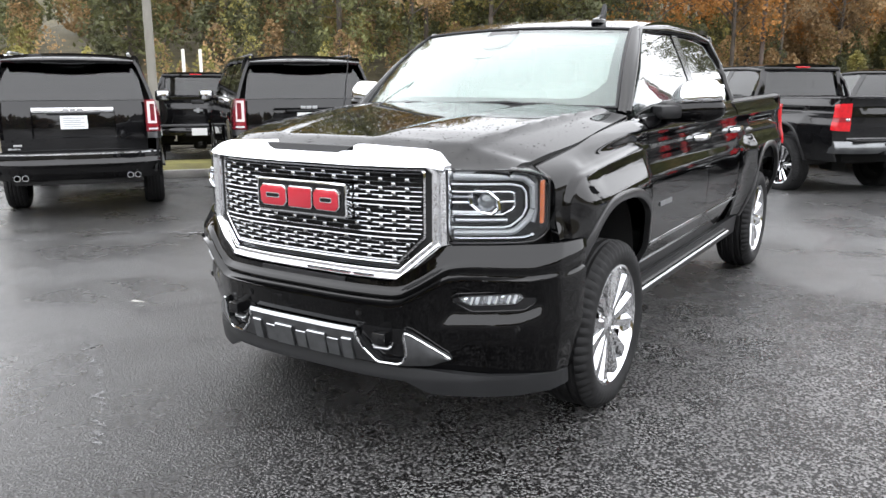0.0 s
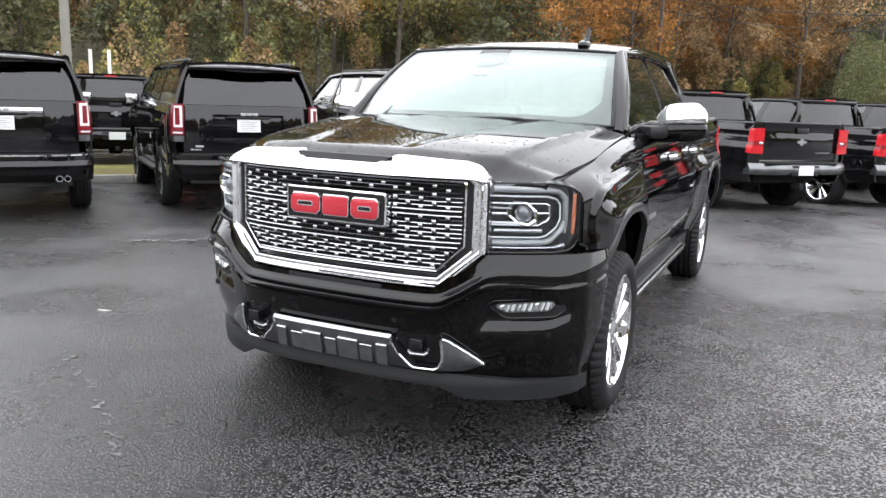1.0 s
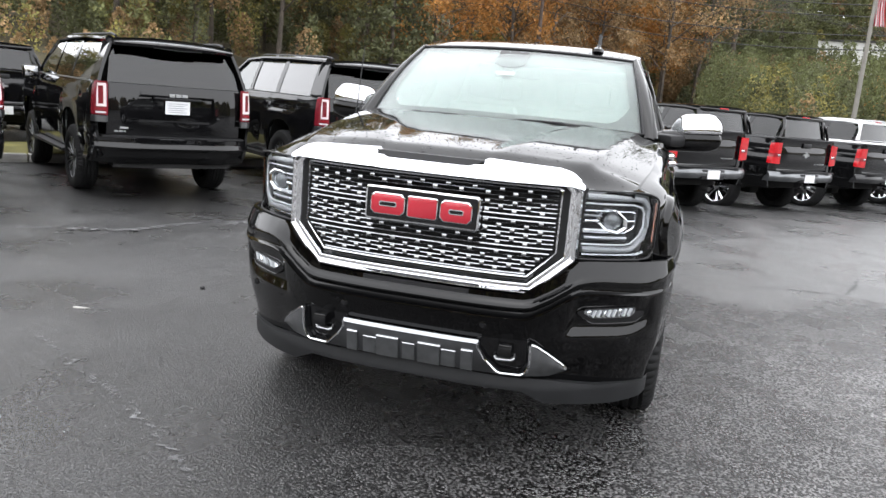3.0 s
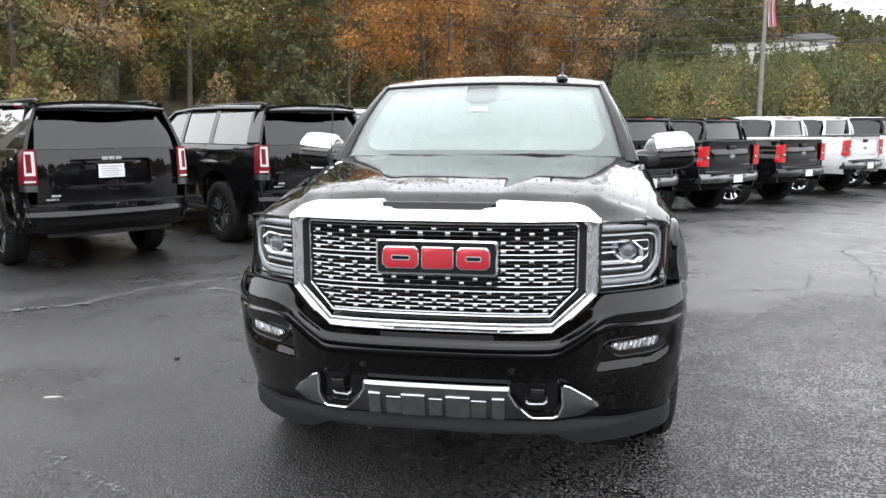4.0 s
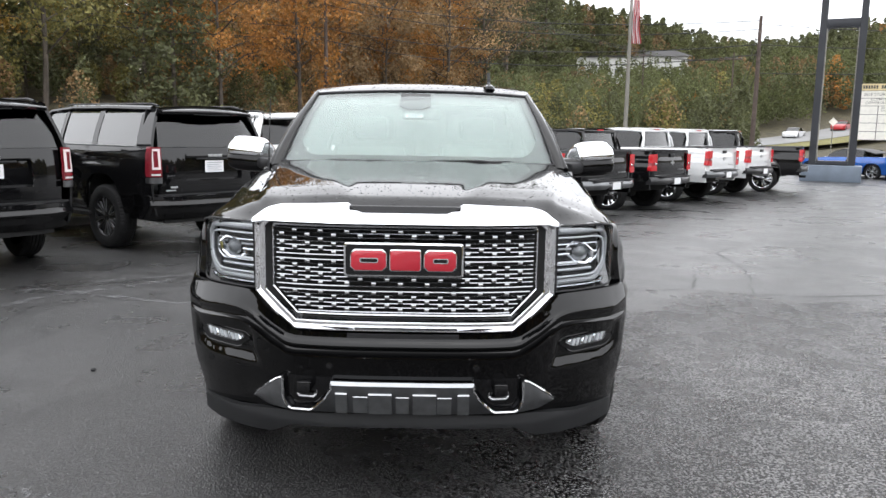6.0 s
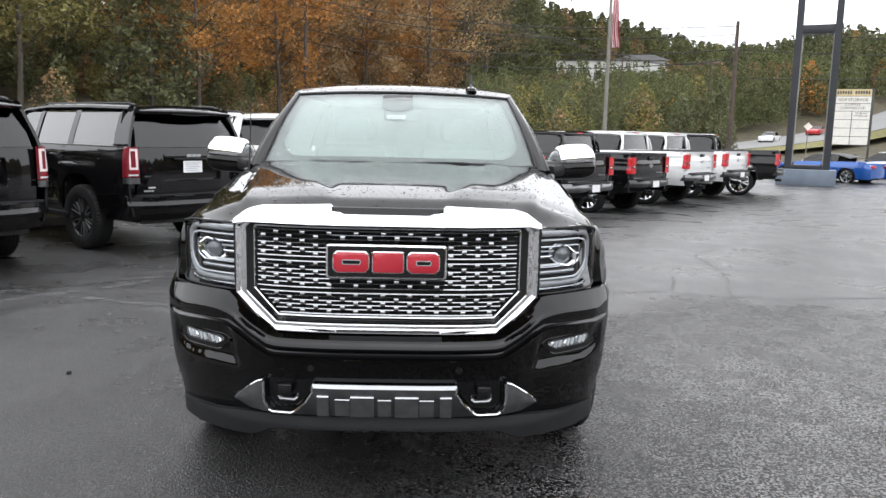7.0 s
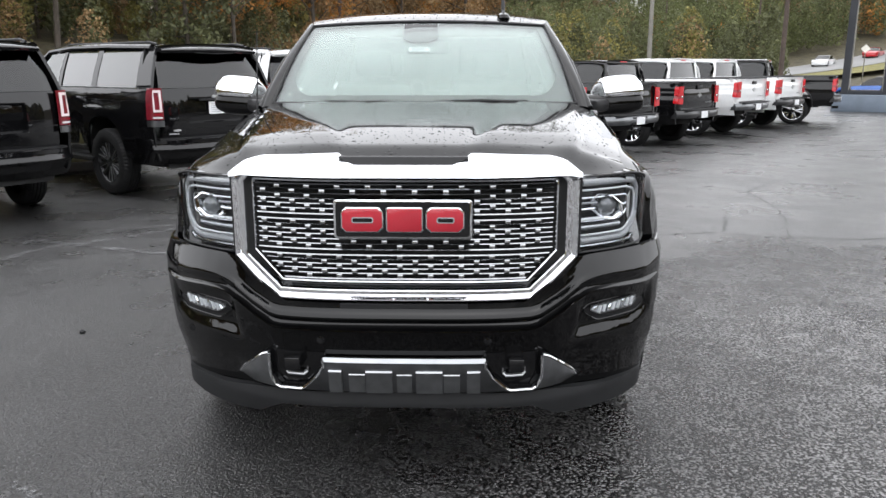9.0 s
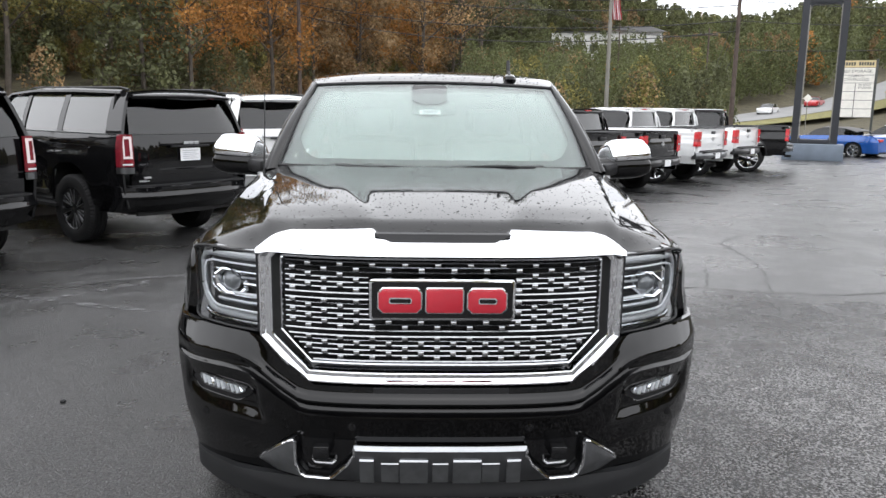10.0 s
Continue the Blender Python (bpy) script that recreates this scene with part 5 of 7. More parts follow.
# ---------- cab fittings ----------
cowl = part("cowl", slab(frange(-0.86, 0.86, 20), lambda x: 0, lambda x: 1, 4, lambda x, v: (x, 1.05 + 0.36 * (x / 0.86) ** 2 + 0.14 * v, 1.392 + 0.012 * v - 0.03 * (x / 0.86) ** 2), (0, 0, -0.02)), PLASTIC, truck, "black plastic cowl under the windshield")
for x0, x1 in ((0.24, -0.38), (-0.42, -0.80)):
    wp = new("wiper")
    wp.parent = truck
    yy = lambda x: 1.135 + 0.36 * (x / 0.83) ** 2
    part("wiper_blade", tube([(x0 + (x1 - x0) * k / 8 + 0.3, yy(x0 + (x1 - x0) * k / 8 + 0.3) + 0.02, 1.430) for k in range(9)], 0.006, 6), PLASTIC, wp)
    part("wiper_arm", tube([(x0 + 0.2, yy(x0 + 0.2) - 0.02, 1.424), (x0 + 0.12, yy(x0) + 0.01, 1.436), (x1 + 0.45, yy(x1 + 0.45) + 0.02, 1.434)], [0.010, 0.008, 0.005], 6), PLASTIC, wp)
    part("wiper_pivot", box(x0 + 0.15, x0 + 0.25, yy(x0 + 0.2) - 0.04, yy(x0 + 0.2) + 0.0, 1.415, 1.438, 0.008), PLASTIC, wp)
fin = new("roof_antenna")
fin.parent = truck
part("antenna_base", lathe([(0.0, 0.055), (0.018, 0.05), (0.03, 0.03), (0.035, 0.0)], 20, "z"), BLACK, fin).matrix_basis = pose(0.45, 2.13, 1.885) @ Matrix.Diagonal((0.75, 1.5, 1, 1))
bm = prism([(-0.07, 0), (0.08, 0), (0.095, 0.085), (0.07, 0.10), (0.03, 0.035)], -0.010, 0.010, 0.006)
part("antenna_fin", bm, PLASTIC, fin).matrix_basis = pose(0.45, 2.14, 1.903, 0, 0, 90)
mast = part("mast_antenna", tube([(-0.86, 1.30, 1.36), (-0.86, 1.33, 1.5), (-0.86, 1.38, 1.78)], [0.006, 0.004, 0.0025], 6), PLASTIC, truck)
inn = new("interior")
inn.parent = truck
part("dashboard", slab(frange(-0.8, 0.8, 12), lambda x: 0, lambda x: 1, 5, lambda x, v: (x, 1.3 + 0.26 * (x / 0.8) ** 2 + 0.5 * v * (1 - 0.3 * abs(x)), 1.37 - 0.02 * v + 0.03 * math.sin(math.pi * v)), (0, 0, -0.1)), SEAT, inn)
part("headliner", slab(frange(-0.68, 0.68, 8), lambda x: 0, lambda x: 1, 4, lambda x, v: (x, 2.05 + 1.5 * v, 1.83), (0, 0, 0.01)), SEATPALE, inn)
sw = part("steering_wheel", tube([(0.38 + 0.18 * math.cos(a), 1.92 - 0.05 * math.sin(a), 1.25 + 0.18 * math.sin(a)) for a in frange(0, 2 * math.pi * 15 / 16, 15)], 0.016, 8, closed=True), SEAT, inn)
for x, y, w in ((-0.4, 2.35, 0.54), (0.4, 2.35, 0.54), (-0.4, 3.2, 0.6), (0.4, 3.2, 0.6)):
    seat(truck, x, y, w)
part("camera_housing", slab(frange(-0.14, 0.14, 4), lambda x: 1.735 + 0.02 * (abs(x + 0.02) > 0.1), lambda x: 1.838, 4, lambda x, z: (0.68 * x - 0.03, 1.652 + 1.77 * (z - 1.735) + 0.004, z), (0, 0.012, -0.008)), FRIT, truck, "dark camera housing behind the windshield")
part("rear_view_mirror", box(-0.13, 0.13, 1.93, 1.96, 1.67, 1.75, 0.02), PLASTIC, inn)
tag = part("windshield_tag", box(-0.055, 0.055, -0.002, 0.002, -0.02, 0.02), PAPER, truck, "small white paper tag")
tag.matrix_basis = pose(-0.03, 1.566, 1.690, -58)
for k in range(4):
    o = part("tag_mark", box(-0.036 + 0.02 * k, -0.024 + 0.02 * k, -0.004, -0.002, -0.011, 0.011), INK, tag)
st = part("windshield_sticker", box(-0.03, 0.03, -0.002, 0.002, -0.03, 0.03), PAPER, truck, "pale inspection sticker")
st.matrix_basis = pose(-0.70, 1.50, 1.47, -55, 0, -25)


# rain drops on the hood, the roof's front and the bumper's top
drop_rng = np.random.default_rng(11)


def drops(name, parent, count, place, lo, hi):
    verts, faces = [], []
    for k in range(count):
        p = Vector(place(drop_rng.random(), drop_rng.random()))
        r = float(drop_rng.uniform(lo, hi)) * (1.6 if drop_rng.random() < 0.12 else 1.0)
        sx, sy = r * float(drop_rng.uniform(0.7, 1.3)), r * float(drop_rng.uniform(0.7, 1.3))
        i = len(verts)
        for ring, (f, hgt) in enumerate(((1.0, 0.0), (0.7, 0.28))):
            for q in range(6):
                a = q * math.pi / 3 + k
                verts.append((p.x + f * sx * math.cos(a), p.y + f * sy * math.sin(a), p.z + hgt * r))
        verts.append((p.x, p.y, p.z + 0.4 * r))
        for q in range(6):
            j = (q + 1) % 6
            faces += [(i + q, i + j, i + 6 + j, i + 6 + q), (i + 6 + q, i + 6 + j, i + 12)]
    me = bpy.data.meshes.new(name)
    me.from_pydata(verts, [], faces)
    me.materials.append(WATER)
    me.shade_smooth()
    ob = new(name, me)
    ob.parent = parent
    tagged(ob, "scattered rain drops", kind="stuff")


drops("rain_drops", truck, 1500, lambda a, b: hood_point(-0.86 + 1.72 * a, 0.08 + 0.9 * b), 0.0016, 0.0042)


def roof_front(a, b):
    x = -0.66 + 1.32 * a
    v = 0.5 * b
    y0 = 1.90 + 0.16 * (x / 0.72) ** 2
    crown = 1 - (1 - min(1.0, v / 0.45)) ** 3.0
    return (x, y0 + (3.6 - y0) * v, 1.853 + 0.088 * crown * (1 - 0.22 * (x / 0.72) ** 4) - 0.014 * (x / 0.72) ** 2)


drops("rain_drops", truck, 380, roof_front, 0.002, 0.0045)

# ---------- sport-utility vehicles: the tail is at y = 0 and they face +y ----------
def suv(label, paint, rim_mat, chrome_bar, wheel_r=0.405, lift=0.0, m=None, tips=False):
    t = thing("sport_utility_vehicle", label, "suv", "parked sport-utility vehicles", m)
    L, hub_r, hub_f = 5.25, 1.28, 4.15
    hubz = 0.405
    def low(y):
        for c in (hub_r, hub_f):
            d = abs(y - c) / 0.5
            if d < 1:
                return max(0.42, hubz + 0.55 * max(0, 1 - d ** 2.4) ** (1 / 2.4)) + 0.0
        return 0.42
    def sx(y, z):
        x = float(np.interp(z, [0.3, 0.45, 0.6, 0.8, 1.0, 1.15, 1.26, 1.34], [0.92, 0.965, 0.99, 1.008, 1.012, 1.006, 0.992, 0.965]))
        if y < 0.35:
            x -= 0.07 * ((0.35 - y) / 0.35) ** 2
        if y > 4.5:
            x -= 0.16 * ((y - 4.5) / 0.75) ** 2
        for c in (hub_r, hub_f):
            d = max(abs(y - c) / 0.64, (z - hubz) / 0.72 if z > hubz else 0)
            x += 0.02 * (1 - sm(0.9, 1.0, d))
        return x
    gx = lambda z: float(np.interp(z, [1.30, 1.5, 1.82, 1.9], [0.95, 0.895, 0.775, 0.71]))
    for s in (-1, 1):
        spans = (("rear_quarter", [0.10, 0.2, 0.3, 0.4, 0.5, 0.6] + [hub_r - 0.5 * math.cos(math.pi * k / 20) for k in range(21)]), ("rear_door", frange(1.64, 2.62, 6)), ("front_door", frange(2.64, 3.54, 6)), ("front_fender", [3.56] + [hub_f - 0.5 * math.cos(math.pi * k / 20) for k in range(21)] + [4.6, 4.8, 5.0, 5.15]))
        for name, ys in spans:
            hi = (lambda y: 1.33) if name != "front_fender" else pl((3.5, 1.33), (4.1, 1.27), (5.15, 1.14))
            part(name, slab(ys, low, hi, 12, lambda y, z: (s * sx(y, z), y, z), (-s * 0.03, 0, 0)), paint, t)
        for c in (hub_r, hub_f):
            part("wheel_housing", slab([c - 0.51 * math.cos(math.pi * k / 14) for k in range(15)], lambda y: 0, lambda y: 1, 2, lambda y, v: (s * (0.95 - 0.4 * v), y, max(0.45, hubz + 0.57 * max(0, 1 - (abs(y - c) / 0.511) ** 2.4) ** (1 / 2.4))), (0, 0, 0.02)), VOID, t)
            wheel(t, s * 0.87, c, wheel_r - lift, s, rim_mat, wheel_r, 0.27, 0.28, 6, True)
        part("rocker_panel", slab(frange(1.5, 3.7, 6), lambda y: 0.3, lambda y: 0.44, 2, lambda y, z: (s * 0.95, y, z), (-s * 0.04, 0, 0)), PLASTIC, t)
        part("running_board", slab(frange(1.6, 3.6, 6), lambda y: 0, lambda y: 1, 2, lambda y, v: (s * (0.92 + 0.13 * v), y, 0.39 - 0.01 * v), (0, 0, -0.035)), PLASTIC, t)
        # glass and pillars
        for a, b in ((0.42, 1.50), (1.64, 2.46), (2.60, 3.52)):
            part("side_window", slab(frange(a, b, 5), lambda y: 1.34, lambda y: min(1.80, 1.80 - max(0, y - 2.95) * 0.70), 4, lambda y, z: (s * gx(z), y + (0.16 * (z - 1.34) * (1.5 - y) if a < 1 else 0), z), (-s * 0.006, 0, 0)), SMOKED_SIDE if a < 2.5 else SIDEGLASS, t, "dark tinted side window" if a < 2.5 else "")
        part("belt_moulding", slab(frange(0.40, 3.7, 8), lambda y: 1.322, lambda y: 1.346, 2, lambda y, z: (s * 0.968, y, z), (-s * 0.04, 0, 0)), CHROME if chrome_bar else SATIN, t)
        for y0, y1, w in ((1.50, 1.57, 0.13), (2.50, 2.55, 0.10)):
            part("pillar", slab(frange(1.33, 1.84, 5), lambda z: 0, lambda z: 1, 1, lambda z, v: (s * (gx(z) + 0.006), y0 + w * v, z), (-s * 0.03, 0, 0)), GLOSSBLACK, t)
        part("rear_pillar", slab(frange(1.22, 1.86, 6), lambda z: 0, lambda z: 1, 3, lambda z, v: (s * (gx(z) + 0.006), 0.10 + 0.22 * (z - 1.22) + 0.36 * v * (1 - 0.3 * (z - 1.22)), z), (-s * 0.04, 0, 0)), paint, t)
        rail = [(s * 0.90, 4.02, 1.22), (s * 0.83, 3.55, 1.55), (s * 0.75, 3.05, 1.825), (s * 0.745, 2.4, 1.87), (s * 0.745, 1.4, 1.87), (s * 0.75, 0.32, 1.845)]
        pts = [Vector(rail[i]).lerp(Vector(rail[i + 1]), k / 4) for i in range(5) for k in range(4)] + [Vector(rail[-1])]
        part("roof_side_rail", tube(pts, 0.05, 10), paint, t)
        part("belt_moulding", slab(frange(0.42, 3.6, 12), lambda y: 1.326, lambda y: 1.346, 2, lambda y, z: (s * (0.962 - 0.25 * (z - 1.326)), y, z), (-s * 0.02, 0, 0)), SATIN, t, "satin metal strip under the windows")
        part("roof_rack_rail", tube([(s * 0.68, 0.32, 1.895), (s * 0.68, 0.48, 1.922), (s * 0.68, 2.6, 1.928), (s * 0.68, 2.8, 1.89)], 0.017, 8), SATIN if chrome_bar else PLASTIC, t)
        mi = new("door_mirror")
        mi.parent = t
        part("mirror_housing", box(s * 0.99, s * 1.22, 3.35, 3.5, 1.26, 1.44, 0.04, seg=3), BLACK_FAR, mi)
        part("mirror_glass", box(s * 1.02, s * 1.20, 3.340, 3.352, 1.28, 1.42, 0.005), CHROME, mi)
        # tail lamp: dark red, with a pale hook-shaped light inside
        lamp = new("tail_lamp")
        lamp.parent = t
        def lens_point(u, z, off=0.0):
            """From the gate's edge across the back, round the corner and along the side."""
            if u < 0.5:
                return (s * (0.845 + 0.11 * u / 0.5), 0.035 - off + 0.03 * (u / 0.5) ** 2 + 0.06 * max(0.0, z - 1.1), z)
            k = min(1.0, (u - 0.5) / 0.25) * math.pi / 2
            y = 0.065 - off * math.cos(k) + 0.06 * max(0.0, z - 1.1) + 0.06 * (1 - math.cos(k)) + 0.05 * max(0.0, (u - 0.75) / 0.25)
            return (s * (0.955 + (sx(y, z) + 0.012 + off - 0.955) * math.sin(k)), y, z)
        part("lamp_lens", slab(frange(0, 1, 18), lambda u: 0.945, lambda u: 1.345, 8, lens_point, (-s * 0.012, 0.02, 0)), TAIL_DARK, lamp, "dark red lens")
        def strip(u0, u1, z0, z1, material, name, label=""):
            part(name, slab(frange(u0, u1, 6), lambda u: z0, lambda u: z1, 3, lambda u, z: lens_point(u, z, 0.006), (-s * 0.004, 0.006, 0)), material, lamp, label)
        strip(0.08, 0.22, 1.045, 1.320, TAILHOOK, "light_hook", "pale upright of the lamp")
        strip(0.48, 0.58, 1.045, 1.320, TAILHOOK, "light_hook")
        strip(0.22, 0.48, 1.290, 1.320, TAILHOOK, "light_hook")
        strip(0.22, 0.48, 1.045, 1.075, TAILHOOK, "light_hook")
        strip(0.10, 0.62, 0.965, 0.985, LAMPWHITE, "reverse_bar", "pale reverse lamp bar")
        strip(0.10, 0.62, 1.005, 1.025, TAIL_MID, "lower_lens")
        part("corner_pad", slab(frange(0.0, 1.0, 8), lambda u: 0.86, lambda u: 0.935, 2, lambda u, z: lens_point(u, z, 0.004), (-s * 0.012, 0.02, 0)), BUMPERGREY, t, "grey reflecting corner under the lamp")
    def RR(x, v):
        y = 0.20 + 2.85 * v
        return (x, y, 1.865 + 0.065 * (1 - (x / 0.76) ** 2) * (0.6 + 0.4 * math.sin(math.pi * (0.1 + 0.7 * v))))
    part("roof", slab(frange(-0.75, 0.75, 14), lambda x: 0, lambda x: 1, 10, RR, (0, 0, -0.03)), paint, t)
    part("windshield", slab(frange(-1, 1, 10), lambda u: 0.0, lambda u: 1.0, 5, lambda u, v: ((0.85 - 0.13 * v) * u, 4.15 - 1.1 * v - (0.25 - 0.1 * v) * u * u, 1.24 + 0.62 * v), (0, -0.006, 0)), WINDSHIELD, t)
    part("hood", slab(frange(-0.88, 0.88, 14), lambda x: 0, lambda x: 1, 6, lambda x, v: (x, 4.15 - 0.25 * (x / 0.88) ** 2 + (1.02 - 0.1 * (x / 0.88) ** 2) * v, 1.24 - 0.05 * v - 0.04 * (x / 0.88) ** 4), (0, 0, -0.03)), paint, t)
    part("front_end", slab(frange(-0.95, 0.95, 14), lambda x: 0.35, lambda x: 1.18, 6, lambda x, z: (x, L - 0.25 * (x / 0.95) ** 4 - 0.06 * ((z - 0.8) / 0.4) ** 2, z), (0, -0.05, 0)), GLOSSBLACK, t)
    # tail: gate, glass, spoiler, bumper
    ry = lambda x, z: 0.03 + 0.10 * (abs(x) / 0.9) ** 4 + 0.12 * max(0, z - 1.3) + 0.02 * ((z - 0.95) / 0.3) ** 2
    def gate_y(x, z):
        y = ry(x, z)
        if abs(x) < 0.47 and 0.89 < z < 1.20:
            y += 0.05
        return y
    tg = part("tailgate", slab([-0.84, -0.8, -0.7, -0.6, -0.5, -0.475, -0.465, -0.3, -0.1, 0.1, 0.3, 0.465, 0.475, 0.5, 0.6, 0.7, 0.8, 0.84], lambda x: 0.68, lambda x: 1.335, 26, lambda x, z: (x, gate_y(x, z), z), (0, 0.05, 0)), paint, t)
    part("rear_window", slab(frange(-0.83, 0.83, 12), lambda x: 1.33 + 0.01, lambda x: 1.80, 6, lambda x, z: (x * (1 - 0.20 * (z - 1.33)), ry(x, z) - 0.004, z), (0, 0.008, 0)), SMOKED, t, "dark tinted rear window")
    # dark sheet added inside, in place of the cabin's shade
    part("rear_window_backing", slab(frange(-0.92, 0.92, 8), lambda x: 1.2, lambda x: 1.86, 3, lambda x, z: (x * (1 - 0.25 * max(0, z - 1.33)), 0.42, z), (0, 0.01, 0)), VOID, t)
    sp = new("roof_spoiler")
    sp.parent = t
    part("spoiler_blade", slab(frange(-0.74, 0.74, 16), lambda x: 0, lambda x: 1, 10, lambda x, v: (x, 0.03 + 0.10 * (x / 0.74) ** 2 + 0.30 * v ** 1.5, 1.825 + 0.080 * v ** 0.8 * (1 - 0.45 * (x / 0.78) ** 4) - 0.01 * (x / 0.74) ** 2), (0, 0.03, -0.035)), paint, sp)
    part("stop_lamp", box(-0.28, 0.28, 0.012, 0.03, 1.845, 1.858), SATIN, sp)
    part("rear_wiper", tube([(-0.3, 0.07, 1.79), (0.0, 0.06, 1.78), (0.3, 0.07, 1.79)], 0.008, 6), PLASTIC, t)
    if chrome_bar:
        part("tailgate_bar", slab(frange(-0.46, 0.46, 14), lambda x: 1.195, lambda x: 1.25, 4, lambda x, z: (x, ry(x, z) - 0.03 + 6 * (z - 1.222) ** 2, z), (0, 0.03, 0)), CHROME, tg, "chrome tailgate bar")
        part("bumper_strip", slab(frange(-0.96, 0.96, 20), lambda x: 0.675, lambda x: 0.70, 3, lambda x, z: (x, -0.10 + 0.22 * (abs(x) / 0.96) ** 4, z), (0, 0.02, 0)), CHROME, t, "chrome strip along the bumper")
    else:
        part("tailgate_bar", slab(frange(-0.46, 0.46, 14), lambda x: 1.20, lambda x: 1.245, 4, lambda x, z: (x, ry(x, z) - 0.022 + 6 * (z - 1.222) ** 2, z), (0, 0.03, 0)), paint, tg)
    # badges: the shine of chrome is put into a pale diffuse colour
    for k in range(3):
        part("badge_block", box(-0.115 + 0.08 * k, -0.045 + 0.08 * k, ry(0, 1.22) - 0.034, ry(0, 1.22) - 0.012, 1.203, 1.243, 0.005), SATINPALE, tg)
    for k in range(4):
        part("badge_bar", box(-0.76 + 0.055 * k, -0.715 + 0.055 * k, ry(0.7, 0.76) - 0.012, ry(0.7, 0.76) + 0.01, 0.745, 0.765), SATINPALE, tg)
    part("badge_plate", box(-0.70, -0.60, ry(0.65, 0.80) - 0.012, ry(0.65, 0.80) + 0.01, 0.785, 0.81, 0.004), SATINPALE, tg)
    pc = part("plate_card", box(-0.155, 0.155, 0.045, 0.05, 0.99, 1.155), PAPER, tg, "white paper dealer card")
    for k in range(5):
        part("card_line", box(-0.12, 0.12 - 0.04 * (k % 2), 0.042, 0.045, 1.015 + 0.026 * k, 1.021 + 0.026 * k), INK, pc)
    part("plate_lamp_bar", box(-0.3, 0.3, 0.02, 0.06, 1.168, 1.195, 0.01), PLASTIC, tg)
    rb = new("rear_bumper")
    rb.parent = t
    us = [-1 - 0.12 * k / 4 for k in range(4, 0, -1)] + frange(-1, 1, 30) + [1 + 0.12 * k / 4 for k in range(1, 5)]
    def BP(u, z):
        a = abs(u)
        x = math.copysign(min(a, 1) * 0.98 + (0.02 if a > 1 else 0), u)
        y = -0.12 + 0.24 * min(a, 1) ** 4 + (a - 1 if a > 1 else 0) * 2.5
        return (x, y + float(np.interp(z, [0.36, 0.45, 0.52, 0.545, 0.56, 0.57, 0.605, 0.63, 0.68, 0.70], [0.17, 0.08, 0.036, 0.006, -0.008, -0.008, 0.010, 0.014, 0.016, 0.05])), z)
    part("bumper_cover", slab(us, lambda u: 0.36, lambda u: 0.70, 34, BP, (0, 0.05, 0)), paint, rb)
    part("bumper_step", slab(frange(-0.9, 0.9, 10), lambda x: 0, lambda x: 1, 2, lambda x, v: (x, -0.08 + 0.2 * (abs(x) / 0.98) ** 4 + 0.14 * v, 0.702 + 0.004 * v), (0, 0, -0.02)), PLASTIC, rb)
    part("lower_trim", slab(frange(-0.75, 0.75, 12), lambda x: 0.30, lambda x: 0.40, 3, lambda x, z: (x, 0.06 + 0.1 * (x / 0.75) ** 2, z), (0, 0.05, 0)), VOID, rb)
    if tips:
        for s in (-1, 1):
            for k in range(2):
                o = part("exhaust_tip", lathe([(0.0, 0.036), (-0.02, 0.038), (-0.02, 0.032), (0.12, 0.030)], 20, "y"), CHROME, t, "chrome exhaust tip")
                o.location = (s * (0.60 + 0.09 * k), 0.02, 0.40)
    part("underbody", box(-0.75, 0.75, 0.3, 4.9, 0.30, 0.6, 0.03), VOID, t)
    part("cabin_floor", box(-0.93, 0.93, 0.3, 4.0, 0.55, 0.62, 0.01), VOID, t)
    for x, y in ((-0.4, 2.5), (0.4, 2.5), (-0.4, 1.5), (0.4, 1.5)):
        se = new("seat")
        se.parent = t
        part("seat_back", box(x - 0.26, x + 0.26, y - 0.1, y + 0.06, 0.9, 1.45, 0.05), SEAT, se)
        part("headrest", box(x - 0.13, x + 0.13, y - 0.12, y - 0.02, 1.48, 1.66, 0.04), SEAT, se)
    return t


BLACKRIM = mat("black_machined_rim", (0.03, 0.03, 0.032), 0.25, 0.6, vary=0.2)


def at_tail(x, y, turn, z=0.0):
    return pose(x, y, z, 0, 0, turn)


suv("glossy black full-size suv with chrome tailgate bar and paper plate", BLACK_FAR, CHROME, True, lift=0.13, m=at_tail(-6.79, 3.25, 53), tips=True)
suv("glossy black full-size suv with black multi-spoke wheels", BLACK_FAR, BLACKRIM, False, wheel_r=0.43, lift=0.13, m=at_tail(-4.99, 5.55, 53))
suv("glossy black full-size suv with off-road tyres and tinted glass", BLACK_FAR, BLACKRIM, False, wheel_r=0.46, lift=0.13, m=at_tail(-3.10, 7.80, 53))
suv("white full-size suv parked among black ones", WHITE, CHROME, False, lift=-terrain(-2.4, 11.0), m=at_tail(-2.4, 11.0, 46))


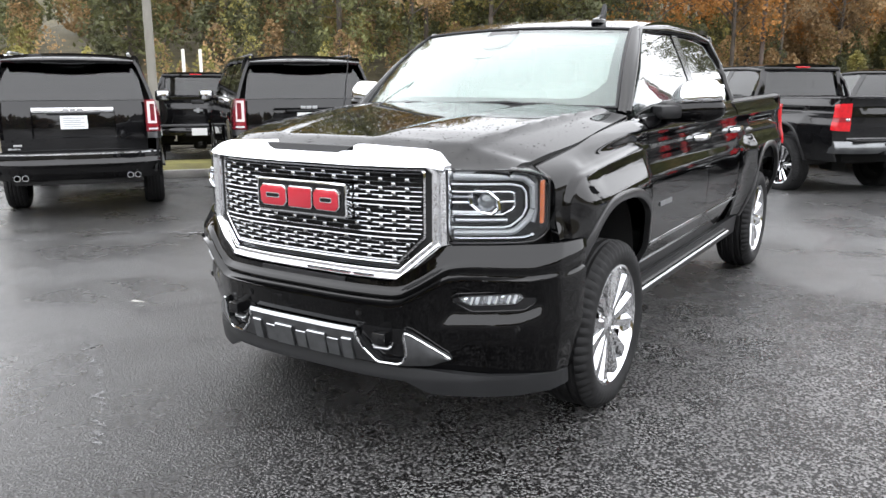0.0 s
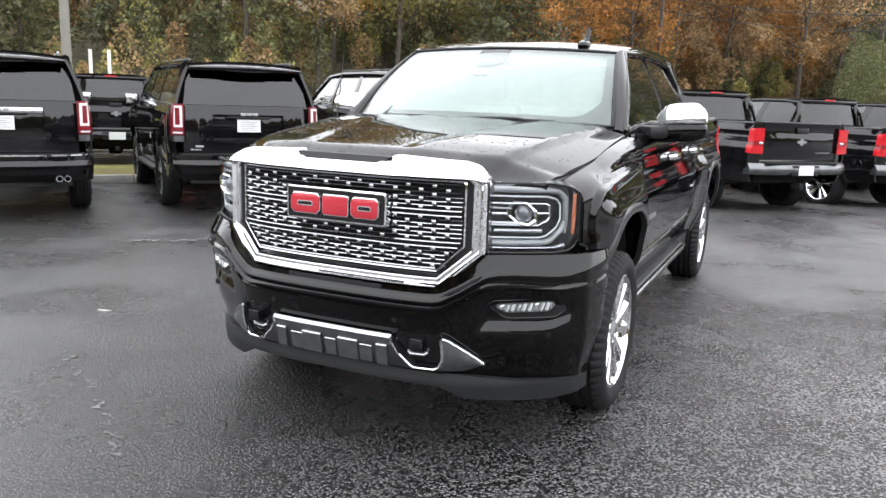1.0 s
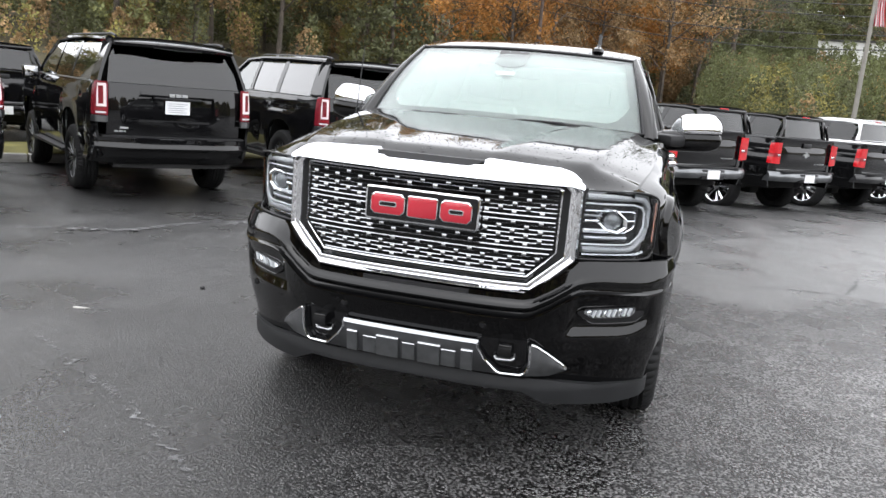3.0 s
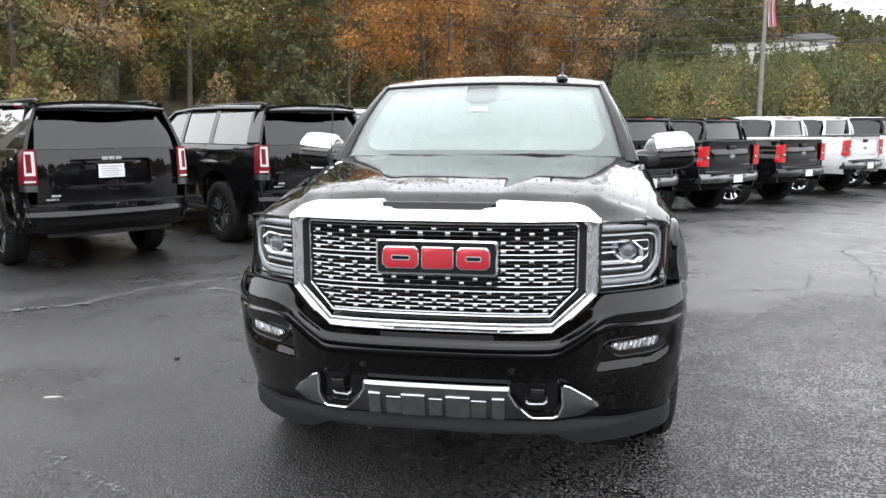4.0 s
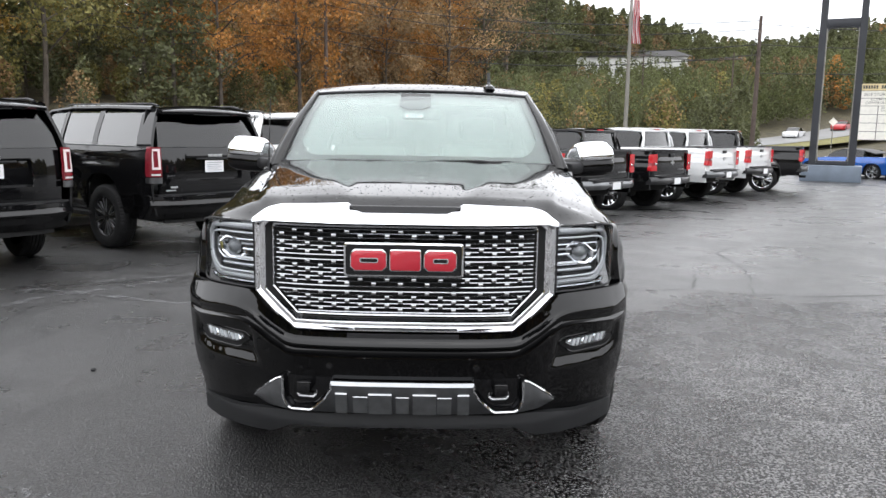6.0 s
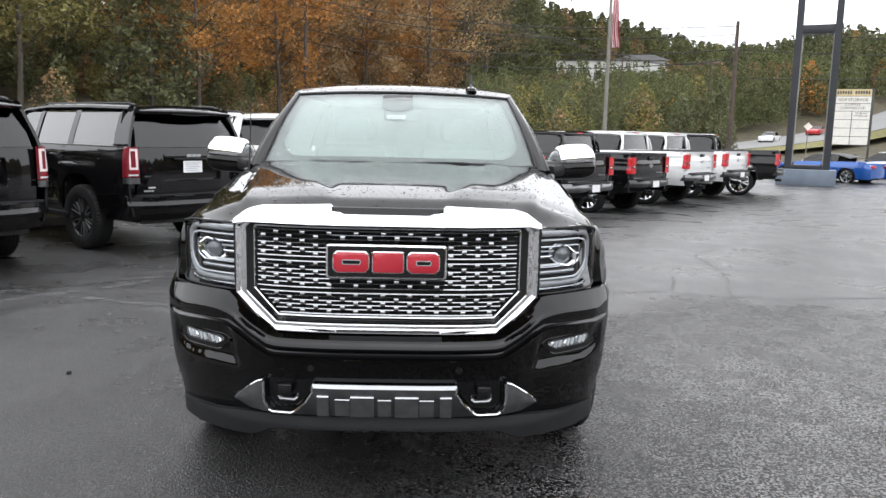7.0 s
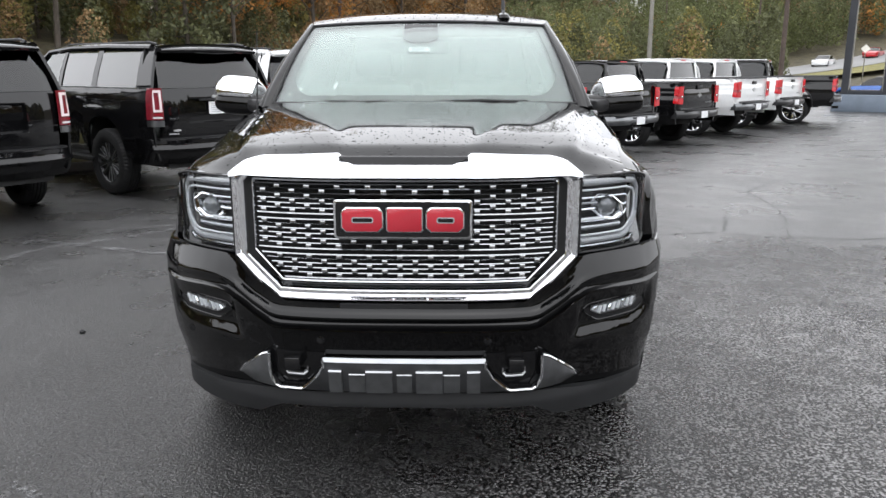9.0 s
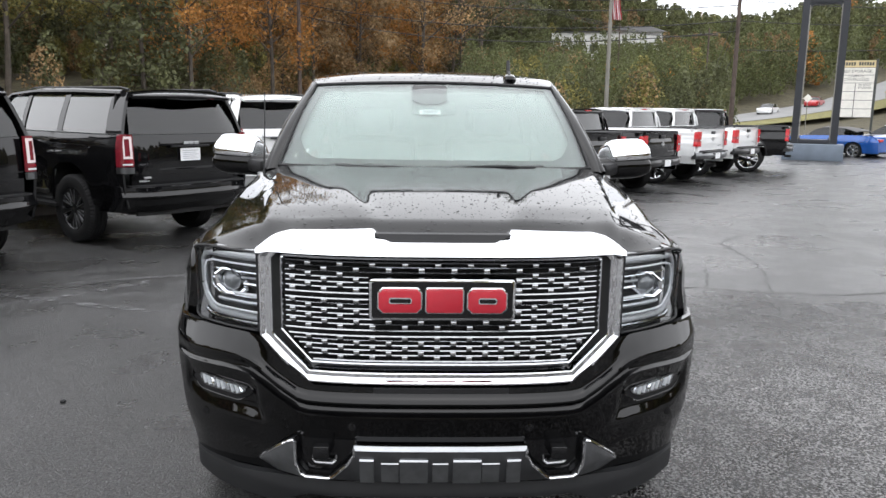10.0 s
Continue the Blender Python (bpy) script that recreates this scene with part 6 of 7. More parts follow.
# ---------- parked pickups ----------
def parked_pickup(label, paint, x, y, turn, z=None, rim=CHROME, bumper=None):
    """Seen from behind: x, y is the middle of its tail."""
    a = radians(turn)
    if z is None:
        z = terrain(x - 2.8 * math.sin(a), y + 2.8 * math.cos(a)) + 0.04
    t = thing("parked_pickup", label, "pickup truck", "row of parked pickups", pose(x - 5.7 * math.sin(a), y + 5.7 * math.cos(a), z, 0, 0, turn + 180))
    truck_body(t, paint, False, bumper)
    part("hood", slab(frange(-0.9, 0.9, 14), lambda x: 0, lambda x: 1, 6, lambda x, v: (x, 0.05 + 0.25 * (abs(x) / 0.9) ** 3 + v * (1.04 + 0.08 * (x / 0.9) ** 2), 1.25 - 0.06 * (abs(x) / 0.9) ** 3 + 0.12 * v), (0, 0, -0.02)), paint, t)
    part("front_end", slab(frange(-0.97, 0.97, 14), lambda x: 0.35, lambda x: 1.22, 6, lambda x, z: (x, 0.40 * abs(x) ** 3.2, z), (0, 0.05, 0)), GLOSSBLACK, t)
    for s in (-1, 1):
        for c in (ARCH_F, ARCH_R):
            wheel(t, s * 0.875, c, HUB - 0.02, s, rim, radius=0.43, rim_r=0.30, spokes=5, double=True)
    part("hitch", box(-0.04, 0.04, 5.55, 5.75, 0.42, 0.5, 0.01), VOID, t)
    for x0, y0 in ((-0.4, 2.35), (0.4, 2.35), (-0.4, 3.2), (0.4, 3.2)):
        seat(t, x0, y0, 0.54)
    return t


ROW = [("black pickup with chrome rear bumper and red tail lamps", BLACK_FAR), ("black pickup with gold badge and chrome rear bumper", BLACK_FAR), ("black pickup with dark rear bumper and chrome wheels", BLACK_FAR), ("white pickup with red tail lamps", WHITE), ("white pickup with dark rear bumper", WHITE), ("black pickup at the end of the row", BLACK_FAR)]
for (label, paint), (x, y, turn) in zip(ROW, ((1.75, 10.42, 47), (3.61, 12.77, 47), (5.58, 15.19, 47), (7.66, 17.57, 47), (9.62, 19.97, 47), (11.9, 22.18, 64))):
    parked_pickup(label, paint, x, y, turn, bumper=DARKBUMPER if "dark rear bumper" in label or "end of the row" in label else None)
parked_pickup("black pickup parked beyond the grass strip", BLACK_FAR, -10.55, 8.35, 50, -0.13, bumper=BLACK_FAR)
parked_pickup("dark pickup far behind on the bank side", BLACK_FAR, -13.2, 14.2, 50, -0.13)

# ---------- poles, flag, sign tower, boards ----------
WOODPOLE = mat("weathered_pole_wood", (0.075, 0.055, 0.045), 0.85, vary=0.3, scale=5, bump=0.4, bscale=40)
POLEGREY = mat("grey_metal_pole", (0.20, 0.19, 0.165), 0.5, 0.2, vary=0.15, scale=2)
TOWER = mat("dark_grey_sign_metal", (0.026, 0.028, 0.033), 0.45, 0.3, vary=0.15, scale=1.5)
PLINTH = mat("blue_grey_plinth", (0.13, 0.16, 0.2), 0.6, vary=0.15, scale=2)
CREAM = mat("cream_sign_panel", (0.72, 0.7, 0.64), 0.5, vary=0.08)
TAN = mat("tan_sign_panel", (0.62, 0.5, 0.27), 0.5, vary=0.08)
SIGNINK = mat("dark_sign_letters", (0.05, 0.055, 0.05), 0.6, vary=0.1)
FLAGRED = mat("flag_red", (0.45, 0.05, 0.06), 0.8, vary=0.15)
FLAGWHITE = mat("flag_white", (0.7, 0.68, 0.68), 0.8, vary=0.1)
WIRE = mat("dark_wire", (0.02, 0.02, 0.02), 0.6, vary=0.1)


def utility_pole(x, y, h, r=0.16, arm=0.0, label="tall brown wooden utility pole"):
    t = thing("utility_pole", label, "utility pole", m=Matrix.Translation((x, y, terrain(x, y))))
    part("pole", tube([(0, 0, -0.3), (0.02, 0, h * 0.5), (0, 0, h)], [r, r * 0.85, r * 0.65], 10), WOODPOLE, t)
    if arm:
        part("crossarm", box(-arm, arm, -0.06, 0.06, h - 0.9, h - 0.75, 0.01), WOODPOLE, t)
        for k in (-0.9, -0.4, 0.4, 0.9):
            part("insulator", lathe([(0, 0.05), (0.08, 0.06), (0.16, 0.03), (0.17, 0)], 8, "z"), POLEGREY, t).location = (arm * k, 0, h - 0.75)
    return t


utility_pole(-10.5, 65.6, 15, 0.19)
utility_pole(19.06, 45.0, 8.88 - terrain(19.06, 45.0), arm=0.0, label="dark wooden utility pole by the road")
utility_pole(24.95, 97.0, 12.55 - terrain(24.95, 97.0), 0.12, 1.1, "slim wooden utility pole with a crossarm")
utility_pole(36.0, 96.0, 11.0, 0.14, 1.1, "distant wooden utility pole with a crossarm")
lp = thing("lamp_pole", "plain grey metal lamp pole beyond the cars", "lamp pole", m=Matrix.Translation((-10.75, 7.46, -0.13)))
part("pole", tube([(0, 0, 0), (0, 0, 9.0)], [0.088, 0.072], 12), POLEGREY, lp)
part("base_plate", lathe([(0.0, 0.2), (0.04, 0.2), (0.05, 0.12), (0.2, 0.11)], 16, "z"), POLEGREY, lp)
part("lamp_head", box(-0.35, 0.35, -0.16, 0.16, 8.95, 9.1, 0.03), POLEGREY, lp)
for x, y in ((-17.3, 13.6), (-17.0, 14.0)):
    mk = thing("marker_post", "short white marker post on the bank", "post", "marker posts", Matrix.Translation((x, y, terrain(x, y))))
    part("post", tube([(0, 0, -0.1), (0, 0, 1.9)], 0.05, 8), CREAM, mk)

fp = thing("flagpole", "grey flagpole with a limp striped flag", "flagpole", m=Matrix.Translation((9.13, 36.0, terrain(9.13, 36.0))))
part("pole", tube([(0, 0, 0), (0, 0, 10.0)], [0.12, 0.07], 12), POLEGREY, fp)
fl = new("flag")
fl.parent = fp
for k in range(13):
    def FP(u, v, k=k):
        w = (k + v) / 13
        fold = math.sin(w * 15 + u * 2.2) * 0.10 * (0.3 + u)
        return (0.1 + 0.42 * w * (0.6 + 0.4 * u) + 0.03 * math.sin(7 * u), fold + 0.04 * math.sin(11 * u), 9.2 - 3.0 * u - 0.35 * w * (1 - u))
    part("flag_stripe", slab(frange(0, 1, 14), lambda u: 0, lambda u: 1, 3, FP, (0, 0.01, 0)), FLAGRED if k % 2 == 0 else FLAGWHITE, fl)

tw = thing("sign_tower", "tall dark grey twin-post sign frame on a blue-grey plinth", "sign tower", m=pose(16.0, 28.7, -0.14, 0, 0, -28))
part("plinth", box(-1.12, 1.12, -0.6, 0.6, 0, 0.66, 0.03), PLINTH, tw)
half = pl((0.6, 0.86), (6.2, 0.85), (11, 0.86))
for s in (-1, 1):
    part("post", slab(frange(0.6, 10.6, 20), lambda z: 0, lambda z: 1, 1, lambda z, v: (s * (half(z) - 0.26 * v), -0.2, z), (0, 0.40, 0)), TOWER, tw)
    part("post_lining", slab(frange(0.8, 6.1, 10), lambda z: 0, lambda z: 1, 1, lambda z, v: (s * (half(z) - 0.262 - 0.035 * v), -0.19, z), (0, 0.38, 0)), POLEGREY, tw, "pale metal lining of the opening")
    for z0, sz in ((0.80, 1), (6.15, -1)):
        part("corner_gusset", prism([(s * (half(z0) - 0.28), z0), (s * (half(z0) - 0.47), z0), (s * (half(z0) - 0.35), z0 + sz * 0.05), (s * (half(z0) - 0.32), z0 + sz * 0.16)], -0.19, 0.19), TOWER, tw)
for z, h in ((0.66, 0.18), (6.15, 0.34), (7.9, 0.34), (10.3, 0.3)):
    part("crossbar", box(-half(z) + 0.262, half(z) - 0.262, -0.196, 0.196, z, z + h, 0.01), TOWER, tw)
part("tower_head", box(-2.4, 2.4, -0.3, 0.3, 8.2, 9.6, 0.05), TOWER, tw)
rs = thing("road_sign", "small white diamond road sign on the far verge", "road sign", m=pose(39.3, 76.0, terrain(39.3, 76.0), 0, 0, -26))
top = 3.3 - terrain(39.3, 76.0)
part("post", tube([(0, 0.04, -0.3), (0, 0.04, top)], 0.05, 8), POLEGREY, rs)
part("plate", prism([(-0.42, top), (0, top - 0.42), (0.42, top), (0, top + 0.42)], -0.02, 0.0), CREAM, rs)


def words(text, size, material, parent, x, z, y):
    cu = bpy.data.curves.new("sign_text", "FONT")
    cu.body, cu.size, cu.align_x, cu.align_y, cu.extrude = text, size, "CENTER", "CENTER", 0.004
    ob = new("lettering", cu)
    dg = bpy.context.evaluated_depsgraph_get()
    me = bpy.data.meshes.new_from_object(ob.evaluated_get(dg))
    bpy.data.objects.remove(ob)
    me.materials.clear()
    me.materials.append(material)
    o = new("lettering", me)
    o.parent = parent
    o.matrix_basis = pose(x, y, z, 90)
    return o


sb = thing("roadside_sign", "cream roadside board with storage advertising panels", "sign", m=pose(26.65, 45.0, 0.55, 0, 0, -26) @ Matrix.Diagonal((1.04, 1, 1, 1)))
for s in (-1, 1):
    part("sign_post", box(s * 0.98, s * 1.1, -0.06, 0.06, terrain(26.65, 45.0) - 0.8, 4.5, 0.01), SIGNINK, sb)
part("sign_backing", box(-0.98, 0.98, -0.02, 0.06, 1.0, 4.45), SIGNINK, sb)
part("sign_panel", box(-0.96, 0.96, -0.06, -0.022, 4.02, 4.43), TAN, sb, "tan name panel")
for k in range(13):
    if k != 6:
        part("name_bar", box(-0.88 + 0.137 * k, -0.785 + 0.137 * k, -0.068, -0.06, 4.13, 4.33), SIGNINK, sb)
for z0, z1, text in ((3.57, 3.99, "SELF STORAGE"), (3.10, 3.54, "CLIMATE\nCONTROLLED")):
    part("sign_panel", box(-0.96, 0.96, -0.06, -0.022, z0, z1), CREAM, sb)
    words(text, 0.24 if "\n" not in text else 0.21, SIGNINK, sb, 0, (z0 + z1) / 2 + (0.06 if "\n" in text else 0), -0.064)
for j in range(4):
    for i, (a, b) in enumerate(((-0.96, -0.02), (0.02, 0.96))):
        p = part("sign_panel", box(a, b, -0.06, -0.022, 2.58 - 0.52 * j, 3.07 - 0.52 * j), CREAM, sb)
        if i == 1 and j == 0:
            words("RV BOAT\nSTORAGE", 0.16, SIGNINK, sb, 0.49, 2.88, -0.064)
# overhead wires
wires = bmesh.new()
def wire(a, b, sag, r=0.028):
    a, b = Vector(a), Vector(b)
    tube([a.lerp(b, k / 16) - Vector((0, 0, sag * 4 * (k / 16) * (1 - k / 16))) for k in range(17)], r, 4, bm=wires)
P1, P2 = Vector((-10.5, 65.6, 0)), Vector((19.06, 45.0, 0))
for z1, z2, sag in ((13.0, 8.6, 1.0), (12.4, 8.1, 1.2), (10.4, 7.2, 1.1), (9.4, 6.6, 1.3)):
    wire(P1 + Vector((0, 0, z1)), P2 + Vector((0, 0, z2)), sag)
for z1, z0, sag in ((13.0, 14.6, 0.9), (12.4, 13.8, 1.0), (10.4, 11.9, 0.8), (9.4, 10.8, 0.9)):
    wire(P1 + Vector((0, 0, z1)), (-52.0, 38.0, z0), sag)
for dx in (-1.0, -0.4, 0.4, 1.0):
    wire((24.95 + dx, 97, 12.1), (36 + dx, 96, terrain(36, 96) + 10.3), 0.6, 0.02)
    wire((24.95 + dx, 97, 12.1), (-25 + dx, 78, 24), 1.4, 0.02)
for dz in (5.5, 7.2, 8.4):
    wire(P2 + Vector((0, 0, dz)), (36, 96, terrain(36, 96) + dz * 0.5), 0.8, 0.022)
    wire(P2 + Vector((0, 0, dz)), (60, 44, 9 + dz * 0.3), 1.5, 0.022)
tagged(finish("overhead_wires", wires, WIRE), "thin dark overhead power lines", "power lines", kind="stuff")

# building on the hill
bd = thing("hilltop_building", "long white building with a grey hipped roof on the hill", "building", m=pose(38.6, 165, 12.3, 0, 0, -14))
WALLW = mat("white_building_wall", (0.6, 0.6, 0.58), 0.7, vary=0.1, scale=0.4)
ROOFG = mat("grey_building_roof", (0.035, 0.033, 0.032), 0.9, vary=0.15, scale=0.6)
part("wall", box(-10.5, 12, -5, 5, -3.0, 5.4), WALLW, bd)
bm = bmesh.new()
vs = [bm.verts.new(p) for p in ((1.0, -5.6, 5.4), (12.8, -5.6, 5.4), (12.8, 5.6, 5.4), (1.0, 5.6, 5.4), (4.5, 0, 7.1), (9.5, 0, 7.1))]
for f in ((0, 1, 5, 4), (1, 2, 5), (2, 3, 4, 5), (3, 0, 4), (3, 2, 1, 0)):
    bm.faces.new([vs[i] for i in f])
part("roof", bm, ROOFG, bd)
part("flat_roof", box(-9.9, 1.0, -5.4, 5.4, 5.4, 5.7), ROOFG, bd)
for k in range(7):
    part("window", box(-8.2 + 2.8 * k, -7.0 + 2.8 * k, -5.06, -4.9, 1.6, 3.0), SMOKED, bd)

# ---------- other cars ----------
def small_car(name, label, paint, m, top, roofmat):
    """A low coupe or saloon; its length runs along y."""
    t = thing(name, label, "car", m=m)
    hood_z = pl((0.0, 0.62), (0.25, 0.78), (1.5, 0.92), (3.6, 0.98), (4.55, 0.98), (4.75, 0.78))
    def low(y):
        for c in (0.95, 3.75):
            d = abs(y - c) / 0.40
            if d < 1:
                return max(0.24, 0.33 + 0.40 * max(0, 1 - d ** 2.2) ** 0.5)
        return 0.24
    sxx = lambda y, z: float(np.interp(z, [0.2, 0.4, 0.65, 0.8, 1.0], [0.86, 0.92, 0.945, 0.93, 0.86])) - 0.28 * max(0, (0.5 - y) / 0.5) ** 2 - 0.14 * max(0, (y - 4.35) / 0.4) ** 2
    ys = [0.0, 0.1, 0.25, 0.4, 0.54] + [0.95 - 0.4 * math.cos(math.pi * k / 14) for k in range(15)] + frange(1.45, 3.3, 8) + [3.75 - 0.4 * math.cos(math.pi * k / 14) for k in range(15)] + [4.3, 4.5, 4.65, 4.75]
    for s in (-1, 1):
        part("body_side", slab(ys, low, hood_z, 8, lambda y, z: (s * sxx(y, z), y, z), (-s * 0.03, 0, 0)), paint, t)
        for c in (0.95, 3.75):
            wheel(t, s * 0.8, c, 0.335, s, CHROME_DARK, 0.335, 0.22, 0.245, 5, True)
        part("side_window", slab(frange(1.75, 3.3, 6), lambda y: hood_z(y), lambda y: min(top - 0.06, 0.95 + (y - 1.6) * 0.65, 0.98 + (3.75 - y) * 0.7), 3, lambda y, z: (s * (0.86 - 0.35 * (z - 0.95)), y, z), (-s * 0.006, 0, 0)), SMOKED, t)
        part("tail_lamp", box(s * 0.45, s * 0.8, 4.70, 4.78, 0.72, 0.84, 0.02), TAIL, t)
        part("headlamp", box(s * 0.45, s * 0.72, 0.06, 0.2, 0.6, 0.68, 0.02), LAMPWHITE, t)
    part("hood", slab(frange(-0.87, 0.87, 10), lambda x: 0, lambda x: 1, 8, lambda x, v: (x * (0.8 + 0.2 * min(1, v * 3)), 0.02 + 1.6 * v, hood_z(0.02 + 1.6 * v) + 0.05 * (1 - (x / 0.87) ** 2)), (0, 0, -0.03)), paint, t)
    part("rear_deck", slab(frange(-0.86, 0.86, 10), lambda x: 0, lambda x: 1, 6, lambda x, v: (x, 3.5 + 1.22 * v, hood_z(3.5 + 1.22 * v) + 0.03 * (1 - (x / 0.86) ** 2)), (0, 0, -0.03)), paint, t)
    part("roof", slab(frange(-0.62, 0.62, 8), lambda x: 0, lambda x: 1, 6, lambda x, v: (x * (1 + 0.25 * abs(v - 0.4)), 2.2 + 1.55 * v, top - 0.04 * (x / 0.62) ** 2 - 0.42 * max(0, v - 0.45) ** 1.6), (0, 0, -0.03)), roofmat, t)
    part("windshield", slab(frange(-0.78, 0.78, 8), lambda x: 0, lambda x: 1, 4, lambda x, v: (x * (1 - 0.2 * v), 1.5 + 0.72 * v + 0.1 * (x / 0.78) ** 2, 0.95 + (top - 0.97) * v), (0, 0.006, 0)), SMOKED, t)
    part("nose", slab(frange(-0.66, 0.66, 10), lambda x: 0.22, lambda x: 0.64, 4, lambda x, z: (x, -0.02 + 0.1 * (x / 0.66) ** 2 - 0.05 * math.sin((z - 0.2) * 6), z), (0, 0.05, 0)), paint, t)
    part("tail", slab(frange(-0.8, 0.8, 10), lambda x: 0.3, lambda x: 0.93, 4, lambda x, z: (x, 4.74 - 0.1 * (x / 0.8) ** 2, z), (0, -0.05, 0)), paint, t)
    part("underbody", box(-0.7, 0.7, 0.4, 4.4, 0.2, 0.6, 0.02), VOID, t)
    part("seat_row", box(-0.55, 0.55, 2.4, 2.6, 0.5, 1.05, 0.06), SEAT, t)
    return t


small_car("convertible", "bright blue convertible with a black soft top", BLUE, pose(17.1, 33.7, -0.14, 0, 0, -146), 1.33, PLASTIC)
small_car("saloon_car", "silver car parked behind the blue convertible", mat("silver_paint", (0.5, 0.52, 0.55), 0.25, 0.6, coat=1.0), pose(21.4, 36.2, -0.14, 0, 0, -146), 1.40, SMOKED)
small_car("distant_car", "red car on the far road", REDCAR, pose(52.0, 100.5, terrain(52, 100.5) + 0.3, 0, 0, -38), 1.42, REDCAR)
small_car("distant_car", "white car on the far road", WHITE, pose(43.0, 94.5, terrain(43, 94.5) + 0.3, 0, 0, -38), 1.42, WHITE)

# ---------- woods ----------
BARK = mat("grey_brown_bark", (0.075, 0.062, 0.05), 0.9, vary=0.35, scale=3, bump=0.6, bscale=20, dist=0.02)
LEAF = {
    "rust": mat("rust_leaves", (0.35, 0.165, 0.042), 0.7, vary=0.5, scale=0.45, island=0.35, rand=0.25),
    "ochre": mat("ochre_leaves", (0.32, 0.205, 0.045), 0.7, vary=0.5, scale=0.45, island=0.35, rand=0.25),
    "olive": mat("olive_leaves", (0.200, 0.180, 0.055), 0.7, vary=0.5, scale=0.45, island=0.35, rand=0.25),
    "brown": mat("dry_brown_leaves", (0.25, 0.165, 0.080), 0.75, vary=0.5, scale=0.45, island=0.35, rand=0.25),
    "pine": mat("pine_needles", (0.120, 0.126, 0.048), 0.65, vary=0.5, scale=0.45, island=0.35, rand=0.25),
    "youngpine": mat("young_pine_needles", (0.108, 0.120, 0.046), 0.65, vary=0.4, scale=0.3, island=0.35, rand=0.25),
    "darkpine": mat("dark_cedar_needles", (0.088, 0.094, 0.042), 0.65, vary=0.5, scale=0.45, island=0.35, rand=0.25),
}


for lm in LEAF.values():
    nn, ll = lm.node_tree.nodes, lm.node_tree.links
    bs, out = nn["Principled BSDF"], nn["Material Output"]
    tr, mx = nn.new("ShaderNodeBsdfTranslucent"), nn.new("ShaderNodeMixShader")
    mx.inputs[0].default_value = 0.35
    ll.new(bs.inputs["Base Color"].links[0].from_socket, tr.inputs["Color"])
    ll.new(bs.outputs[0], mx.inputs[1])
    ll.new(tr.outputs[0], mx.inputs[2])
    ll.new(mx.outputs[0], out.inputs["Surface"])


def leaf_mesh(name, centres, sizes, rng, up=0.3, stretch=1.6):
    """Many small bent leaves, each two faces, at the centres."""
    c = np.asarray(centres)
    n = len(c)
    s = np.asarray(sizes)[:, None]
    a = rng.normal(size=(n, 3))
    a /= np.linalg.norm(a, axis=1)[:, None]
    b = rng.normal(size=(n, 3))
    b[:, 2] += up
    b -= a * (a * b).sum(1)[:, None]
    b /= np.linalg.norm(b, axis=1)[:, None]
    k = np.cross(a, b)
    v = np.stack([c - a * s * 0.5 * stretch, c + b * s * 0.5 + k * s * 0.15, c + a * s * 0.5 * stretch, c - b * s * 0.5 + k * s * 0.15], 1).reshape(-1, 3)
    i = np.arange(n)[:, None] * 4
    f = np.concatenate([i + [0, 1, 2], i + [0, 2, 3]], 0)
    me = bpy.data.meshes.new(name)
    me.from_pydata(v.tolist(), [], f.tolist())
    return me


def broadleaf(rng, h, kind, density=1.0):
    """A trunk with limbs and clumps of leaves round their ends."""
    bm = bmesh.new()
    lean = rng.normal(0, 0.03, 2)
    trunk = [Vector((lean[0] * z + 0.1 * math.sin(z * 0.6), lean[1] * z, z)) for z in np.linspace(-0.3, h * 0.92, 9)]
    tube(trunk, [0.12 * h / 12 * (1 - 0.85 * k / 8) + 0.015 for k in range(9)], 7, bm=bm)
    cs, ss = [], []
    for k in range(int(24 * density)):
        z = h * (0.22 + 0.75 * (k + rng.random()) / (24 * density))
        az = k * 2.4 + rng.normal(0, 0.4)
        reach = h * (0.10 + 0.20 * math.sin(math.pi * min(1, (z / h - 0.1) / 0.95)) ** 0.8) * rng.uniform(0.7, 1.25)
        base = trunk[min(8, int(z / h * 9))]
        tip = Vector((base.x + reach * math.cos(az), base.y + reach * math.sin(az), z + reach * rng.uniform(0.2, 0.7)))
        midp = base.lerp(tip, 0.5) + Vector((0, 0, 0.12 * reach))
        root = Vector((base.x, base.y, z))
        tube([root, (root + tip) / 2 + Vector((0, 0, 0.1 * reach)), tip], [0.045 * h / 12, 0.03 * h / 12, 0.01], 5, bm=bm)
        for q in range(3):
            cc = np.array(root.lerp(tip, 0.55 + 0.25 * q)) + rng.normal(0, 0.25, 3)
            m = int(rng.integers(60, 100))
            cs.append(cc + rng.normal(0, 1, (m, 3)) * np.array([0.46, 0.46, 0.34]) * h / 13)
            ss.append(rng.uniform(0.08, 0.18, m))
    lm = leaf_mesh("crown", np.concatenate(cs), np.concatenate(ss), rng)
    lm.materials.append(LEAF[kind])
    return bm, lm


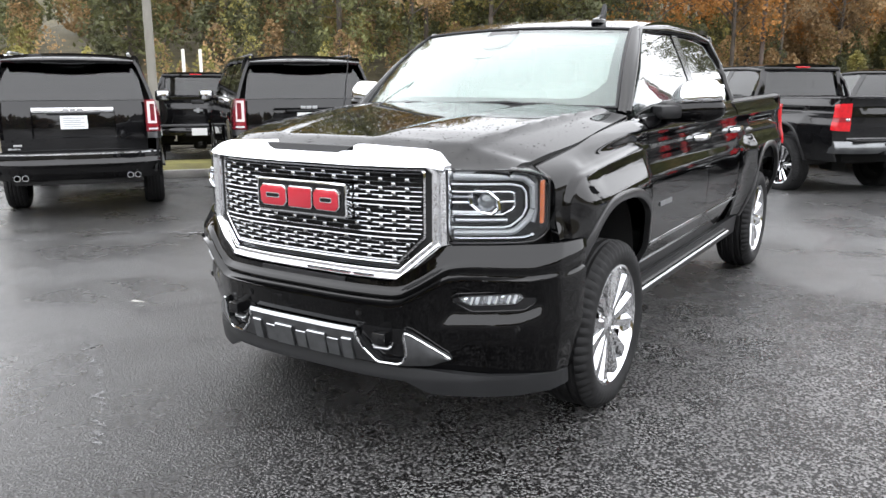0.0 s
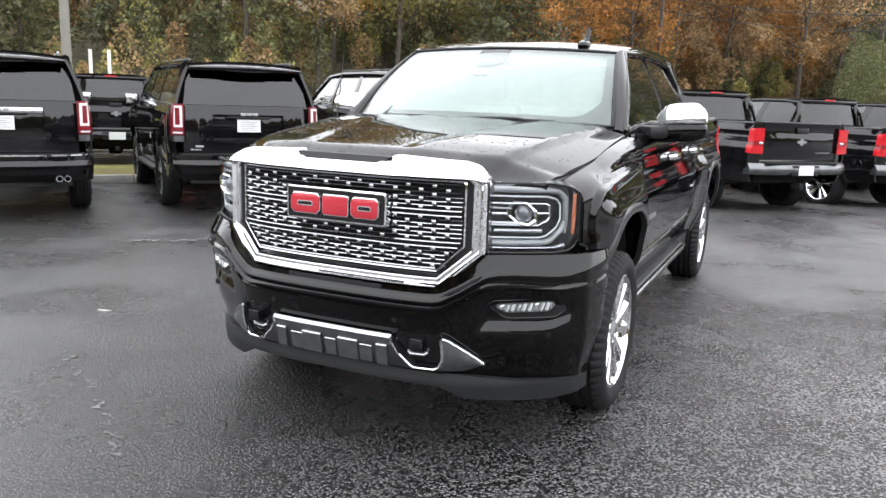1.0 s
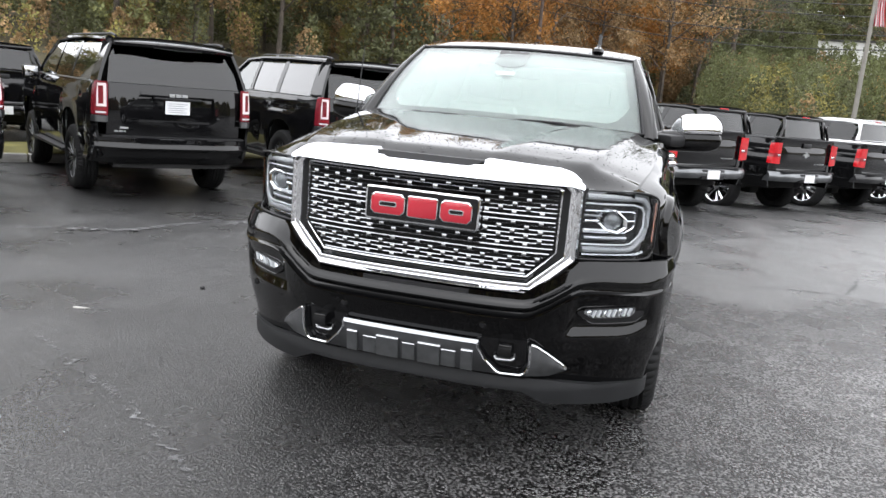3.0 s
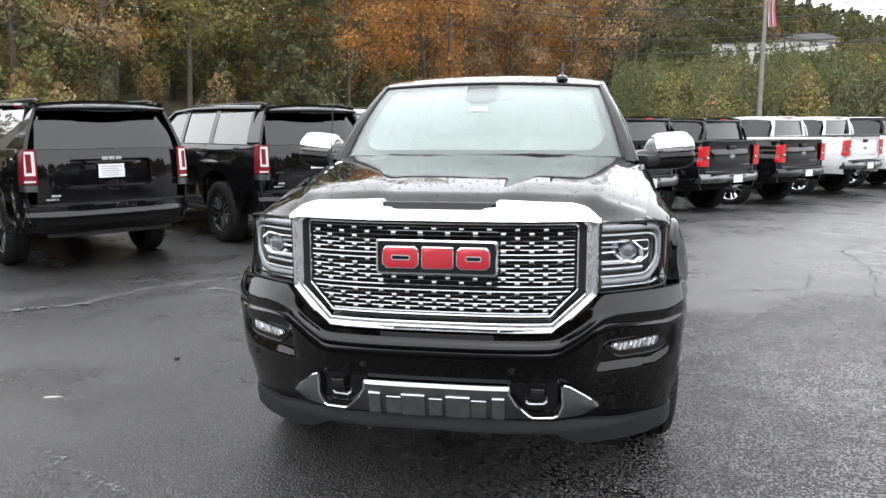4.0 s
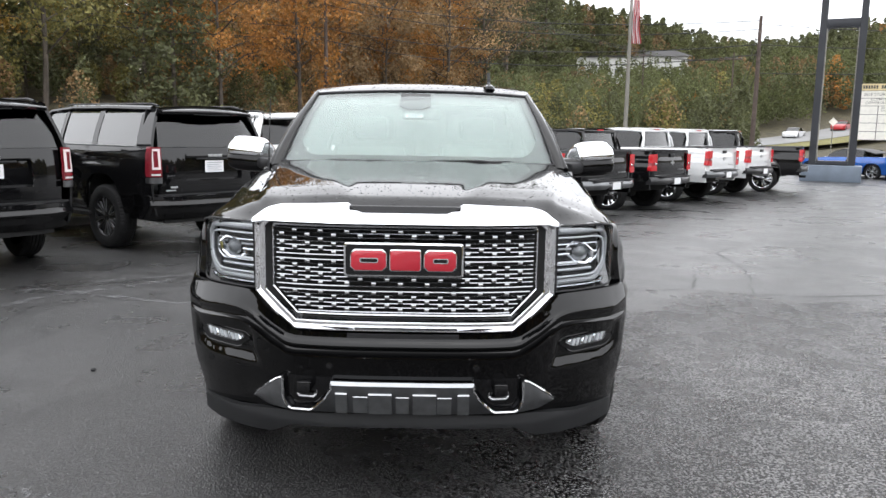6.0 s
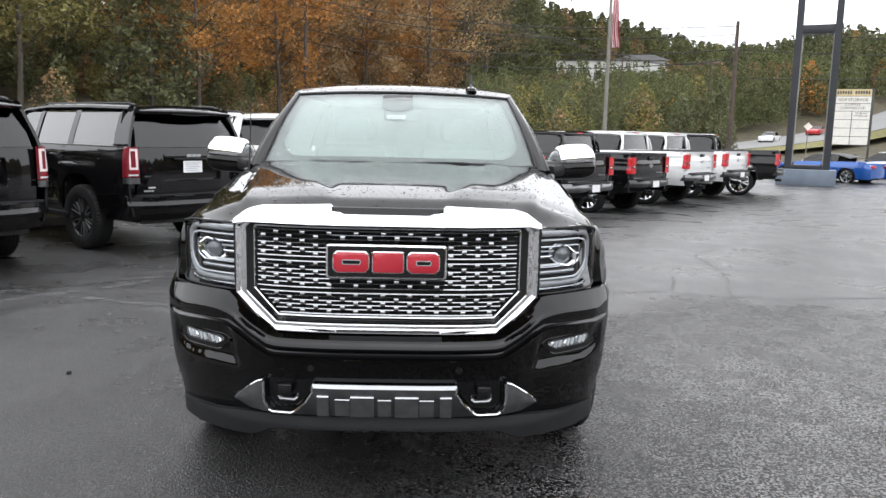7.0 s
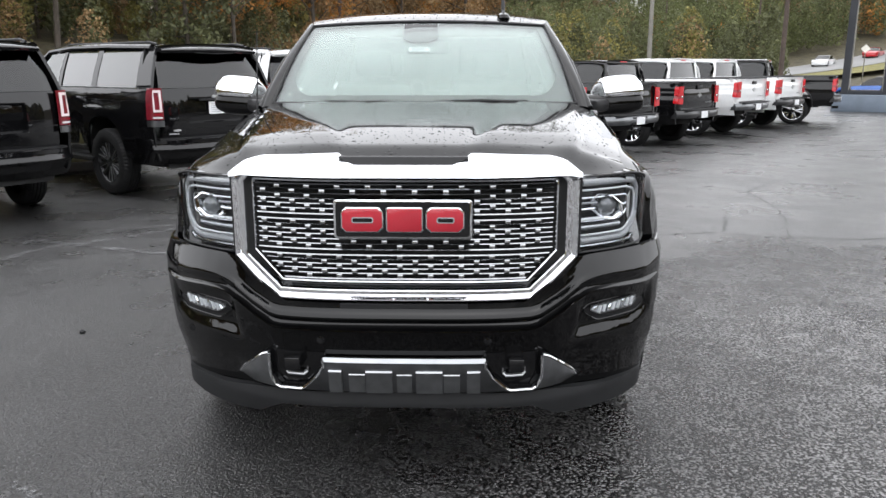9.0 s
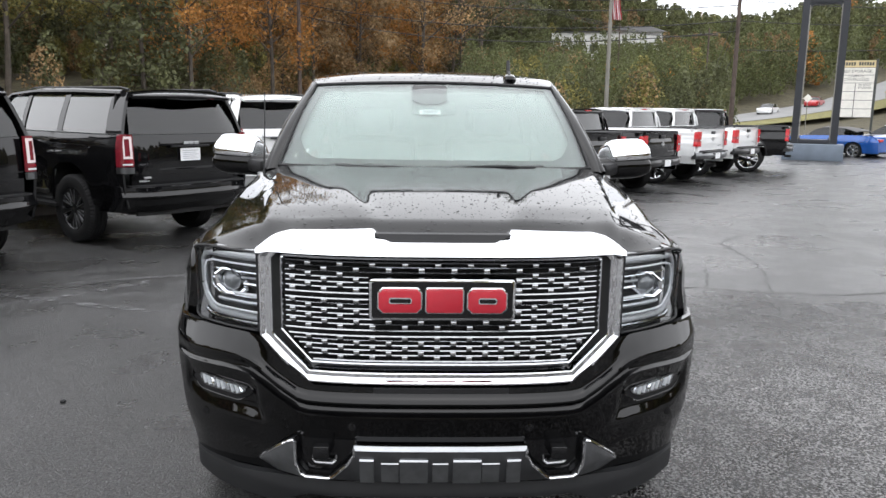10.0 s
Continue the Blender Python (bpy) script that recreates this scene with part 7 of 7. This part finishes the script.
def pine(rng, h, kind, density=1.0):
    """A straight trunk with drooping whorls of needles."""
    bm = bmesh.new()
    tube([Vector((0, 0, -0.3)), Vector((0.05, 0, h * 0.5)), Vector((0, 0, h))], [0.14 * h / 12, 0.10 * h / 12, 0.015], 7, bm=bm)
    cs, ss = [], []
    nw = int(17 * density)
    for k in range(nw):
        z = h * (0.10 + 0.88 * k / nw)
        reach = (h * 0.24) * (1 - (z / h) ** 1.5) * rng.uniform(0.75, 1.2) + 0.25
        for j in range(6):
            az = j * 1.047 + k * 0.7 + rng.normal(0, 0.2)
            tip = Vector((reach * math.cos(az), reach * math.sin(az), z - reach * rng.uniform(-0.15, 0.25)))
            root = Vector((0, 0, z))
            tube([root, tip], [0.02, 0.006], 4, bm=bm)
            m = int(rng.integers(36, 56))
            tt = rng.uniform(0.25, 1.1, m)[:, None]
            cs.append(np.array(root)[None] * (1 - tt) + np.array(tip)[None] * tt + rng.normal(0, 1, (m, 3)) * np.array([0.22, 0.22, 0.16]))
            ss.append(rng.uniform(0.08, 0.18, m))
    lm = leaf_mesh("crown", np.concatenate(cs), np.concatenate(ss), rng, 0.6, 2.0)
    lm.materials.append(LEAF[kind])
    return bm, lm


rng = np.random.default_rng(7)
TREES = []
for kind, h, maker in (("rust", 14, broadleaf), ("rust", 11, broadleaf), ("ochre", 13, broadleaf), ("ochre", 9, broadleaf), ("olive", 13, broadleaf), ("olive", 8, broadleaf), ("brown", 14, broadleaf), ("brown", 10, broadleaf), ("pine", 14, pine), ("darkpine", 10, pine), ("pine", 8, pine), ("darkpine", 15, broadleaf)):
    bm, lm = maker(rng, h, kind, 1.0)
    t = finish("trunk_shape", bm, BARK)
    TREES.append((kind, h, t.data, lm))
    bpy.data.objects.remove(t)
WORDS = {"rust": "tall broadleaf tree with rust-orange autumn leaves", "ochre": "broadleaf tree with yellow-ochre autumn leaves", "olive": "broadleaf tree with olive-green leaves", "brown": "thin broadleaf tree with dry brown leaves", "pine": "green pine with drooping branches", "darkpine": "dark green evergreen tree on the bank"}


def plant(x, y, idx, scale):
    kind, h, tm, lm = TREES[idx]
    t = thing("tree", WORDS[kind], "tree", "woods on the bank", pose(x, y, terrain(x, y), 0, 0, float(rng.uniform(0, 360))) @ Matrix.Diagonal((scale, scale, scale, 1)))
    for name, me in (("trunk", tm), ("crown", lm)):
        o = new(name, me)
        o.parent = t


# trees on the wooded bank, densest along its foot; their kinds change along it
STRETCHES = ((-47, (4, 5, 8, 9, 6, 4, 10)), (-43, (4, 9, 3, 4, 5)), (-33, (4, 5, 8, 6, 2)), (-25, (8, 4, 2, 6, 4, 10)), (-20, (2, 3, 4, 9, 3)), (-15.5, (9, 2, 4, 0, 11)), (1, (0, 0, 1, 1, 2, 6, 7)), (5, (11, 9, 8, 6, 11)), (90, (11, 9, 11, 8, 7, 9)))
for row in range(8):
    q = -34.0
    while q < 78:
        edge = 19 + max(0.0, q - 22) * 0.35
        s = edge + 4.5 + row * 4.2 + float(rng.normal(0, 1.0))
        x, y = sq(s, q + float(rng.normal(0, 0.9)))
        q += 3.1 + 0.35 * row
        az = math.degrees(math.atan2(x, y + 3))
        if az > 8.8 or (az < -53 and row > 2):
            continue
        pick = next(kinds for limit, kinds in STRETCHES if az + rng.normal(0, 1.2) < limit)
        plant(FAR * x, FAR * (y + 3) - 3, int(rng.choice(pick)), FAR * float(rng.uniform(0.62, 0.90)) * (1 - 0.55 * sm(51, 55, -az)) * (0.90 + 0.05 * row + 0.50 * sm(2.0, 5, az) * (1 - 0.8 * sm(5.8, 8.6, az))))


def forest(name, label, spots, kinds, lo, hi, leaf, per):
    """Far woods: each tree a crown of leaves in clumps, all in one mesh a colour."""
    for kind in sorted(set(kinds)):
        cs, ss = [], []
        for x, y in spots[kind]:
            h = rng.uniform(lo, hi)
            z0 = terrain(x, y)
            n = int(per * rng.uniform(0.7, 1.3))
            t = rng.uniform(0, 1, n)
            if "pine" in kind:
                r = h * 0.20 * (1 - t) ** 0.8 + 0.3
            else:
                r = h * 0.26 * np.sqrt(np.clip(1 - (2 * t - 0.9) ** 2, 0.05, 1))
            a = rng.uniform(0, 2 * math.pi, n)
            rr = r * np.sqrt(rng.uniform(0.25, 1, n)) * (1 + 0.25 * np.sin(3 * a + 7 * t))
            cs.append(np.stack([x + rr * np.cos(a), y + rr * np.sin(a), z0 + h * (0.12 + 0.88 * t)], 1))
            ss.append(rng.uniform(0.6, 1.4, n) * leaf * max(0.55, math.hypot(x, y) / 100))
        me = leaf_mesh(name, np.concatenate(cs), np.concatenate(ss), rng, 0.5, 1.5)
        me.materials.append(LEAF[kind])
        tagged(new(name, me), label, "woods", kind="stuff")


spots = {k: [] for k in ("youngpine", "pine", "darkpine", "rust", "olive", "brown")}
for k in range(3600):
    az = radians(float(rng.uniform(3, 46)))
    d = float(rng.uniform(72, 235))
    x, y = d * math.sin(az), d * math.cos(az) - 3
    near_road = any(math.hypot(x - px, y - py) < 9 for px, py in ((19, 78), (26, 83), (33, 88), (40, 92.5), (47, 97), (54, 102), (62, 107), (71, 114), (80, 121), (90, 130)))
    if near_road or (x > 24 and d < 112 and x > 0.30 * y) or (0.16 < x / y < 0.33 and 150 < d < 182):
        continue
    pn = noise.noise(Vector((x * 0.02, y * 0.02, 1.0)))
    kind = "youngpine" if d < 165 else "pine" if pn < 0.1 else "darkpine"
    if noise.noise(Vector((x * 0.035, y * 0.035, 7.0))) > 0.2 and rng.random() < 0.22:
        kind = "brown"
    elif rng.random() < 0.025:
        kind = str(rng.choice(["rust", "olive", "brown"]))
    spots[kind].append((x, y))
forest("distant_woods", "dense distant woods of pines with some autumn colour on the hills", spots, spots.keys(), 4.5, 9.0, 0.18, 300)
# low scrub along the foot of the bank
sc = {k: [] for k in ("olive", "brown", "darkpine")}
for k in range(540):
    q = float(rng.uniform(-34, 70))
    s = 19 + max(0.0, q - 22) * 0.35 + float(rng.uniform(2.5, 20))
    x, y = sq(s, q)
    if math.degrees(math.atan2(x, y + 3)) < 9.5:
        sc[str(rng.choice(["olive", "brown", "darkpine"]))].append((FAR * x, FAR * (y + 3) - 3))
for k in range(130):
    x, y = float(rng.uniform(7, 34)), float(rng.uniform(52, 84))
    if x < 0.42 * y and all(math.hypot(x - px, y - py) > 11 for px, py in ((19, 78), (26, 83), (33, 88), (40, 92))):
        sc[str(rng.choice(["olive", "darkpine", "brown", "darkpine", "darkpine"]))].append((x, y))
forest("undergrowth", "tangled green and brown undergrowth at the edge of the woods", sc, sc.keys(), 2.4, 6.0, 0.26, 560)
low = {k: [] for k in ("olive", "brown")}
for k in range(60):
    x, y = sq(float(rng.uniform(24, 34)), float(rng.uniform(-30, 6)))
    low["olive" if rng.random() < 0.6 else "brown"].append((x, y))
forest("bank_scrub", "low green and brown scrub on the grassy bank", low, low.keys(), 1.0, 2.4, 0.16, 260)
# unseen woods added behind the camera, to darken what paint and chrome mirror
bk = {k: [] for k in ("olive", "brown", "pine")}
for k in range(320):
    az = radians(float(rng.uniform(75, 275)))
    d = float(rng.uniform(46, 70))
    bk[str(rng.choice(["olive", "brown", "pine"]))].append((d * math.sin(az), d * math.cos(az)))
forest("woods_across_the_lot", "dark line of woods added out of view to shape reflections", bk, bk.keys(), 7.0, 10.5, 1.2, 360)
